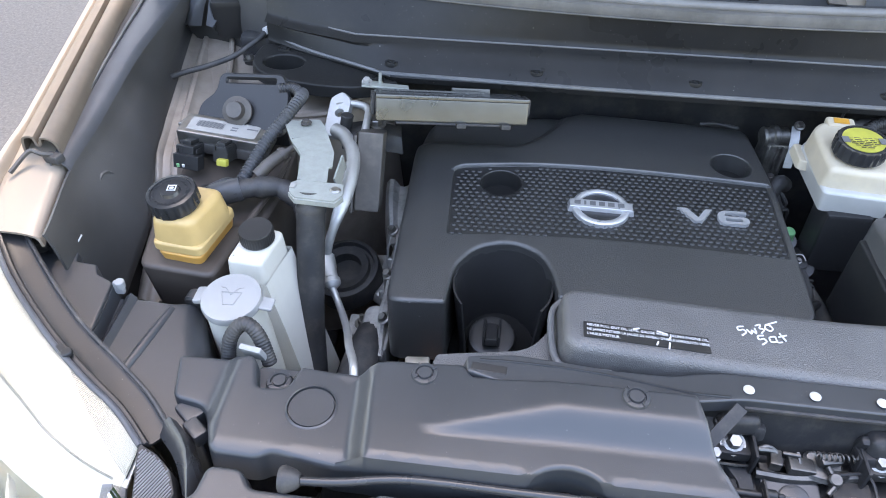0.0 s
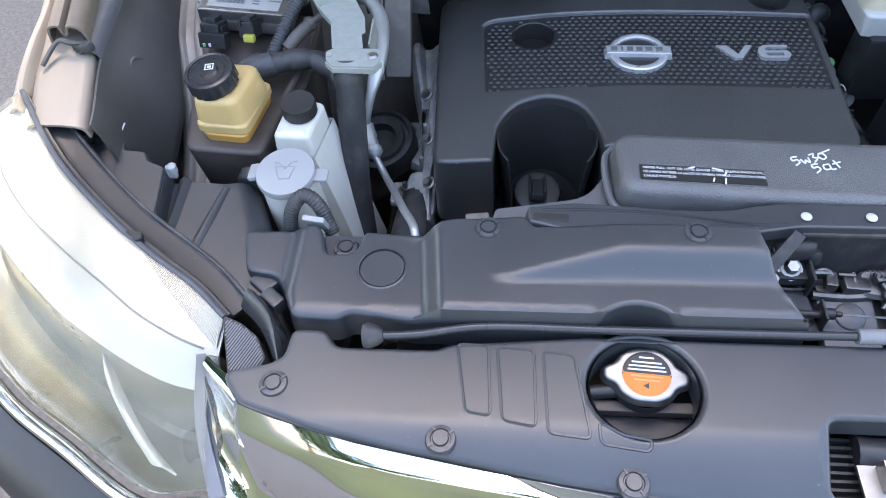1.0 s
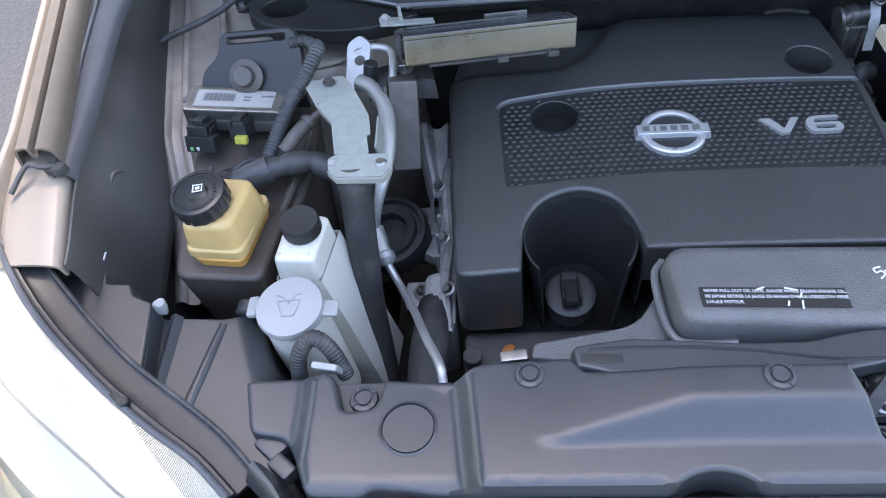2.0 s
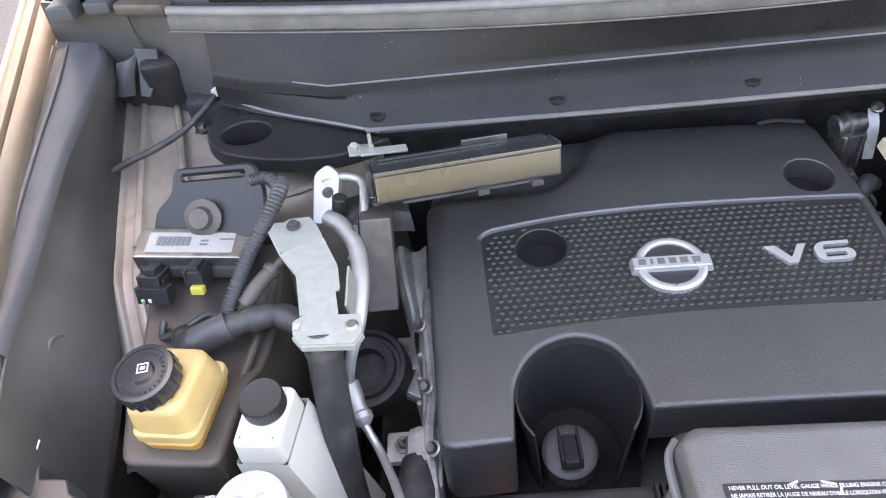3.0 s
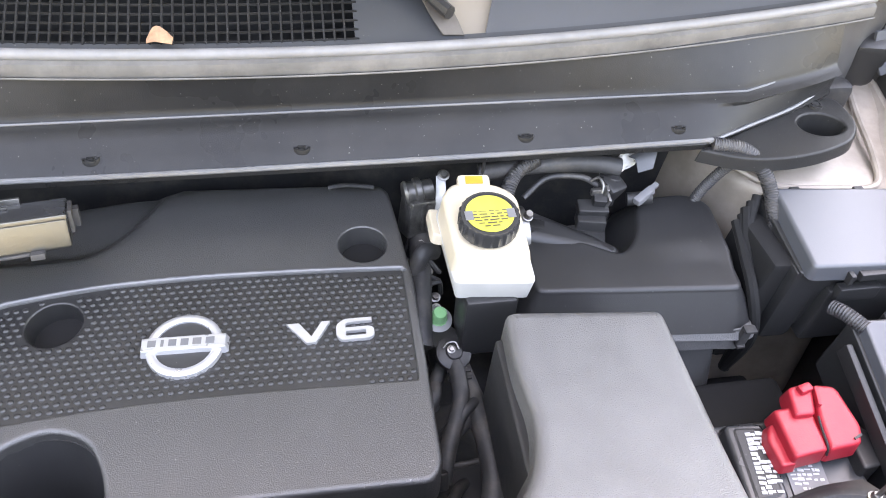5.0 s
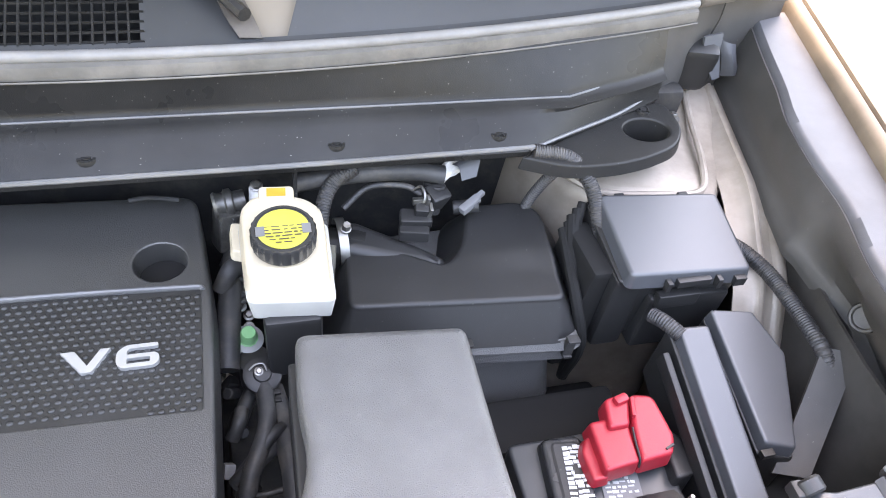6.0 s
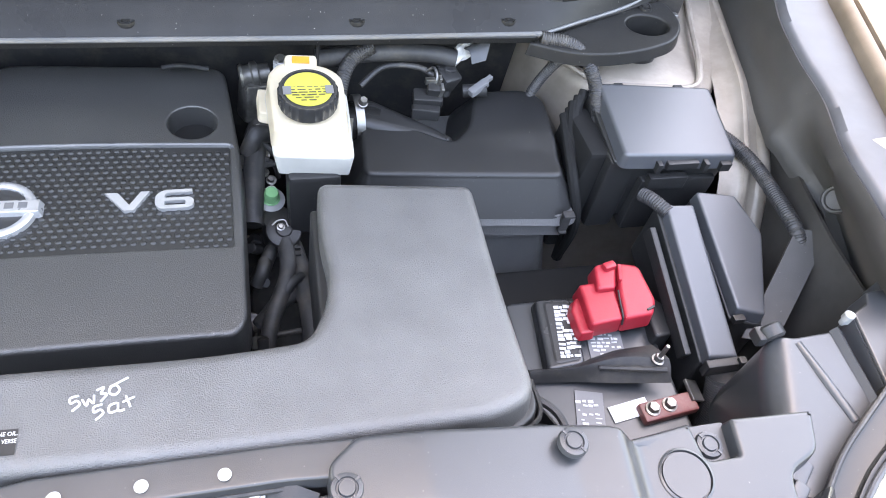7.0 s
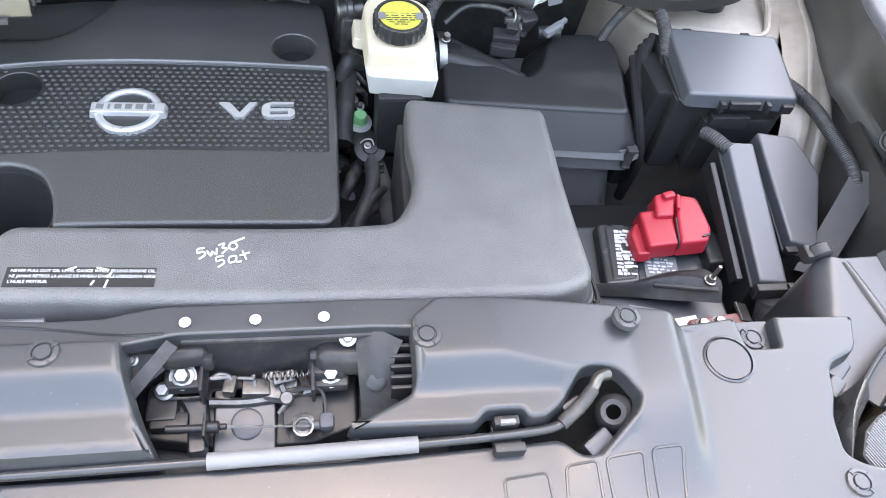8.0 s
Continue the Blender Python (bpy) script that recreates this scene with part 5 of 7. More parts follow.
part("pulley", lathe([(0, -0.012), (0.022, -0.012), (0.024, 0.002), (0.034, 0.004), (0.036, -0.002), (0.040, -0.002), (0.042, 0.004), (0.047, 0.003), (0.049, -0.004), (0.049, -0.03)], (-0.468, 0.738, 0.83), (-0.1, -0.25, 1), 40), RUBBER, block, "black pulley")
part("side_damper", merge(box((-0.430, 0.775, 0.975), (0.032, 0.05, 0.10), 0.003, (-28, 4, 4)), box((-0.450, 0.775, 0.97), (0.006, 0.054, 0.10), 0.003, (-28, 4, 4))), DAMPER, block, "brownish torque damper block")
part("damper_bracket", loft([[(-0.475, 0.84, 1.0), (-0.44, 0.845, 1.003), (-0.40, 0.84, 1.0)], [(-0.475, 0.81, 1.006), (-0.44, 0.815, 1.008), (-0.395, 0.81, 1.004)], [(-0.47, 0.795, 0.99), (-0.44, 0.80, 0.99), (-0.392, 0.80, 0.985)]], 0.003, 3), DARKM, block)
part("bracket_bolt", hexbolt((-0.432, 0.832, 1.006), (0, 0, 1), 0.008, 0.013, 0.008), BOLT, block)
for k, (a, b, r, m) in enumerate((((0.085, 0.62, 0.83), (0.115, 0.56, 0.80), 0.014, RUBBER), ((0.085, 0.66, 0.85), (0.14, 0.70, 0.86), 0.010, RUBBER), ((0.09, 0.72, 0.86), (0.12, 0.78, 0.85), 0.008, RUBBER), ((0.085, 0.76, 0.90), (0.10, 0.90, 0.92), 0.012, RUBBER),
                               ((0.09, 0.60, 0.85), (0.12, 0.65, 0.80), 0.006, RUBBER), ((0.085, 0.84, 0.93), (0.11, 0.86, 0.94), 0.010, DARKM))):
    mid = [(p + q) / 2 for p, q in zip(a, b)]
    mid[2] += 0.015
    part("coolant_pipe", tube([a, mid, b], r, 12, 6), m, block)
part("orange_plug", tube([(-0.322, 0.545, 0.85), (-0.316, 0.53, 0.865)], 0.009, 12, 1), COPPER, block)
part("ribbed_housing", merge(*[box((-0.18 + 0.006 * i, 0.545, 0.858), (0.003, 0.04, 0.02), 0.0005) for i in range(12)]), BLACK, block)
rnd = random.Random(9)
part("rear_fitting", merge(box((0.098, 0.915, 0.945), (0.034, 0.03, 0.05), 0.006, (-10, 12, 20)), lathe([(0.0, 0), (0.013, 0), (0.015, 0.003), (0.013, 0.006), (0.013, 0.012), (0.016, 0.014), (0.016, 0.02), (0.012, 0.022), (0.012, 0.034), (0, 0.034)], (0.083, 0.922, 0.972), (1, 0.15, 0.05), 20), *[box((0.088 + 0.007 * i, 0.902, 0.952), (0.003, 0.006, 0.034), 0.001, (-12, 8, 16)) for i in range(4)]), OILY, block, "dusty cast fitting behind the cover")
part("fitting_clip", loft([[(0.122, 0.935, 0.985), (0.132, 0.932, 0.987)], [(0.120, 0.918, 0.968), (0.131, 0.915, 0.970)], [(0.117, 0.903, 0.938), (0.127, 0.900, 0.940)]], 0.002, 3), STEEL, block, "bright bent steel clip")
part("clip_bolt", hexbolt((0.130, 0.932, 0.988), (0, -0.5, 1), 0.005, 0.007, 0.005), BOLT, block)
for i in range(8):
    x, y = 0.092 + rnd.uniform(-0.006, 0.02), 0.80 + 0.014 * i
    part("fitting_bolt", hexbolt((x, y, 0.915 + rnd.uniform(-0.02, 0.015)), (rnd.uniform(-0.5, 0.5), -0.4, 1), 0.004, 0.006, 0.005), (BOLT, CAST)[i % 2], block)
for i in range(6):
    y = 0.81 + 0.018 * i
    part("wire", tube([(0.083, y, 0.90), (0.095 + rnd.uniform(0, 0.01), y + 0.012, 0.925 + rnd.uniform(-0.01, 0.012)), (0.110 + rnd.uniform(-0.004, 0.006), y + rnd.uniform(0.0, 0.03), 0.92), (0.118, y + 0.03, 0.89)], rnd.uniform(0.002, 0.0045), 7, 5), (RUBBER, LOOM)[i % 2], block)
part("rear_tube", tube([(0.0, 0.932, 0.980), (0.02, 0.930, 0.984), (0.05, 0.928, 0.980)], 0.0025, 8, 5), DARKM, block)
for i in range(9):
    p = (0.088 + 0.008 * math.sin(i * 2.3), 0.62 + 0.035 * i, 0.83 + 0.03 * math.cos(i * 1.7))
    part("small_fitting", merge(cyl(p, (math.sin(i), math.cos(i), 1.2), 0.006, 0.018), box((p[0] - 0.006, p[1] + 0.012, p[2]), (0.012, 0.016, 0.012), 0.002, (20 * i, 10 * i, 0))), (BLACK, DARKM, CAST)[i % 3], block)

# ---- intake ----
duct = thing("air_intake_duct", (0.05, 0.5, 0.95), "grained grey-black air intake duct with a white marker note", "air duct")


def duct_top(x, y):
    return 1.0445 - 0.055 * x - 0.075 * (y - 0.47)


outline = rounded([(-0.193, 0.456, 0.012), (-0.184, 0.445, 0.008), (0.05, 0.441, 0.05), (0.262, 0.446, 0.02), (0.299, 0.462, 0.025), (0.298, 0.57, 0.05), (0.303, 0.704, 0.012), (0.150, 0.712, 0.012), (0.146, 0.645, 0.02), (0.150, 0.602, 0.02), (0.143, 0.565, 0.02), (0.126, 0.531, 0.014), (0.05, 0.524, 0.05), (-0.184, 0.523, 0.012), (-0.195, 0.513, 0.008)], 0.01, 6)
part("shell", moulded(outline, duct_top, 0.010, lambda x, y: 0.035 + 0.10 * max(0, min(1, (y - 0.52) / 0.1)), step=0.012, flare=0.004), DUCTP, duct)
foot = rounded([(-0.195, 0.44, 0.01), (-0.10, 0.434), (0.27, 0.440, 0.02), (0.308, 0.458, 0.02), (0.308, 0.50), (0.11, 0.51), (0.10, 0.532), (-0.192, 0.534, 0.01)], 0.01)
part("lower_rim", moulded(foot, lambda x, y: duct_top(x, y) - 0.030, 0.003, 0.02, step=0.03), BLACK, duct)
wing = rounded([(-0.305, 0.437, 0.004), (-0.302, 0.450, 0.004), (-0.22, 0.464, 0.03), (-0.200, 0.495, 0.01), (-0.18, 0.50), (-0.16, 0.43), (-0.25, 0.43)], 0.004)
part("left_wing", moulded(wing, lambda x, y: 1.022 + 0.01 * (x + 0.3), 0.002, 0.012), DUCTP, duct)
part("wing_slot", box((-0.318, 0.44, 1.018), (0.022, 0.010, 0.008), 0.002, (0, 0, 6)), STEEL, duct)
part("end_rim", tube([(-0.15, 0.4405, 1.030), (-0.186, 0.4415, 1.030), (-0.198, 0.451, 1.031), (-0.202, 0.48, 1.030), (-0.201, 0.508, 1.029), (-0.193, 0.522, 1.028)], 0.0032, 8, 6), LIPP, duct, "pale edge where lid and base meet")
part("neck_side", moulded(rounded([(0.138, 0.53), (0.15, 0.53), (0.155, 0.70), (0.142, 0.70)], 0.004), lambda x, y: duct_top(x, y) - 0.03, 0.003, 0.10), BLACK, duct)
part("front_seam", tube([(0.18, 0.4385, 1.003), (0.26, 0.439, 1.0), (0.304, 0.454, 0.998), (0.308, 0.49, 0.995)], 0.0022, 6, 5), BLACK, duct)
# warning sticker and marker note
lay = Matrix.Translation((-0.1755, 0.4665, duct_top(-0.1755, 0.4665) + 0.0006)) @ pose(0, 0, 0, -4.3, 3.15, -0.4)
part("sticker", move(box((0.053, 0, 0), (0.108, 0.0188, 0.0004), 0), lay), INK, duct, "black warning sticker")
letters("NEVER PULL OUT OIL LEVEL GAUGE WHILE FILLING ENGINE OIL.", 0.0042, lay @ pose(0.002, 0.0058, 0.0003), PRINT, duct, "print_line", 0.0001, "", 0.86)
letters("NE JAMAIS RETIRER LA JAUGE DE NIVEAU D'HUILE LORSQU'ON VERSE", 0.0042, lay @ pose(0.002, 0.0004, 0.0003), PRINT, duct, "print_line", 0.0001, "", 0.80)
letters("L'HUILE MOTEUR.", 0.0042, lay @ pose(0.002, -0.0050, 0.0003), PRINT, duct, "print_line", 0.0001, "", 0.86)
for x, y, w, a in ((0.045, 0.0085, 0.006, 20), (0.062, -0.006, 0.005, 70), (0.072, -0.007, 0.008, 80), (0.067, 0.008, 0.009, -15), (0.073, 0.002, 0.006, 60)):
    part("scuff", move(box((x, y, 0.0003), (w, 0.0014, 0.0004), 0, (0, 0, a)), lay), PRINT, duct)
note = Matrix.Translation((-0.036, 0.492, duct_top(-0.036, 0.492) + 0.0008)) @ pose(0, 0, 0, -4.3, 3.15, 16)
STROKES = (([(6, 10), (1, 10), (0.5, 6), (4, 6.5), (5, 3), (0, 0)], 0, 0), ([(0, 6), (1.5, 0.5), (3.5, 4.5), (5.5, 0.5), (7, 6.5)], 7, 0), ([(0.5, 9.5), (5, 10), (2.5, 6), (5.5, 4), (1, 0)], 15.5, 0), ([(2, 9), (0, 5), (2.5, 1.5), (6, 4), (5, 8.5), (1.5, 8.8), (5, 9.6), (13, 11.5)], 22.5, 0),
           ([(6, 10), (1, 10), (0.5, 6), (4, 6.5), (5, 3), (0, 0)], 11, -12.5), ([(6, 7.5), (1.5, 7), (0.5, 2), (5, 2), (6.5, 7), (5.5, 1), (9, 0.5)], 19, -12.5), ([(3, 10), (3.5, 0.5)], 28, -12), ([(0, 6), (7.5, 7)], 28, -12))
pen = Matrix.Translation((-0.0375, 0.4835, duct_top(-0.0375, 0.4835) + 0.0003)) @ pose(0, 0, 0, -4.3, 3.15, 17)
for pts, dx, dy in STROKES:
    line = curve([(0.00112 * (x + dx), 0.00105 * (y + dy) + 0.0012, 0) for x, y in pts], 4)
    part("marker_stroke", move(tube(line, 0.0008, 6, 1), pen), PRINT, duct, "white marker handwriting")

airbox = thing("air_filter_box", (0.33, 0.8, 0.8), "black plastic air filter box with a stepped lid", "air filter box")
lid = rounded([(0.208, 0.787, 0.015), (0.444, 0.768, 0.012), (0.452, 0.895, 0.02), (0.43, 0.915, 0.02), (0.366, 0.917, 0.015), (0.345, 0.855, 0.02), (0.322, 0.833, 0.012), (0.245, 0.878, 0.012), (0.215, 0.862, 0.015)], 0.01)
part("lid", moulded(lid, lambda x, y: 0.943 + 0.06 * max(0, x - 0.33) * (y > 0.82) + 0.02 * (y - 0.8), 0.006, 0.046, step=0.014, flare=0.026), BLACK, airbox)
part("lid_slope", moulded(rounded([(0.212, 0.860), (0.320, 0.832), (0.330, 0.848), (0.30, 0.868), (0.23, 0.905), (0.215, 0.895)], 0.008), lambda x, y: 0.952 - 0.12 * (x - 0.22) + 0.1 * (y - 0.86), 0.012, 0.05), BLACK, airbox)
part("seam_flange", moulded(rounded([(0.192, 0.767), (0.460, 0.742), (0.474, 0.90), (0.42, 0.93), (0.21, 0.92)], 0.012), lambda x, y: 0.900, 0.003, 0.012, flare=0.006), DUCTP, airbox)
part("lower_flange", moulded(rounded([(0.197, 0.768), (0.456, 0.744), (0.468, 0.90), (0.42, 0.925), (0.215, 0.915)], 0.012), 0.886, 0.003, 0.02, flare=0.004), DUCTP, airbox)
part("lower_box", moulded(rounded([(0.21, 0.785), (0.440, 0.766), (0.452, 0.895), (0.42, 0.915), (0.22, 0.91)], 0.012), 0.868, 0.004, 0.11, flare=0.022), DUCTP, airbox)
for x, y in ((0.448, 0.740), (0.33, 0.752)):
    c = part("clip", merge(box((x, y, 0.893), (0.012, 0.006, 0.034), 0.0015), box((x, y - 0.003, 0.908), (0.014, 0.010, 0.004), 0.001), box((x, y - 0.002, 0.877), (0.010, 0.008, 0.004), 0.001)), DARKM if x > 0.4 else BLACK, airbox, "sprung lid clip")
part("rib", box((0.34, 0.779, 0.925), (0.0015, 0.004, 0.03), 0), PANEL, airbox)
part("outlet_neck", tube([(0.238, 0.880, 0.926), (0.222, 0.884, 0.928), (0.19, 0.888, 0.928)], 0.0265, 24, 5), COWL, airbox)
part("hose_clamp", lathe([(0.028, -0.005), (0.030, -0.005), (0.030, 0.005), (0.028, 0.005)], (0.215, 0.885, 0.935), (1, 0.05, 0), 32), STEEL, airbox, "bright worm-drive clamp")
part("clamp_screw", hexbolt((0.219, 0.878, 0.966), (0.1, -0.3, 1), 0.005, 0.006, 0.008), BOLT, airbox)
part("sensor", merge(box((0.295, 0.876, 0.955), (0.034, 0.022, 0.016), 0.003, (0, 0, -12)), box((0.305, 0.888, 0.972), (0.016, 0.014, 0.024), 0.002, (15, 0, -12))), BLACK, airbox, "black air flow sensor")
part("sensor_clip", merge(box((0.312, 0.884, 0.975), (0.004, 0.012, 0.02), 0.001, (10, 10, 0)), box((0.30, 0.892, 0.985), (0.012, 0.006, 0.008), 0.001)), STEEL, airbox)

# ---- firewall side, between cowl and intake ----
valve = thing("purge_valve", (0.32, 0.93, 0.95), "dark valve with a crumpled foil sleeve", "valve")
part("body", merge(cyl((0.318, 0.905, 0.955), (0.2, 0.3, 1), 0.013, 0.035), box((0.322, 0.905, 0.975), (0.03, 0.024, 0.03), 0.005, (20, 10, 30)), box((0.298, 0.885, 0.965), (0.036, 0.02, 0.014), 0.003, (8, 0, -8)), cyl((0.345, 0.90, 0.962), (1, -0.2, 0.2), 0.008, 0.03)), BLACK, valve)
rnd = random.Random(3)
rows = []
for i in range(9):
    t = i / 8
    rows.append([(0.318 + 0.045 * t + (0.007 + 0.004 * t) * math.cos(a) + rnd.uniform(-0.002, 0.002), 0.918 + 0.016 * t + 0.006 * math.sin(a) + rnd.uniform(-0.002, 0.002), 0.985 + 0.025 * t + 0.007 * math.sin(a) + rnd.uniform(-0.002, 0.002)) for a in [k * math.pi / 4 for k in range(9)]])
part("foil_sleeve", loft(rows, 0.0008), CAST, valve, "crumpled foil sleeve")
part("spring_clip", merge(tube([(0.302, 0.888, 0.975), (0.308, 0.892, 0.99), (0.306, 0.905, 0.994), (0.300, 0.91, 0.985)], 0.0018, 6, 5), box((0.309, 0.889, 0.984), (0.004, 0.008, 0.022), 0.001, (10, 10, 0))), STEEL, valve, "bright spring clip")
part("plug", merge(box((0.362, 0.893, 0.972), (0.028, 0.010, 0.010), 0.002, (0, -14, 30)), box((0.375, 0.901, 0.978), (0.012, 0.006, 0.006), 0.001, (0, -14, 30))), GREYCAP, valve)
part("foil_tip", loft([[(0.345, 0.925, 1.006), (0.372, 0.930, 1.018)], [(0.350, 0.916, 1.008), (0.374, 0.918, 1.02)], [(0.352, 0.905, 0.998), (0.368, 0.904, 1.004)]], 0.001, 3), STRIP, valve)
for pts, r, m, nm, lb in (([(0.17, 0.93, 0.99), (0.24, 0.928, 1.0), (0.30, 0.925, 1.0), (0.335, 0.92, 0.995)], 0.011, RUBBER, "vacuum_hose", "black vacuum hose below the cowl"),
                          ([(0.188, 0.86, 0.94), (0.196, 0.895, 0.98), (0.21, 0.915, 1.0), (0.235, 0.925, 1.01)], 0.008, LOOM, "wiring_loom", "ribbed black loom rising behind the brake reservoir"),
                          ([(0.22, 0.905, 0.97), (0.25, 0.92, 0.985), (0.29, 0.918, 0.985), (0.31, 0.905, 0.98)], 0.0035, RUBBER, "thin_hose", "thin black hose below the cowl"),
                          ([(0.43, 0.905, 1.035), (0.47, 0.895, 1.03), (0.495, 0.875, 1.005), (0.50, 0.84, 0.975), (0.50, 0.80, 0.94)], 0.008, LOOM, "wiring_loom", "ribbed black loom curling down to the fuse box"),
                          ([(0.47, 0.892, 1.025), (0.455, 0.90, 1.0), (0.44, 0.905, 0.96), (0.43, 0.90, 0.93)], 0.006, LOOM, "wiring_loom", "black wiring branch beside the strut tower"),
                          ([(0.645, 0.805, 0.968), (0.668, 0.790, 0.960), (0.684, 0.757, 0.956), (0.689, 0.707, 0.954), (0.690, 0.66, 0.952), (0.70, 0.63, 0.93)], 0.0085, LOOM, "wiring_loom", "thick ribbed loom from fuse box to fender"),
                          ([(0.56, 0.52, 0.89), (0.562, 0.505, 0.86), (0.562, 0.49, 0.82), (0.56, 0.47, 0.75)], 0.017, LOOM, "wiring_loom", "thick ribbed loom below the relay box"),
                          ([(0.53, 0.735, 0.94), (0.537, 0.72, 0.945), (0.548, 0.70, 0.945)], 0.008, LOOM, "wiring_loom", "short ribbed loom into the relay box")):
    o = thing(nm, pts[0], lb, "hose" if "hose" in nm else "wiring")
    part("tube", tube(pts, r, 14, 6, 0.0007 if m is LOOM else 0.0, 0.003), m, o)
strap = thing("hanging_wire", (0.165, 0.925, 1.0), "thin dark wire hanging below the cowl", "wire")
part("strand", tube([(0.172, 0.918, 1.03), (0.17, 0.91, 0.99), (0.178, 0.905, 0.96)], 0.002, 6, 5), BLACK, strap)
strap = thing("steel_tab", (0.175, 0.87, 0.93), "bright bent steel tab beside the brake reservoir", "bracket")
part("tab", loft([[(0.196, 0.868, 0.955), (0.206, 0.862, 0.958)], [(0.193, 0.85, 0.935), (0.203, 0.845, 0.936)], [(0.19, 0.845, 0.915), (0.2, 0.84, 0.915)]], 0.002, 3), STEEL, strap)

# ---- brake reservoir ----
brake = thing("brake_fluid_reservoir", (0.15, 0.81, 0.96), "cream plastic brake fluid reservoir with a black cap", "fluid reservoir")
part("tank", moulded(rounded([(0.114, 0.770), (0.187, 0.762), (0.190, 0.845, 0.012), (0.172, 0.862, 0.012), (0.125, 0.868, 0.012), (0.112, 0.85)], 0.008), lambda x, y: 1.034 + 0.05 * (y - 0.8), 0.007, 0.028, step=0.012, flare=0.003), CREAM, brake)
part("lower_tank", moulded(rounded([(0.112, 0.758), (0.192, 0.750), (0.196, 0.85), (0.12, 0.87), (0.108, 0.855)], 0.008), lambda x, y: 1.008, 0.004, 0.03, step=0.02, flare=-0.004), MILK, brake, "paler lower half of the tank")
part("side_ledge", moulded(rounded([(0.1015, 0.826), (0.113, 0.822), (0.113, 0.862), (0.1015, 0.864)], 0.004), 1.004, 0.002, 0.012), CREAM, brake)
part("filler_tab", box((0.148, 0.864, 1.034), (0.034, 0.020, 0.012), 0.004, (6, 0, -4)), CREAM, brake)
part("tab_sticker", box((0.148, 0.864, 1.0405), (0.018, 0.010, 0.0006), 0, (6, 0, -4)), DECALO, brake)
cap = part("cap", lathe([(0.029, 0), (0.030, 0.002), (0.030, 0.016), (0.028, 0.0185), (0.0255, 0.0185), (0.0255, 0.0175), (0, 0.0175)], (0.150, 0.800, 1.038), (0, -0.05, 1), 96, 0.0012, 24), GLOSS, brake, "black ribbed cap with a yellow decal")
part("cap_decal", lathe([(0, 0.0183), (0.0235, 0.0183), (0.0235, 0.0175)], (0.150, 0.800, 1.038), (0, -0.05, 1), 40), DECALY, cap, "worn yellow decal")
rnd = random.Random(5)
for i, w in enumerate((0.016, 0.026, 0.032, 0.036, 0.038, 0.038, 0.036, 0.032, 0.026, 0.016)):
    x = 0.150 - w / 2
    while x < 0.150 + w / 2 - 0.003:
        k = rnd.uniform(0.003, 0.009)
        part("decal_line", box((x + k / 2, 0.8185 - 0.0041 * i, 1.0564 + 0.05 * (0.0041 * i - 0.0185)), (k, rnd.uniform(0.0006, 0.0012), 0.0005), 0, (0, 0, rnd.uniform(-4, 4))), BROWN, cap)
        x += k + rnd.uniform(0.001, 0.003)
for s in (-1, 1):
    part("decal_gap", box((0.150 + s * 0.0205, 0.797, 1.0568), (0.008, 0.012, 0.0006), 0.001), GREYCAP, cap)
master = thing("master_cylinder", (0.15, 0.77, 0.85), "black master cylinder bracket below the brake reservoir", "brake cylinder")
part("bracket", box((0.152, 0.775, 0.935), (0.055, 0.05, 0.09), 0.006), BLACK, master)

plug = thing("service_port", (0.107, 0.79, 0.88), "bright green service port cap on a black fitting", "service port")
part("cap", lathe([(0, 0.015), (0.0068, 0.015), (0.008, 0.013), (0.009, 0.003), (0.0105, 0.002), (0.0105, 0)], (0.107, 0.793, 0.905), (0.1, -0.2, 1), 24, 0.0006, 12), GREEN, plug, "green cap")
part("collar", lathe([(0.014, -0.02), (0.014, -0.002), (0.016, 0), (0.012, 0.002), (0, 0.002)], (0.107, 0.793, 0.904), (0.1, -0.2, 1), 24), LID, plug)
part("fitting", merge(cyl((0.112, 0.77, 0.86), (0, 0, 1), 0.017, 0.04), lathe([(0, 0.004), (0.014, 0.004), (0.019, 0.002), (0.0195, -0.004)], (0.118, 0.752, 0.897), (0.1, -0.35, 1), 28), lathe([(0, 0.007), (0.008, 0.006), (0.010, 0.003)], (0.118, 0.752, 0.897), (0.1, -0.35, 1), 20), box((0.122, 0.735, 0.887), (0.026, 0.004, 0.004), 0.001), box((0.122, 0.728, 0.884), (0.026, 0.004, 0.004), 0.001)), BLACK, plug)
part("bolt", hexbolt((0.115, 0.752, 0.9035), (0.1, -0.35, 1), 0.003, 0.0045, 0.003), BOLT, plug)
part("wire_clip", tube([(0.106, 0.752, 0.908), (0.112, 0.757, 0.909), (0.120, 0.757, 0.909), (0.123, 0.750, 0.906)], 0.0009, 6, 5), STEEL, plug)
for pts, r in (([(0.084, 0.66, 0.86), (0.105, 0.672, 0.875), (0.122, 0.69, 0.885), (0.133, 0.70, 0.88)], 0.006), ([(0.085, 0.648, 0.85), (0.11, 0.642, 0.862), (0.13, 0.645, 0.86)], 0.003), ([(0.084, 0.70, 0.87), (0.092, 0.71, 0.882), (0.095, 0.725, 0.88)], 0.007)):
    h = thing("thin_hose", pts[0], "thin black hose beside the engine cover", "hose")
    part("tube", tube(pts, r, 12, 6), RUBBER, h)
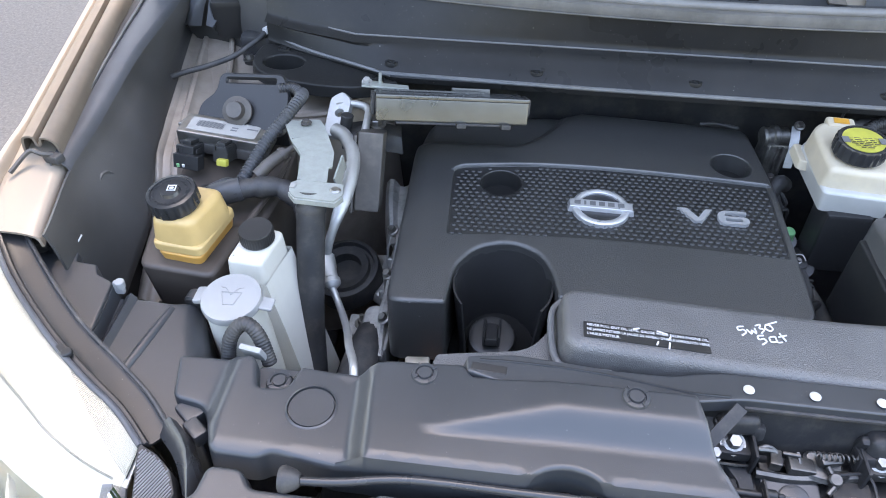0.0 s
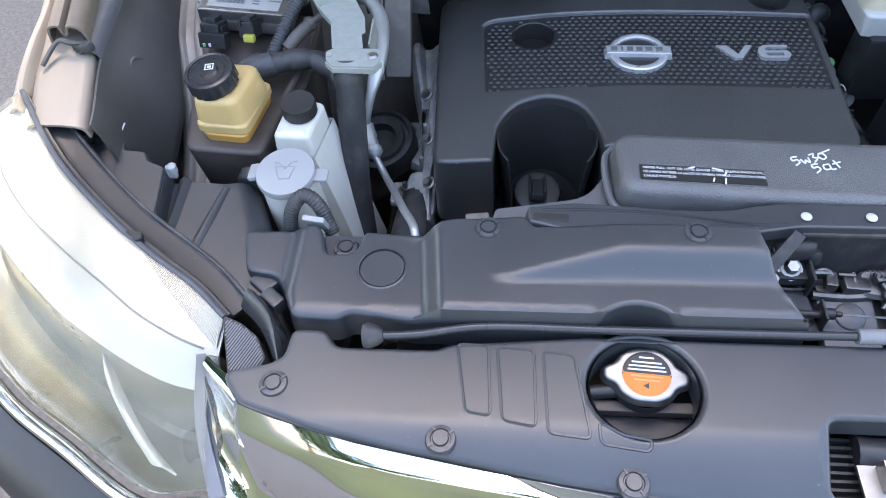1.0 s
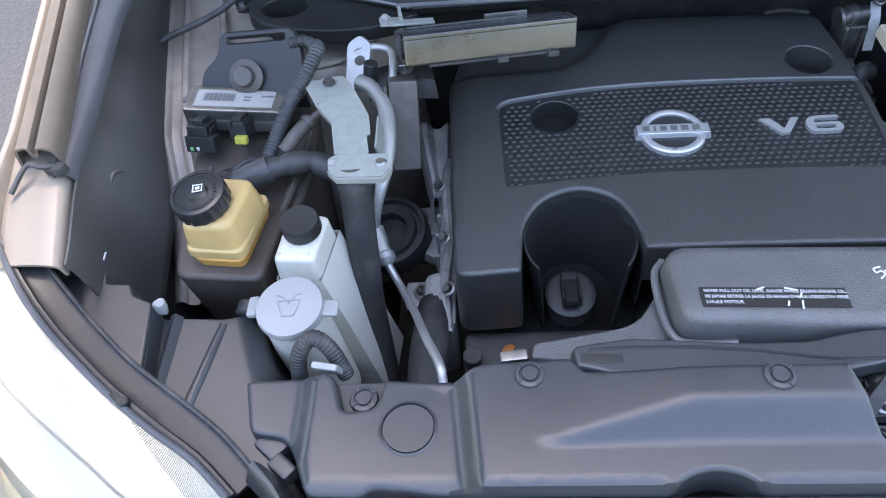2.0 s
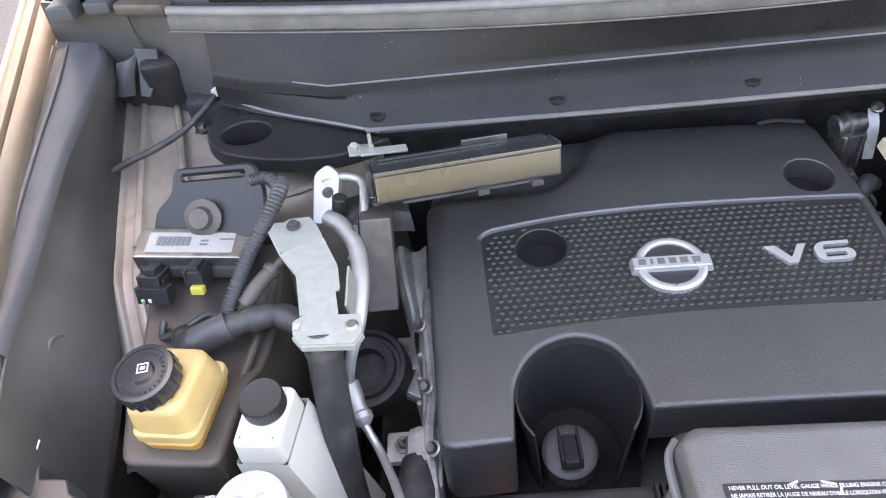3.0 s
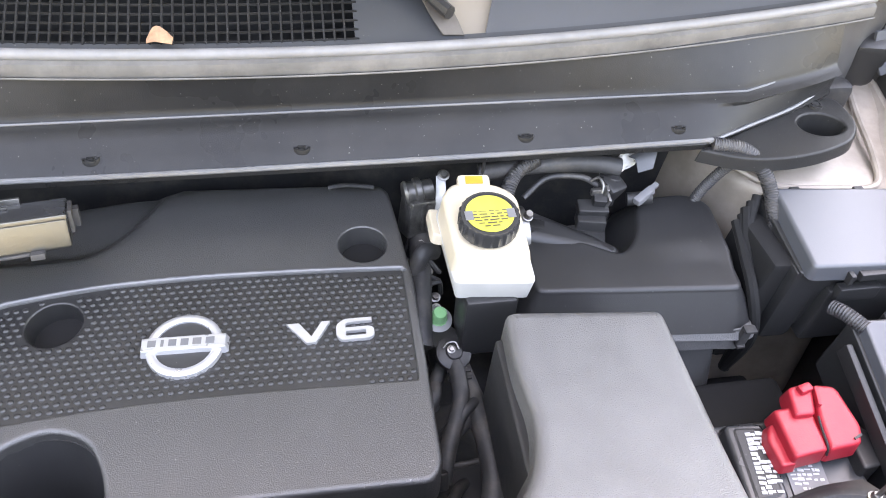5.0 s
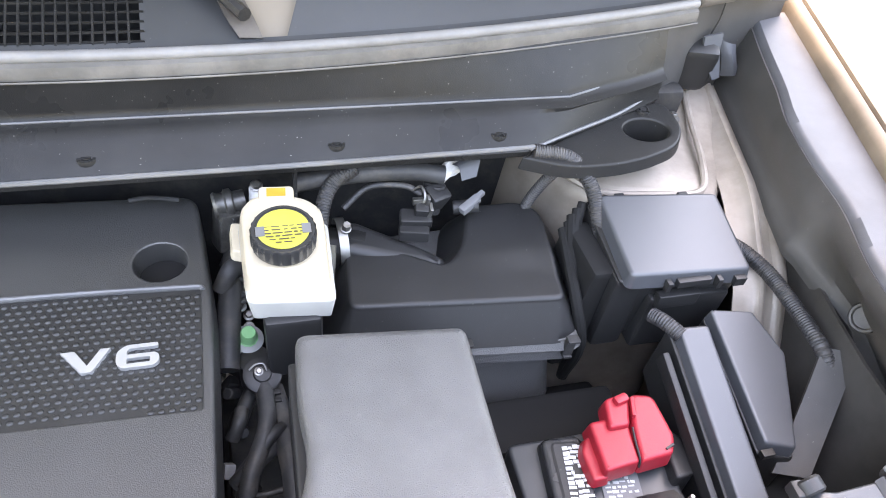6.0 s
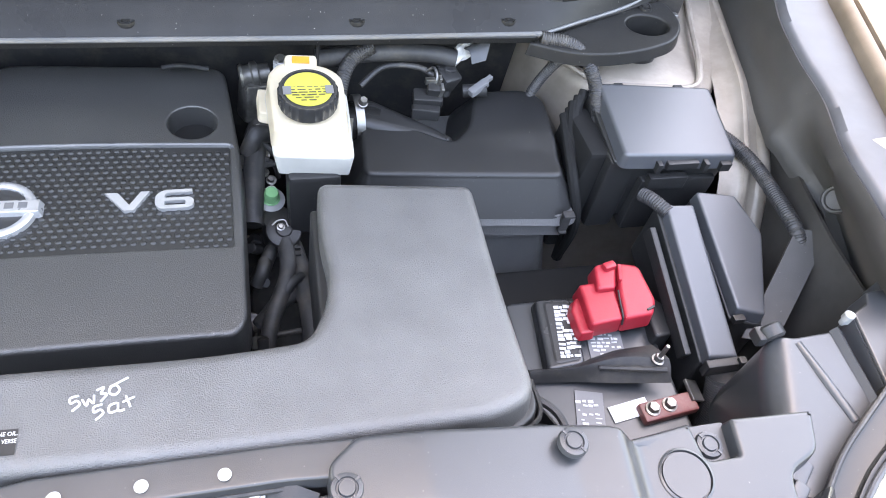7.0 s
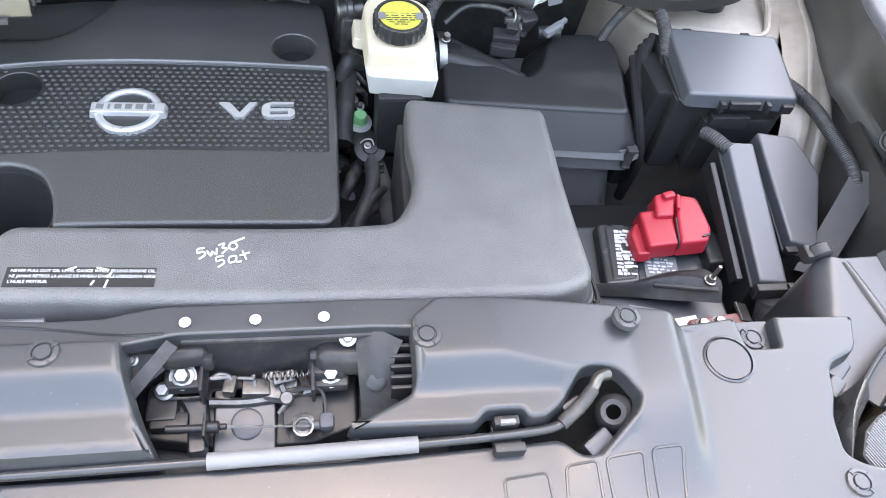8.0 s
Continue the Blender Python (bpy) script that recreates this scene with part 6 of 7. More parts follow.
for pts, r in (([(0.119, 0.745, 0.89), (0.118, 0.70, 0.885), (0.10, 0.66, 0.87), (0.09, 0.63, 0.85)], 0.009), ([(0.125, 0.75, 0.87), (0.14, 0.66, 0.87), (0.135, 0.60, 0.86), (0.11, 0.56, 0.83), (0.09, 0.54, 0.80)], 0.013)):
    h = thing("coolant_hose", pts[-1], "black coolant hose between engine cover and air duct", "hose")
    part("tube", tube(pts, r, 14, 6), RUBBER, h)

# ---- battery corner ----
battery = thing("battery", (0.435, 0.55, 0.68), "dark grey car battery with worn printed labels", "battery")
part("case", moulded(rounded([(0.352, 0.45), (0.515, 0.45), (0.515, 0.648), (0.352, 0.648)], 0.008), 0.868, 0.004, 0.18, flare=0.002), PANEL, battery)
part("tray", merge(box((0.43, 0.60, 0.66), (0.24, 0.40, 0.10), 0.01), box((0.41, 0.70, 0.74), (0.22, 0.07, 0.14), 0.01)), DASH, battery, "near-black filler block below the battery")
part("vent_cover", moulded(rounded([(0.374, 0.553), (0.418, 0.556), (0.427, 0.640), (0.384, 0.643)], 0.008), 0.880, 0.004, 0.012), GLOSS, battery)
part("label", moulded(rounded([(0.386, 0.562), (0.411, 0.564), (0.420, 0.632), (0.394, 0.635)], 0.004), 0.8812, 0.0002, 0.0008), BLACK, battery, "dark label with worn white print")
part("label", box((0.452, 0.578, 0.8692), (0.04, 0.042, 0.0006), 0, (0, 0, -8)), GREYCAP, battery, "dark label with worn white print")
part("label", box((0.408, 0.505, 0.8692), (0.030, 0.05, 0.0006), 0, (0, 0, -14)), GREYCAP, battery, "dark label with worn white print")

rnd = random.Random(11)
for i in range(13):
    x = 0.3915 + 0.0011 * i * 0.8
    while x < 0.410 + 0.0009 * i:
        w = rnd.uniform(0.0025, 0.009)
        if rnd.random() < 0.97:
            part("print_line", box((x + w / 2, 0.5665 + 0.0051 * i + rnd.uniform(-0.0006, 0.0006), 0.8816), (w, rnd.uniform(0.0026, 0.0044), 0.0005), 0, (0, 0, -7 + rnd.uniform(-5, 5))), PAPER, battery)
        x += w + rnd.uniform(0.0, 0.002)
for x0, y0, n, wide, turn in ((0.436, 0.561, 8, 0.034, -8), (0.396, 0.485, 8, 0.024, -14)):
    for i in range(n):
        x = x0
        while x < x0 + wide - 0.004:
            w = rnd.uniform(0.002, 0.007)
            if rnd.random() < 0.9:
                part("print_line", box((x + w / 2, y0 + 0.0050 * i - 0.14 * (x - x0) + rnd.uniform(-0.0007, 0.0007), 0.8697), (w, rnd.uniform(0.001, 0.0036), 0.0005), 0, (0, 0, turn + rnd.uniform(-8, 8))), PAPER, battery)
            x += w + rnd.uniform(0.0005, 0.003)
part("white_sticker", box((0.452, 0.503, 0.8694), (0.045, 0.018, 0.0008), 0, (0, 0, 8)), PRINT, battery, "blank white sticker")
part("post_guard", moulded(rounded([(0.505, 0.575), (0.528, 0.578), (0.535, 0.612), (0.512, 0.64)], 0.006), 0.885, 0.003, 0.05), BLACK, battery)
holder = thing("battery_clamp", (0.43, 0.55, 0.88), "black steel battery hold-down with a threaded stud", "battery clamp")
part("bar", loft([[(0.352, 0.545, 0.872), (0.352, 0.553, 0.885), (0.352, 0.561, 0.872)], [(0.40, 0.540, 0.874), (0.40, 0.549, 0.888), (0.40, 0.558, 0.876)], [(0.44, 0.53, 0.88), (0.45, 0.55, 0.898), (0.45, 0.565, 0.885)], [(0.50, 0.52, 0.885), (0.50, 0.54, 0.900), (0.495, 0.565, 0.888)]], 0.003, 3), DARKM, holder)
part("rib", tube([(0.425, 0.545, 0.89), (0.46, 0.535, 0.897), (0.492, 0.528, 0.90)], 0.003, 8, 5), DARKM, holder)
part("stud", merge(hexbolt((0.487, 0.541, 0.899), (0.1, 0.05, 1), 0.005, 0.007, 0.006, 0.02)), BOLT, holder)
boot = thing("terminal_boot", (0.46, 0.64, 0.88), "glossy red rubber battery terminal boot", "terminal cover")
part("front_half", merge(moulded(rounded([(0.430, 0.641, 0.004), (0.448, 0.642, 0.002), (0.471, 0.640), (0.4655, 0.592, 0.003), (0.428, 0.588, 0.004)], 0.004), 0.904, 0.0035, 0.022, step=0.008),
                         moulded(rounded([(0.416, 0.616, 0.004), (0.424, 0.630, 0.004), (0.434, 0.632), (0.434, 0.586), (0.417, 0.585, 0.004)], 0.003), 0.893, 0.003, 0.012, step=0.008),
                         moulded(rounded([(0.446, 0.628), (0.4685, 0.628), (0.481, 0.663, 0.006), (0.452, 0.660, 0.006)], 0.004), lambda x, y: 0.911 + 0.06 * (y - 0.64), 0.0035, 0.02, step=0.008)), RED, boot)
part("rear_half", moulded(rounded([(0.484, 0.663, 0.006), (0.508, 0.658, 0.008), (0.512, 0.611, 0.006), (0.503, 0.594, 0.004), (0.4675, 0.591, 0.003), (0.473, 0.628)], 0.004), lambda x, y: 0.906 + 0.05 * (y - 0.62), 0.004, 0.022, step=0.006), RED, boot)
part("grip", merge(box((0.468, 0.655, 0.913), (0.016, 0.010, 0.010), 0.003, (0, 0, 14)), box((0.477, 0.645, 0.913), (0.004, 0.022, 0.006), 0.001, (0, 0, -16))), RED, boot)
part("joint", tube([(0.4705, 0.626, 0.908), (0.4685, 0.612, 0.9055), (0.4665, 0.595, 0.9035), (0.466, 0.590, 0.895)], 0.0011, 6, 4), INK, boot)
part("slot", box((0.501, 0.6005, 0.9055), (0.010, 0.0025, 0.003), 0, (0, 0, 20)), INK, boot)
neg = thing("fuse_terminal", (0.5, 0.5, 0.86), "maroon plastic terminal fuse block with two bolts", "fuse block")
part("block", box((0.492, 0.498, 0.872), (0.065, 0.022, 0.012), 0.003, (0, 0, 6)), MAROON, neg)
part("bolt", hexbolt((0.472, 0.497, 0.878), (0, 0, 1), 0.006, 0.008), BOLT, neg)
part("bolt", hexbolt((0.492, 0.499, 0.878), (0, 0, 1), 0.006, 0.008), BOLT, neg)
part("tab", box((0.527, 0.512, 0.876), (0.018, 0.025, 0.004), 0.001, (0, 25, 0)), STEEL, neg)
snork = thing("battery_shield", (0.325, 0.47, 0.9), "black battery shield curving round the duct", "shield")
part("wall", tube([(0.30, 0.52, 0.93), (0.33, 0.50, 0.935), (0.348, 0.478, 0.935), (0.352, 0.44, 0.93)], 0.004, 8, 6), BLACK, snork)
part("cup", lathe([(0.028, -0.03), (0.028, 0.0), (0.024, 0.002), (0.018, -0.002), (0.012, 0.001), (0, 0.001)], (0.325, 0.452, 0.925), (0, 0, 1), 28), BLACK, snork)
part("skirt", loft([[(0.30, 0.52, 0.93), (0.30, 0.52, 0.85)], [(0.332, 0.50, 0.93), (0.332, 0.50, 0.85)], [(0.352, 0.46, 0.93), (0.352, 0.46, 0.85)]], 0.002), BLACK, snork)

fuse = thing("fuse_box", (0.575, 0.81, 0.85), "black fuse box with a smooth grey-sheened lid", "fuse box")
ftop = lambda x, y: 0.984 + 0.12 * (y - 0.76) - 0.03 * (x - 0.57)
part("lid", moulded(rounded([(0.500, 0.755), (0.645, 0.750), (0.652, 0.858), (0.502, 0.866)], 0.007), ftop, 0.004, 0.018, flare=0.003), LIDP, fuse)
part("base", moulded(rounded([(0.494, 0.760), (0.642, 0.756), (0.650, 0.862), (0.492, 0.872)], 0.006), lambda x, y: ftop(x, y) - 0.016, 0.002, 0.10, flare=-0.006), BLACK, fuse)
part("latch", merge(box((0.575, 0.749, 0.972), (0.040, 0.008, 0.010), 0.001), box((0.545, 0.749, 0.97), (0.006, 0.010, 0.014), 0.001), box((0.605, 0.747, 0.97), (0.006, 0.010, 0.014), 0.001), box((0.632, 0.747, 0.968), (0.014, 0.008, 0.012), 0.001)), BLACK, fuse)
part("rear_hook", merge(box((0.53, 0.866, 0.992), (0.012, 0.006, 0.006), 0.001), box((0.61, 0.862, 0.99), (0.012, 0.006, 0.006), 0.001)), BLACK, fuse)
part("lower_trunk", merge(box((0.585, 0.77, 0.90), (0.10, 0.04, 0.09), 0.005), box((0.51, 0.79, 0.91), (0.04, 0.06, 0.12), 0.008), box((0.565, 0.75, 0.945), (0.05, 0.012, 0.02), 0.002)), BLACK, fuse)
part("side_wall", box((0.476, 0.815, 0.885), (0.036, 0.085, 0.17), 0.008, (0, 6, 4)), DASH, fuse)
for i in range(5):
    part("side_loom", tube([(0.488 - 0.006 * i, 0.868 - 0.004 * i, 0.985 - 0.006 * i), (0.476 - 0.004 * i, 0.845 - 0.008 * i, 0.965 - 0.004 * i), (0.470 - 0.003 * i, 0.81 - 0.010 * i, 0.93), (0.472, 0.785 - 0.008 * i, 0.87), (0.478, 0.77, 0.78)], 0.0055 + 0.001 * (i % 3), 9, 6), DASH, fuse, "taped black wiring")

relay = thing("relay_box", (0.56, 0.62, 0.82), "long narrow black relay box with a smooth lid", "relay box", "relay boxes")
rt = lambda x, y: 0.904 + 0.285 * (y - 0.533)
part("lid", moulded(rounded([(0.543, 0.534), (0.577, 0.531), (0.579, 0.704), (0.544, 0.706)], 0.003), rt, 0.003, 0.014), LIDP, relay)
part("base", moulded(rounded([(0.538, 0.535), (0.582, 0.532), (0.584, 0.712), (0.538, 0.714)], 0.003), lambda x, y: rt(x, y) - 0.013, 0.002, 0.08), BLACK, relay)
part("front_stop", merge(box((0.56, 0.526, 0.896), (0.048, 0.010, 0.02), 0.002), box((0.575, 0.524, 0.904), (0.006, 0.008, 0.012), 0.001)), BLACK, relay)
part("side_rail", box((0.528, 0.62, 0.905), (0.008, 0.15, 0.02), 0.002, (15.9, 0, 0)), BLACK, relay)
relay = thing("relay_box", (0.62, 0.65, 0.85), "broad black relay box with a clipped corner", "relay box", "relay boxes")
rt2 = lambda x, y: 0.912 + 0.27 * (y - 0.585)
part("lid", moulded(rounded([(0.593, 0.726), (0.642, 0.718), (0.661, 0.668), (0.630, 0.574), (0.598, 0.584)], 0.004), rt2, 0.003, 0.016), LIDP, relay)
part("base", moulded(rounded([(0.590, 0.726), (0.644, 0.72), (0.664, 0.668), (0.632, 0.57), (0.594, 0.58)], 0.004), lambda x, y: rt2(x, y) - 0.015, 0.002, 0.07), BLACK, relay)
part("hook", box((0.600, 0.577, 0.902), (0.014, 0.008, 0.008), 0.001), BLACK, relay)
shield = thing("relay_bracket", (0.66, 0.6, 0.9), "tilted matt black plastic bracket plate", "bracket")
part("plate", loft([[(0.612, 0.566, 0.878), (0.644, 0.551, 0.884)], [(0.652, 0.612, 0.918), (0.684, 0.598, 0.924)], [(0.688, 0.656, 0.956), (0.720, 0.641, 0.960)]], 0.006, 3), APRON, shield)
part("back_plate", loft([[(0.645, 0.553, 0.882), (0.66, 0.56, 0.84)], [(0.682, 0.599, 0.922), (0.70, 0.605, 0.87)], [(0.714, 0.64, 0.957), (0.725, 0.645, 0.90)]], 0.003, 2), BLACK, shield)

# ---- reservoirs and pipes beside the engine ----
ps = thing("power_steering_reservoir", (-0.588, 0.59, 0.97), "aged yellow power steering reservoir with a black cap", "fluid reservoir")
part("tank", moulded(rounded([(-0.616, 0.566, 0.012), (-0.566, 0.560, 0.012), (-0.553, 0.622, 0.014), (-0.606, 0.630, 0.012)], 0.01), lambda x, y: 1.049 + 0.05 * (x + 0.59), 0.008, 0.032, flare=0.004), YELLOW, ps)
part("waist", moulded(rounded([(-0.618, 0.560), (-0.561, 0.554), (-0.549, 0.628), (-0.610, 0.634)], 0.01), 1.021, 0.003, 0.010, flare=0.0), YELLOW, ps)
part("lower_tank", moulded(rounded([(-0.614, 0.559), (-0.563, 0.553), (-0.551, 0.627), (-0.606, 0.631)], 0.01), 1.010, 0.003, 0.03, flare=-0.006), AMBER, ps, "amber lower half full of fluid")
part("cap", lathe([(0.0245, 0), (0.0265, 0.002), (0.0265, 0.015), (0.025, 0.018), (0.0215, 0.0185), (0.021, 0.017), (0.0105, 0.0175), (0.009, 0.0205), (0, 0.021)], (-0.594, 0.590, 1.050), (-0.06, -0.12, 1), 96, 0.0014, 18), GLOSS, ps, "black ribbed screw cap")
for i in range(26):
    a = 2 * math.pi * i / 26
    part("cap_mark", box((-0.5955 + 0.0175 * math.cos(a), 0.5875 + 0.0175 * math.sin(a), 1.0678 + 0.12 * 0.0195 * math.sin(a) + 0.06 * 0.0195 * math.cos(a)), (0.0022, 0.0015, 0.0003), 0, (0, 0, math.degrees(a))), GLOSS, ps)
part("cap_symbol", merge(*[box((-0.5935 + dx, 0.5895 + dy, 1.0715), (w, h, 0.0005), 0, (0, 0, 10)) for dx, dy, w, h in ((0, 0.004, 0.008, 0.001), (0, -0.004, 0.008, 0.001), (-0.004, 0, 0.001, 0.008), (0.004, 0, 0.001, 0.008), (0, 0, 0.004, 0.003))]), PRINT, ps)

tray = thing("fluid_bracket_box", (-0.60, 0.66, 0.8), "dusty brown-black plastic box below the reservoir", "bracket")
part("box", moulded(rounded([(-0.632, 0.548), (-0.548, 0.54), (-0.525, 0.70), (-0.53, 0.80), (-0.672, 0.81), (-0.655, 0.66)], 0.012), lambda x, y: 0.998 - 0.02 * min(1, max(0, (y - 0.62) / 0.03)) + 0.06 * max(0, y - 0.65), 0.005, 0.2, flare=-0.02), BROWN, tray)
part("ridge", tube([(-0.55, 0.62, 0.985), (-0.535, 0.70, 0.99), (-0.53, 0.76, 0.994)], 0.004, 8, 5), BROWN, tray)

module = thing("control_module", (-0.6, 0.76, 1.0), "aluminium control module with a paper label", "control module")
part("case", box((-0.610, 0.771, 1.014), (0.116, 0.040, 0.022), 0.003, (2, 4, -3)), STEEL, module)
part("front_step", box((-0.612, 0.757, 1.003), (0.108, 0.020, 0.014), 0.003, (-14, 4, -3)), BAYDARK, module)
part("ear", box((-0.664, 0.778, 1.024), (0.014, 0.020, 0.005), 0.002, (-14, 4, -3)), STEEL, module)
part("label", box((-0.612, 0.770, 1.0255), (0.088, 0.026, 0.0006), 0, (2, 4, -3)), LABELW, module, "worn paper label with a bar code")
lab = pose(-0.610, 0.770, 1.0258, 2, 4, -3)
for i in range(22):
    part("code_bar", move(box((-0.036 + 0.0016 * i, 0.001, 0.0003), (0.0004 + 0.0003 * (i % 3), 0.012, 0.0003), 0), lab), GREYCAP, module)
for dx, dy, w in ((0.012, 0.002, 0.008), (0.012, -0.003, 0.008), (0.034, 0.004, 0.014)):
    part("print_line", move(box((dx, dy, 0.0003), (w, 0.002, 0.0003), 0), lab), GREYCAP, module)
part("mount_stud", merge(lathe([(0.019, 0), (0.019, 0.003), (0.012, 0.006), (0.010, 0.014), (0, 0.014)], (-0.600, 0.793, 1.036), (0, -0.75, 0.65), 28)), DAMPER, module, "round rubber-backed mount")
conn = part("plug", merge(box((-0.647, 0.741, 1.008), (0.024, 0.030, 0.020), 0.002, (-20, 0, -8)), box((-0.645, 0.725, 1.004), (0.034, 0.014, 0.018), 0.001, (-20, 0, -8)), box((-0.646, 0.744, 1.020), (0.012, 0.018, 0.006), 0.001, (-20, 0, -8)), *[box((-0.657 + 0.006 * i, 0.7335, 1.014), (0.002, 0.012, 0.006), 0.0005, (-20, 0, -8)) for i in range(5)]), BLACK, module, "black multi-pin plug")
for i, m in enumerate((GREEN, PRINT, BLACK, PRINT)):
    part("pin", box((-0.656 + 0.007 * i, 0.7175, 1.002), (0.003, 0.002, 0.004), 0), m, conn)
part("plug", merge(box((-0.602, 0.742, 1.010), (0.020, 0.032, 0.020), 0.002, (-20, 0, -6)), box((-0.6015, 0.744, 1.0215), (0.011, 0.024, 0.006), 0.001, (-20, 0, -6)), box((-0.6085, 0.738, 1.020), (0.002, 0.022, 0.006), 0.0005, (-20, 0, -6)), box((-0.5945, 0.738, 1.020), (0.002, 0.022, 0.006), 0.0005, (-20, 0, -6))), BLACK, module, "black plug with a yellow lock")
part("lock", box((-0.600, 0.722, 1.008), (0.014, 0.008, 0.009), 0.002, (-20, 0, -6)), DECALY, module, "yellow plug lock")

plate = thing("harness_bracket", (-0.6, 0.84, 1.0), "black steel bracket plate with a long slot", "bracket")
part("plate", move(moulded(rounded([(-0.072, -0.050), (0.055, -0.050), (0.055, 0.0), (0.044, 0.027), (-0.044, 0.027), (-0.047, 0.002), (-0.066, -0.014)], 0.008), 0.0, 0.001, 0.004, [(rounded([(-0.036, 0.014), (0.036, 0.014), (0.036, 0.022), (-0.036, 0.022)], 0.004), 0.001, 0.004)], floor=False), pose(-0.590, 0.814, 1.049, 42, -6, -7)), BLACK, plate)
part("foot", loft([[(-0.66, 0.80, 1.01), (-0.66, 0.81, 0.95)], [(-0.54, 0.79, 1.03), (-0.54, 0.80, 0.95)]], 0.003), BLACK, plate)

ac = thing("pipe_bracket", (-0.47, 0.68, 1.03), "speckled galvanised bracket over the air conditioning pipe", "bracket")
def folded(outline, drop, r=0.003):
    """A thin sheet: an outline in plan at the bracket's height, bent down by drop(y)."""
    bm = slab(rounded(outline, r, 3), 1.0497, 1.0520)
    for v in bm.verts:
        v.co.z -= drop(v.co.y)
    return bm


part("cap_plate", folded([(-0.5225, 0.752), (-0.520, 0.764), (-0.510, 0.763), (-0.506, 0.768), (-0.486, 0.769), (-0.477, 0.755), (-0.4695, 0.738), (-0.5065, 0.7195)], lambda y: 0.10 * (y - 0.73), 0.002), BRACKET, ac)
part("plate", folded([(-0.5065, 0.719), (-0.4695, 0.7375), (-0.452, 0.699), (-0.4475, 0.671), (-0.4515, 0.6695), (-0.4465, 0.643), (-0.478, 0.644), (-0.487, 0.692)], lambda y: -0.0006), BRACKET, ac)
part("corner_fold", loft([[(-0.5225, 0.752, 1.0500), (-0.521, 0.752, 1.040)], [(-0.5065, 0.7195, 1.0525), (-0.505, 0.7195, 1.043)], [(-0.487, 0.692, 1.0520), (-0.4865, 0.692, 1.045)], [(-0.478, 0.645, 1.0520), (-0.4775, 0.645, 1.045)]], 0.002), BRACKET, ac)
part("end_plate", folded([(-0.4855, 0.639), (-0.478, 0.6445), (-0.449, 0.6435), (-0.4280, 0.643), (-0.4255, 0.624), (-0.432, 0.613), (-0.475, 0.615), (-0.4835, 0.625)], lambda y: 0.0, 0.002), BRACKET, ac)
part("edge_fold", loft([[(-0.4835, 0.625, 1.0500), (-0.4835, 0.625, 1.044)], [(-0.475, 0.6152, 1.0500), (-0.475, 0.6152, 1.044)], [(-0.432, 0.6132, 1.0500), (-0.432, 0.6132, 1.044)], [(-0.4258, 0.624, 1.0500), (-0.4258, 0.624, 1.044)]], 0.0015), BRACKET, ac)
part("side_flange", loft([[(-0.444, 0.70, 1.049), (-0.442, 0.70, 1.03)], [(-0.443, 0.655, 1.049), (-0.441, 0.655, 1.03)]], 0.002), BRACKET, ac)
part("screw", lathe([(0, 0.002), (0.004, 0.002), (0.006, 0)], (-0.4345, 0.631, 1.0525), segs=16), BOLT, ac)
part("slot", box((-0.481, 0.633, 1.0529), (0.006, 0.007, 0.0006), 0, (0, 0, -6)), CAST, ac)
part("top_bolt", hexbolt((-0.499, 0.754, 1.052), (0, 0.1, 1), 0.0048, 0.0065, 0.004), BAYDARK, ac)

pipe = thing("air_conditioning_pipe", (-0.46, 0.75, 0.98), "bare aluminium air conditioning pipes with a service loop", "pipe")
part("main_pipe", tube([(-0.478, 0.800, 1.015), (-0.462, 0.785, 1.016), (-0.446, 0.755, 1.01), (-0.442, 0.715, 1.0), (-0.447, 0.672, 0.985), (-0.456, 0.654, 0.958), (-0.461, 0.650, 0.935)], lambda t: 0.0088 - 0.0034 * max(0, min(1, (t - 0.62) / 0.12)), 16, 6), ALU, pipe)
part("service_loop", tube([(-0.486, 0.845, 1.020), (-0.470, 0.853, 1.022), (-0.446, 0.845, 1.022), (-0.441, 0.82, 1.018), (-0.444, 0.79, 1.005), (-0.455, 0.76, 0.99)], 0.005, 12, 6), ALU, pipe)
part("flange", move(moulded(rounded([(-0.013, -0.03), (0.013, -0.03), (0.014, 0.025), (0.0, 0.036), (-0.014, 0.025)], 0.006), 0, 0.001, 0.006, [(circle(0.002, 0.004, 0.006), 0.0005, 0.006)]), pose(-0.483, 0.832, 1.016, 30, 0, -4)), ALU, pipe)
part("valve", cyl((-0.468, 0.812, 1.01), (0.2, 0.1, 1), 0.008, 0.02), BLACK, pipe)
part("branch", merge(tube([(-0.497, 0.742, 1.036), (-0.510, 0.732, 1.032), (-0.522, 0.721, 1.028)], 0.0042, 12, 6), tube([(-0.519, 0.724, 1.029), (-0.533, 0.709, 1.024), (-0.547, 0.694, 1.014)], 0.0075, 14, 6), tube([(-0.521, 0.722, 1.0285), (-0.524, 0.719, 1.0275)], 0.009, 14, 1)), DAMPER, pipe, "tan sleeved branch pipe")
part("coupling", lathe([(0.006, -0.002), (0.0095, 0.0), (0.0095, 0.016), (0.0085, 0.018), (0.0085, 0.030), (0.0105, 0.032), (0.0105, 0.038), (0.007, 0.042), (0.004, 0.044)], (-0.461, 0.651, 0.934), (0.36, -0.90, -0.30), 20), ALU, pipe)
part("thin_pipe", tube([(-0.447, 0.615, 0.921), (-0.432, 0.590, 0.912), (-0.414, 0.548, 0.928), (-0.395, 0.49, 0.97), (-0.380, 0.45, 0.995), (-0.376, 0.432, 0.99)], 0.0042, 12, 6), ALU, pipe, "thin bare pipe towards the front")
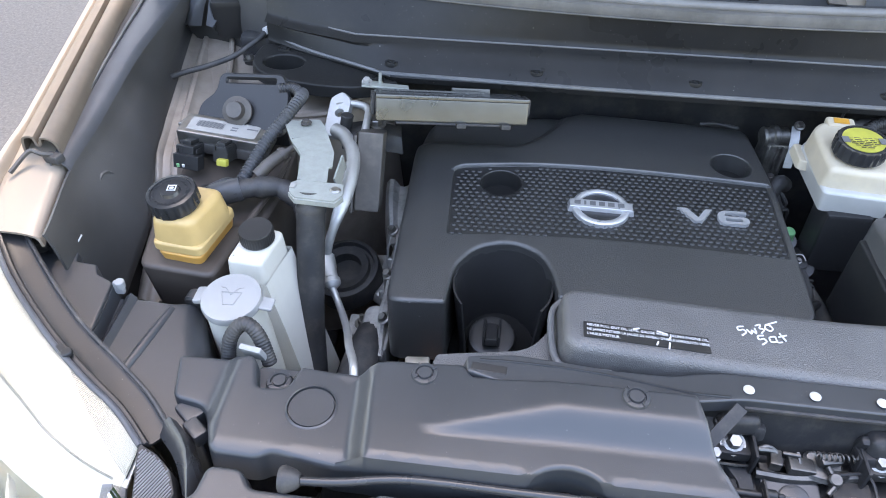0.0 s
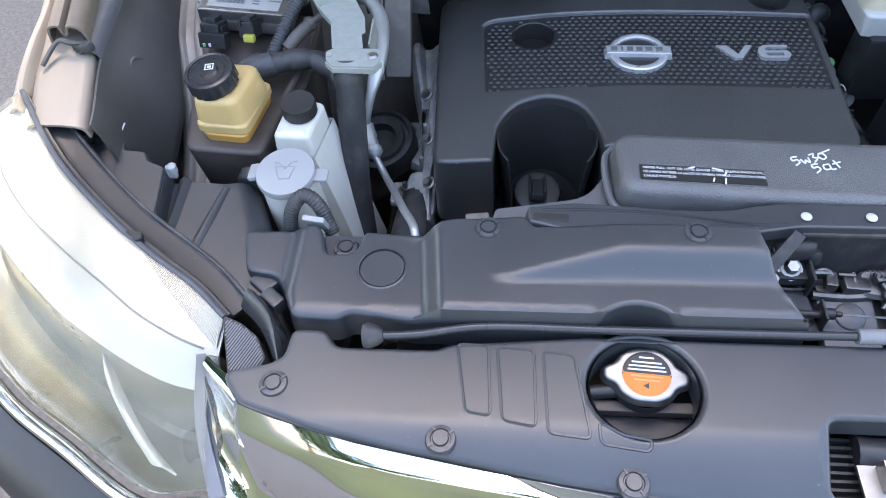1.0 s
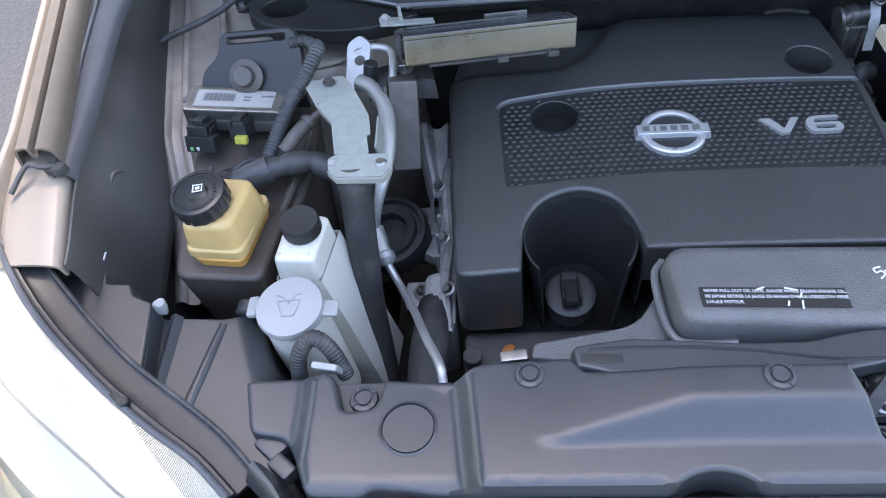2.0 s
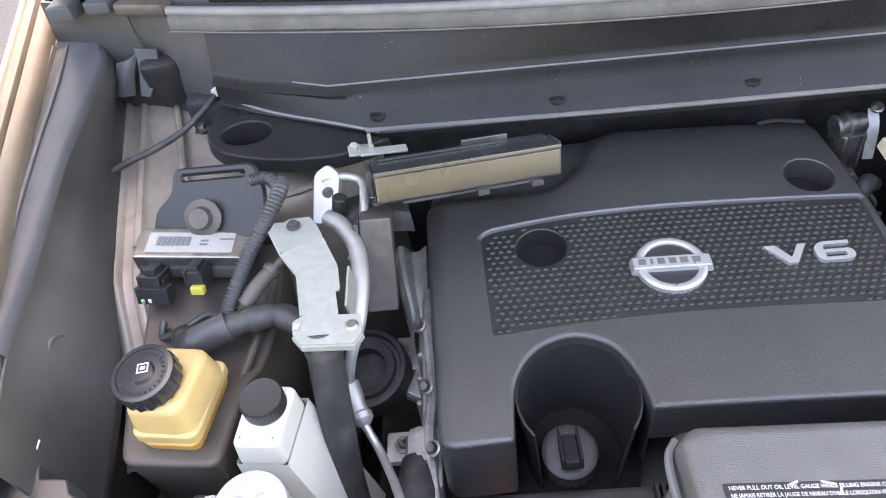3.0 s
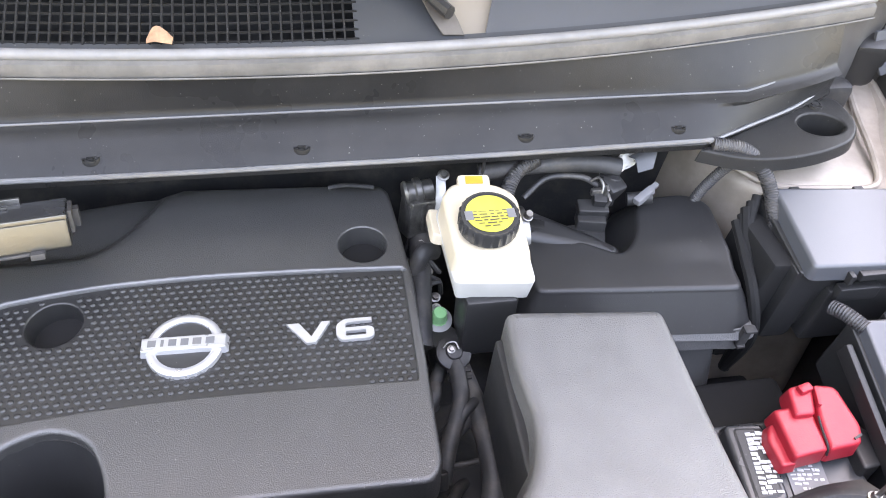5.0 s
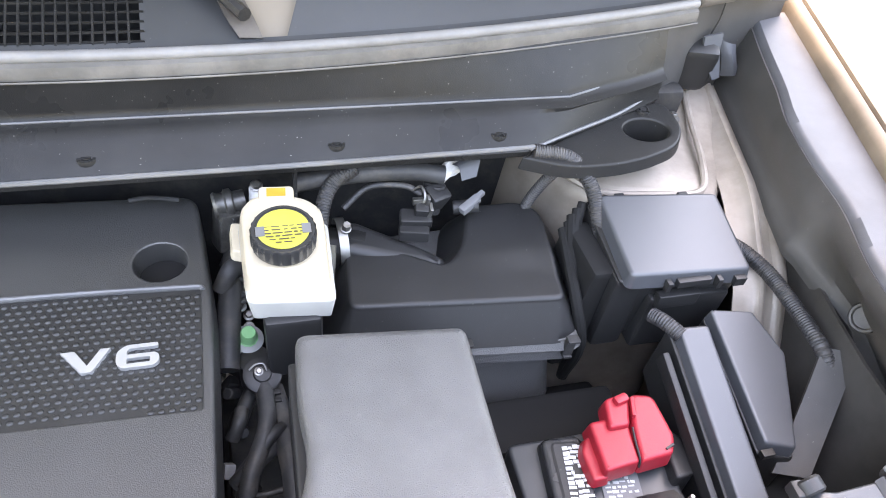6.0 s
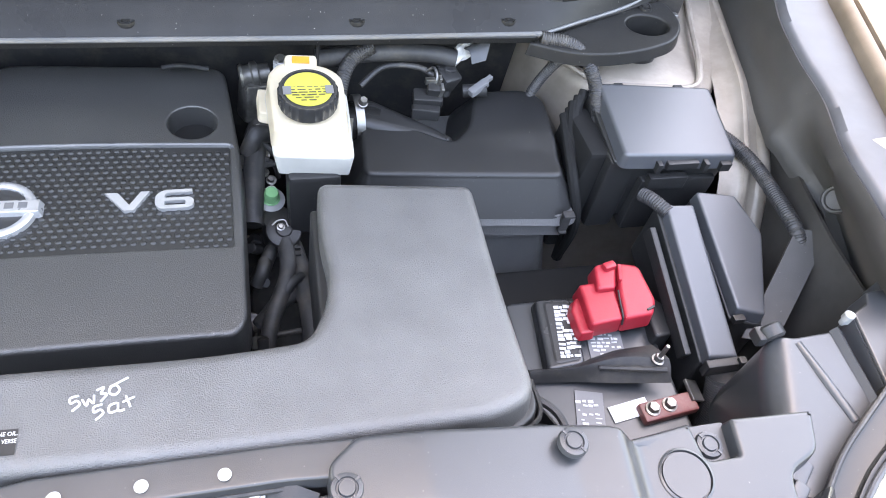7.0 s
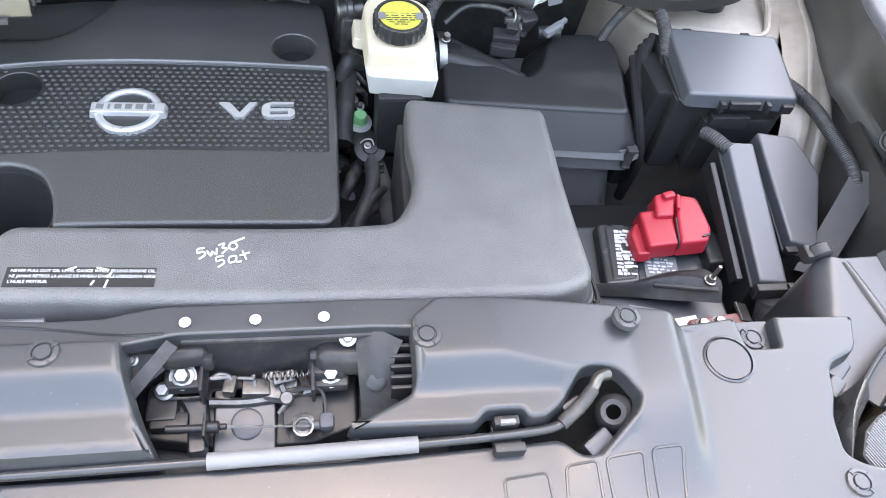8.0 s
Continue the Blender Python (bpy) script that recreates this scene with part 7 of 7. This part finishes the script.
hose = thing("air_conditioning_hose", (-0.46, 0.6, 0.95), "thick black rubber hose below the bracket", "hose")
part("hose", tube([(-0.462, 0.634, 1.046), (-0.462, 0.620, 1.02), (-0.464, 0.600, 0.96), (-0.466, 0.582, 0.90), (-0.463, 0.56, 0.84), (-0.455, 0.52, 0.77)], 0.0155, 24, 6), RUBBER, hose)
part("crimp", lathe([(0.0162, -0.004), (0.017, 0), (0.0162, 0.004)], (-0.462, 0.625, 1.03), (0, 0.4, 0.9), 28), RUBBER, hose)
hose = thing("radiator_hose", (-0.41, 0.5, 0.85), "black radiator hose beside the thin pipe", "hose")
part("hose", tube([(-0.40, 0.60, 0.86), (-0.405, 0.54, 0.87), (-0.405, 0.48, 0.87), (-0.40, 0.40, 0.85)], 0.020, 20, 6), RUBBER, hose)

coolant = thing("coolant_tank", (-0.51, 0.57, 0.8), "milky white coolant tank with a black cap", "fluid reservoir")
part("tank", moulded(rounded([(-0.533, 0.548, 0.006), (-0.494, 0.545, 0.006), (-0.486, 0.600, 0.008), (-0.527, 0.604, 0.008)], 0.006), lambda x, y: 1.020 - 0.002, 0.006, 0.030, flare=0.002), WHITE, coolant)
part("lower_tank", loft([[(-0.535, 0.545, 0.992), (-0.492, 0.541, 0.992), (-0.482, 0.602, 0.992), (-0.53, 0.608, 0.992), (-0.535, 0.545, 0.992)], [(-0.536, 0.543, 0.93), (-0.478, 0.535, 0.93), (-0.470, 0.60, 0.93), (-0.53, 0.61, 0.93), (-0.536, 0.543, 0.93)], [(-0.536, 0.54, 0.80), (-0.452, 0.52, 0.80), (-0.445, 0.60, 0.80), (-0.53, 0.61, 0.80), (-0.536, 0.54, 0.80)]], 0.0), WHITE, coolant, sharp=50)
part("neck", lathe([(0.015, -0.01), (0.015, 0.006)], (-0.5085, 0.580, 1.018), segs=24), WHITE, coolant)
part("cap", lathe([(0.0175, 0), (0.0185, 0.001), (0.0185, 0.013), (0.017, 0.015), (0.015, 0.0148), (0, 0.0142)], (-0.5085, 0.580, 1.020), (0, -0.06, 1), 120, 0.0007, 40), BLACK, coolant, "black ribbed cap")
washer = thing("washer_tank", (-0.505, 0.49, 0.85), "milky washer fluid neck with a pale grey flip lid", "fluid reservoir")
part("neck", lathe([(0.030, -0.16), (0.029, -0.05), (0.0275, -0.02), (0.0275, -0.002)], (-0.506, 0.492, 1.018), (0, -0.1, 1), 36), WHITE, washer)
part("lid", lathe([(0.027, -0.006), (0.0292, -0.005), (0.0297, 0.0), (0.0285, 0.0032), (0.024, 0.0036), (0, 0.0040)], (-0.506, 0.492, 1.021), (-0.02, -0.1, 1), 48), LID, washer, "pale grey lid with a washer symbol")
part("lid_tab", box((-0.472, 0.492, 1.018), (0.014, 0.016, 0.004), 0.002, (0, 8, 0)), LID, washer)
part("hinge", box((-0.540, 0.497, 1.016), (0.010, 0.02, 0.006), 0.002, (0, -10, 0)), LID, washer)
sym = pose(-0.506, 0.490, 1.0253, 5.7, 0, 4)
part("lid_symbol", merge(*[move(tube([(x, y, 0) for x, y in p], 0.0004, 5, 1), sym) for p in ([(-0.010, 0.006), (0.010, 0.006), (0.005, -0.009), (-0.005, -0.009), (-0.010, 0.006)], [(0.0, 0.003), (0.006, 0.011), (0.011, 0.012)], [(0.0, 0.003), (-0.006, 0.011), (-0.011, 0.012)])]), LID, washer)
vent = thing("vent_hose", (-0.475, 0.45, 1.0), "looped black braided vent hose", "hose")
part("loop", tube([(-0.497, 0.435, 0.98), (-0.493, 0.447, 1.015), (-0.480, 0.455, 1.030), (-0.466, 0.450, 1.022), (-0.456, 0.44, 0.995)], 0.0066, 14, 8, 0.0005, 0.003), RUBBER, vent)
part("tab", box((-0.468, 0.437, 1.013), (0.022, 0.006, 0.022), 0.002, (20, 0, -10)), LID, vent)

loom = thing("main_loom", (-0.56, 0.7, 1.0), "grey corrugated wiring loom over the control module", "wiring")
part("upright", tube([(-0.520, 0.815, 1.055), (-0.515, 0.795, 1.062), (-0.527, 0.765, 1.052), (-0.545, 0.735, 1.035), (-0.56, 0.70, 1.015), (-0.565, 0.685, 1.008)], 0.0068, 12, 6, 0.0012, 0.004), LOOMG, loom, "grey corrugated sleeve")
part("branch", tube([(-0.548, 0.818, 1.058), (-0.53, 0.815, 1.062), (-0.517, 0.80, 1.062)], 0.006, 12, 6, 0.0011, 0.004), LOOM, loom)
part("cross_run", tube([(-0.61, 0.68, 0.99), (-0.60, 0.665, 0.999), (-0.575, 0.668, 1.007), (-0.545, 0.678, 1.009), (-0.515, 0.685, 1.005), (-0.49, 0.675, 0.99), (-0.48, 0.66, 0.97)], lambda t: 0.0122 + 0.0010 * math.sin(t * 37) + 0.0006 * math.sin(t * 83 + 1), 14, 8), LOOM, loom, "black taped loom crossing to the engine")
part("thin_wire", tube([(-0.636, 0.70, 0.99), (-0.634, 0.685, 0.985), (-0.61, 0.685, 0.995), (-0.585, 0.692, 1.005), (-0.57, 0.685, 1.008)], 0.0038, 8, 6), LOOM, loom)
part("tape", tube([(-0.592, 0.665, 1.001), (-0.575, 0.668, 1.007), (-0.56, 0.674, 1.009)], 0.0142, 14, 4), LOOMG, loom)

ecu = thing("engine_control_unit", (-0.33, 0.83, 1.02), "flat dull metal control unit below the cowl edge", "control unit")
em = pose(-0.335, 0.829, 1.045, -22, 6.0, 13.5)
part("case", move(box((0, 0, -0.004), (0.190, 0.052, 0.030), 0.003), em), NICKEL, ecu)
part("lid", move(moulded(rounded([(-0.094, -0.024), (0.094, -0.024), (0.094, 0.026), (-0.094, 0.026)], 0.003), 0.0128, 0.0015, 0.004), em), GLOSS, ecu, "dark lid with a bright folded edge")
part("edge_fold", move(merge(box((0, -0.025, 0.0115), (0.190, 0.003, 0.005), 0.001), box((-0.02, 0.012, 0.0145), (0.13, 0.002, 0.002), 0), box((0.03, 0.027, 0.014), (0.05, 0.004, 0.008), 0.001)), em), NICKEL, ecu)
part("end_clip", move(merge(box((0.097, 0, 0.002), (0.004, 0.03, 0.022), 0.001), box((0.101, 0.006, 0.0), (0.006, 0.012, 0.018), 0.001)), em), DARKM, ecu)
part("end_clip", move(box((-0.097, 0, 0), (0.004, 0.03, 0.026), 0.001), em), DARKM, ecu)
part("mounting_foot", move(merge(box((0.01, -0.03, -0.020), (0.012, 0.010, 0.006), 0.001), box((0.066, -0.03, -0.020), (0.012, 0.010, 0.006), 0.001), box((0.0, -0.026, -0.0195), (0.14, 0.004, 0.003), 0.001)), em), DARKM, ecu)
part("hanger", merge(box((-0.442, 0.868, 1.044), (0.028, 0.022, 0.003), 0.001, (-10, 8, 10)), box((-0.418, 0.862, 1.046), (0.05, 0.014, 0.003), 0.001, (-10, 8, 12)), box((-0.432, 0.872, 1.048), (0.004, 0.02, 0.014), 0.001, (0, 0, 10))), BRACKET, ecu, "pale plated hanger")
part("hanger_bolt", hexbolt((-0.449, 0.868, 1.046), (0, -0.2, 1), 0.005, 0.007), CAST, ecu)

cable = thing("hood_cable", (-0.68, 0.98, 1.02), "thin black cable with a white tape band", "cable")
part("cable", tube([(-0.752, 0.925, 1.0), (-0.728, 0.934, 1.006), (-0.70, 0.948, 1.010), (-0.668, 0.972, 1.016), (-0.640, 1.0, 1.030), (-0.622, 1.022, 1.04), (-0.60, 1.035, 1.045)], 0.0042, 10, 6), RUBBER, cable)
part("tape", tube([(-0.632, 1.008, 1.038), (-0.624, 1.019, 1.04)], 0.0055, 12, 1), PRINT, cable, "white tape band")

# ---- corners by the headlamps ----
for s in (-1, 1):
    shelf = thing("lamp_shelf", (s * 0.6, 0.44, 0.99), "black moulded shelf behind the headlamp", "shelf", "lamp shelves")
    out = rounded(mirrored([(0.742, 0.512, 0.003), (0.729, 0.549, 0.003), (0.694, 0.548, 0.003), (0.689, 0.534, 0.002), (0.667, 0.533, 0.002), (0.660, 0.520, 0.002), (0.640, 0.512, 0.004), (0.627, 0.424), (0.65, 0.438), (0.70, 0.480)], s), 0.004)
    part("deck", moulded(out, lambda x, y: 1.006 + 0.05 * (abs(x) - 0.63), 0.002, 0.03), PANEL, shelf)
    part("step_groove", loft([mirrored([(0.640, 0.508, 1.004), (0.634, 0.504, 0.988), (0.624, 0.503, 0.990), (0.621, 0.502, 0.998), (0.616, 0.501, 1.002), (0.611, 0.500, 0.998)], s), mirrored([(0.629, 0.43, 1.002), (0.626, 0.43, 0.986), (0.621, 0.426, 0.988), (0.619, 0.425, 0.996), (0.615, 0.422, 1.0), (0.611, 0.42, 0.996)], s)], 0.002), PANEL, shelf, "stepped groove between deck and panel")

    def panel_top(x, y):
        a = abs(x)
        d = (a - (0.501 + 0.40 * (y - 0.40))) * 0.93
        roll = 0.024 * (1 - math.sqrt(max(0, 1 - min(1, max(0, (0.022 - d) / 0.022)) ** 2)))
        return 0.998 + 0.02 * (y - 0.45) - roll

    out = rounded(mirrored([(0.614, 0.500, 0.004), (0.570, 0.498, 0.006), (0.551, 0.504, 0.006), (0.540, 0.494, 0.010), (0.518, 0.444, 0.02), (0.500, 0.39, 0.01), (0.488, 0.352), (0.515, 0.352), (0.572, 0.398), (0.616, 0.424)], s), 0.004)
    part("rear_panel", moulded(out, panel_top, 0.003, 0.10, step=0.004), PANEL, shelf, "ridged grey plastic panel with a rolled edge")
    part("ridge", tube(mirrored([(0.5715, 0.492, 0.9955), (0.578, 0.455, 0.9965), (0.586, 0.412, 0.9955)], s), 0.0052, 12, 5), PANEL, shelf)
    part("corner_step", merge(box((s * 0.508, 0.378, 0.992), (0.024, 0.018, 0.02), 0.003, (0, 0, s * 40)), box((s * 0.496, 0.360, 0.996), (0.022, 0.014, 0.016), 0.003, (0, 0, s * 40))), PANEL, shelf)
    part("white_clip", merge(box((s * 0.632, 0.508, 1.004), (0.010, 0.006, 0.016), 0.002), cyl((s * 0.630, 0.508, 1.004), (0, 0, 1), 0.005, 0.009)), LID, shelf, "pale plastic clip")
    part("panel_knob", merge(cyl((s * 0.552, 0.500, 0.996), (-0.2 * s, 1, 0.2), 0.012, 0.014, 0.002), box((s * 0.540, 0.506, 0.994), (0.012, 0.016, 0.014), 0.003)), BLACK, shelf)
    part("edge_stick", tube(mirrored([(0.704, 0.550, 1.004), (0.694, 0.562, 1.020)], s), 0.0009, 6, 1), PRINT, shelf)
    part("dark_bracket", merge(box((s * 0.736, 0.536, 1.022), (0.035, 0.016, 0.016), 0.005, (10, 0, -s * 30)), box((s * 0.714, 0.545, 1.014), (0.02, 0.010, 0.012), 0.003, (0, 0, -s * 10)), box((s * 0.755, 0.526, 1.034), (0.014, 0.012, 0.02), 0.004, (0, 0, -s * 40))), BLACK, shelf)
    part("end_fin", loft([mirrored([(0.520, 0.346, 1.006), (0.497, 0.324, 1.008), (0.478, 0.293, 1.006)], s), mirrored([(0.512, 0.357, 1.020), (0.487, 0.329, 1.022), (0.474, 0.291, 1.010)], s), mirrored([(0.494, 0.350, 0.996), (0.472, 0.316, 0.998), (0.469, 0.288, 1.0)], s)], 0.002, 3), GLOSS, shelf, "glossy dark fin at the lamp corner")

    lamp = thing("headlamp", (s * 0.62, 0.35, 0.95), "hazed clear headlamp with a chrome reflector", "headlamp", "headlamps")
    TOP = [(0.530, 0.330, 1.013), (0.562, 0.357, 1.019), (0.604, 0.383, 1.026), (0.66, 0.424, 1.034), (0.73, 0.487, 1.044), (0.79, 0.565, 1.060)]
    BOT = [(0.530, 0.205, 0.950), (0.585, 0.205, 0.943), (0.665, 0.25, 0.942), (0.74, 0.295, 0.945), (0.82, 0.37, 0.955), (0.88, 0.46, 0.97)]
    rows, back = [], []
    BEND = (0.25, 0.7, 1.0, 1.0, 1.0, 0.8)
    for k in (0, 0.12, 0.28, 0.46, 0.72, 0.88, 1.0):
        bul = 0.030 * math.sin(math.pi * k)
        rows.append([(s * (a[0] + (b[0] - a[0]) * k + 0.5 * bul * g), a[1] + (b[1] - a[1]) * k - 0.75 * bul * g, a[2] + (b[2] - a[2]) * k + bul * g) for a, b, g in zip(TOP, BOT, BEND)])
        dip = 0.004 if k < 0.3 else 0.012 if k < 0.5 else 0.060 * math.sin(math.pi * min(1, 0.2 + (k - 0.46) / 0.54 * 0.8)) + 0.004
        back.append([(s * (a[0] + (b[0] - a[0]) * k + 0.4 * bul * g), a[1] + (b[1] - a[1]) * k - 0.6 * bul * g + 0.5 * dip + 0.004, a[2] + (b[2] - a[2]) * k + 0.8 * bul * g - dip - 0.004) for a, b, g in zip(TOP, BOT, BEND)])
    lens = part("lens", loft(rows, 0.003, 4), LENS, lamp, "hazed clear lens")
    lens.visible_shadow = False
    part("bezel", loft(back[:4], 0.003, 4), SATIN, lamp, "bright satin bezel along the lens top")
    part("reflector", loft(back[3:], 0.003, 4), OLIVE, lamp, "reflector bowl with an olive reflection in its colour")
    part("top_lip", tube(mirrored([(a[0] - 0.001, a[1] + 0.002, a[2] - 0.001) for a in TOP], s), 0.0028, 8, 6), STRIP, lamp)
    INNER = [(0.513, 0.350, 1.012), (0.545, 0.380, 1.017), (0.582, 0.406, 1.022), (0.636, 0.443, 1.029), (0.700, 0.500, 1.038), (0.772, 0.572, 1.052)]
    fl = [mirrored([(a[0] + (b[0] - a[0]) * k, a[1] + (b[1] - a[1]) * k, a[2] - 0.003 + (b[2] - a[2]) * k + dz) for k, dz in ((0.05, -0.01), (0.1, 0.0), (0.3, 0.002), (0.36, -0.003), (0.9, -0.003), (1.0, -0.004), (1.02, -0.03))], s) for a, b in zip(TOP, INNER)]
    part("housing", loft(fl, 0.003, 3), BLACK, lamp, "black lamp housing")
    part("seal_line", tube(mirrored([(b[0] - 0.001, b[1] + 0.002, b[2] - 0.004) for b in INNER], s), 0.0022, 8, 6), RUBBER, lamp)
    part("lug", merge(box((s * 0.627, 0.404, 1.030), (0.016, 0.006, 0.005), 0.001, (0, 0, s * 38)), cyl((s * 0.622, 0.402, 1.028), (0, 0, 1), 0.005, 0.005)), BLACK, lamp)
    top_line, low_line = curve(TOP, 10), curve(BOT, 10)

    def on_bezel(u, k):
        i = min(len(top_line) - 2, int(u * (len(top_line) - 1)))
        f = u * (len(top_line) - 1) - i
        a, b = top_line[i].lerp(top_line[i + 1], f), low_line[i].lerp(low_line[i + 1], f)
        bul = 0.030 * math.sin(math.pi * k) * min(1.0, 0.25 + 2.2 * u)
        p = a.lerp(b, k) + Vector((0.4 * bul, -0.6 * bul + 0.006, 0.8 * bul - 0.0045))
        return Vector((s * p.x, p.y, p.z))

    fan = []
    for i in range(64):
        u = 0.01 + 0.42 * i / 63
        fan.append(tube([on_bezel(u, 0.015), on_bezel(u + 0.004, 0.03 + 0.17 * (1 - i / 63))], 0.0006, 4, 1))
    part("flute_ground", loft([[on_bezel(0.01 + 0.42 * i / 31, k) - Vector((0, 0, 0.0006)) for k in (0.012, 0.03 + 0.17 * (1 - i / 31))] for i in range(32)], 0.001), INK, lamp, "dark ground between the flutes")
    part("fluted_panel", merge(*fan), SATIN, lamp, "fluted corner reflector", kind="stuff")
    corner = rounded(mirrored([(0.531, 0.334), (0.515, 0.281), (0.490, 0.284), (0.486, 0.296), (0.497, 0.315), (0.512, 0.326)], s), 0.002)
    part("corner_panel", moulded(corner, lambda x, y: 1.010 + 0.1 * (y - 0.3), 0.001, 0.02), DARKM, lamp, "fluted lamp corner with its shade put in as black")
    ribs = []
    for i in range(26):
        line = Vector((s * (0.560 - 0.0026 * i), 0.262))
        run = [line + Vector((-s * 0.447, 0.894)) * (0.002 * q) for q in range(45)]
        ok = inside(inset(corner, 0.001), np.array([(p.x, p.y) for p in run]))
        run = [p for p, k in zip(run, ok) if k]
        if len(run) > 2:
            ribs.append(tube([(p.x, p.y, 1.0106 + 0.1 * (p.y - 0.3)) for p in (run[0], run[-1])], 0.0008, 5, 1))
    part("fluting", merge(*ribs), GREYCAP, lamp, "bright flutes of the lamp corner", kind="stuff")
    part("bezel_edge", tube([on_bezel(0.06 + 0.9 * i / 16, 0.24 + 0.01 * math.sin(0.6 * i)) for i in range(17)], 0.0011, 6, 2), GREYCAP, lamp)
    part("projector_ridge", loft([mirrored([(0.652, 0.322, 0.978), (0.650, 0.319, 0.975), (0.646, 0.316, 0.973)], s), mirrored([(0.632, 0.286, 0.970), (0.626, 0.280, 0.970), (0.618, 0.276, 0.962)], s), mirrored([(0.606, 0.252, 0.960), (0.598, 0.247, 0.961), (0.588, 0.240, 0.952)], s), mirrored([(0.582, 0.226, 0.95), (0.572, 0.222, 0.951), (0.562, 0.218, 0.944)], s)], 0.002, 6), SATIN, lamp, "curved chrome reflector blade")
    part("lower_trim", tube(mirrored([(b[0] + 0.006, b[1] - 0.010, b[2] - 0.006) for b in BOT], s), 0.007, 10, 6), CHROME, lamp, "bright trim strip below the lens")
    part("end_filler", loft([mirrored([(0.530, 0.300, 1.0), (0.544, 0.302, 1.0)], s), mirrored([(0.522, 0.258, 0.970), (0.540, 0.258, 0.970)], s), mirrored([(0.500, 0.212, 0.935), (0.526, 0.208, 0.935)], s)], 0.003, 3), GREYCAP, lamp)
    part("inner_post", loft([mirrored([(0.539, 0.300, 1.006), (0.546, 0.298, 1.007)], s), mirrored([(0.534, 0.252, 0.978), (0.543, 0.250, 0.979)], s), mirrored([(0.516, 0.202, 0.945), (0.528, 0.200, 0.946)], s)], 0.003, 3), GREYCAP, lamp)
    under = [mirrored([(b[0] + 0.012, b[1] - 0.016, b[2] - 0.01), (b[0] + 0.03, b[1] - 0.06, b[2] - 0.05), (b[0] + 0.03, b[1] - 0.07, b[2] - 0.2)], s) for b in BOT[1:]]
    part("gap_filler", loft(under, 0.003, 3), BLACK, lamp)

trim = thing("grille_trim", (0, 0.19, 0.98), "polished chrome upper grille bar", "grille trim")
rows = []
for x, y in FRONT[1:-1]:
    q = 1 - 0.02 * (abs(x) / 0.49) ** 4
    rows.append([(x, y - 0.001, lower_top(x, y) - 0.003), (x, y - 0.012, 1.010 - 0.02 * abs(x)), (x, y - 0.018, 1.0 - 0.02 * abs(x)), (x * q, y - 0.036, 0.968 - 0.02 * abs(x)), (x * q * q, y - 0.045, 0.935 - 0.02 * abs(x))])
for end in ([(-0.500, 0.266, 1.013), (-0.503, 0.257, 1.009), (-0.504, 0.248, 0.998), (-0.502, 0.220, 0.964), (-0.496, 0.198, 0.935)], [(-0.535, 0.296, 1.009), (-0.538, 0.290, 1.007), (-0.538, 0.284, 0.998), (-0.533, 0.251, 0.975), (-0.516, 0.203, 0.943)]):
    rows.insert(0, end)
    rows.append([(-p[0], p[1], p[2]) for p in end])
part("bar", loft(rows, 0.003, 2), CHROME, trim)

# ---- garden in front of the car, seen in the chrome, and two unseen added trees ----
lawn = bmesh.new()
bmesh.ops.create_grid(lawn, x_segments=4, y_segments=4, size=40)
o = tagged(part("lawn", lawn, GRASS, None), "dry green lawn in front of the car", "lawn", kind="structure")
o.location = (0, -42.2, 0.02)

rnd = random.Random(7)
crown = bmesh.new()
for i in range(1700):
    d = Vector((rnd.gauss(0, 1), rnd.gauss(0, 1), rnd.gauss(0, 1))).normalized()
    lump = 1 + 0.35 * math.sin(3 * d.x + 1) * math.cos(4 * d.y) + 0.2 * math.sin(7 * d.z + 2 * d.x)
    p = Vector((d.x * 2.4, d.y * 2.4, d.z * 1.9)) * lump * rnd.uniform(0.55, 1.0) + Vector((0, 0, 4.4))
    m = Matrix.Translation(p) @ Euler((rnd.uniform(0, 6), rnd.uniform(0, 6), rnd.uniform(0, 6))).to_matrix().to_4x4()
    k = rnd.uniform(0.16, 0.34)
    crown.faces.new([crown.verts.new(m @ Vector(q)) for q in ((-k, 0, 0), (0, -0.5 * k, 0.1 * k), (k, 0, 0), (0, 0.5 * k, 0.1 * k))])
tree = thing("tree", (0, 0, 0), "leafy green tree around the car", "tree", "trees beyond the lawn")
part("crown", crown, LEAF, tree)
part("trunk", merge(tube([(0, 0, 0), (0.06, 0.03, 1.2), (0.0, 0.05, 2.6), (0.1, 0, 4.2)], lambda t: 0.2 - 0.14 * t, 10, 5), tube([(0.0, 0.05, 2.4), (0.6, 0.2, 3.3), (1.1, 0.4, 4.2)], lambda t: 0.08 - 0.05 * t, 8, 5), tube([(0.03, 0.05, 2.2), (-0.6, -0.2, 3.2), (-1.2, -0.2, 4.0)], lambda t: 0.08 - 0.05 * t, 8, 5)), BARK, tree)
tree.location = (-6.5, -14, 0)
for x, y, a, k in ((-12, -17, 40, 1.2), (-1.5, -18, 110, 1.3), (4.5, -15, 200, 1.0), (10, -19, 290, 1.4), (16, -15, 20, 1.1), (-18, -14, 70, 1.2), (-7.5, 7.5, 150, 2.1), (-11.5, 3.0, 240, 2.0)):
    copy_thing(tree, pose(x, y, 0, 0, 0, a) @ Matrix.Scale(k, 4))
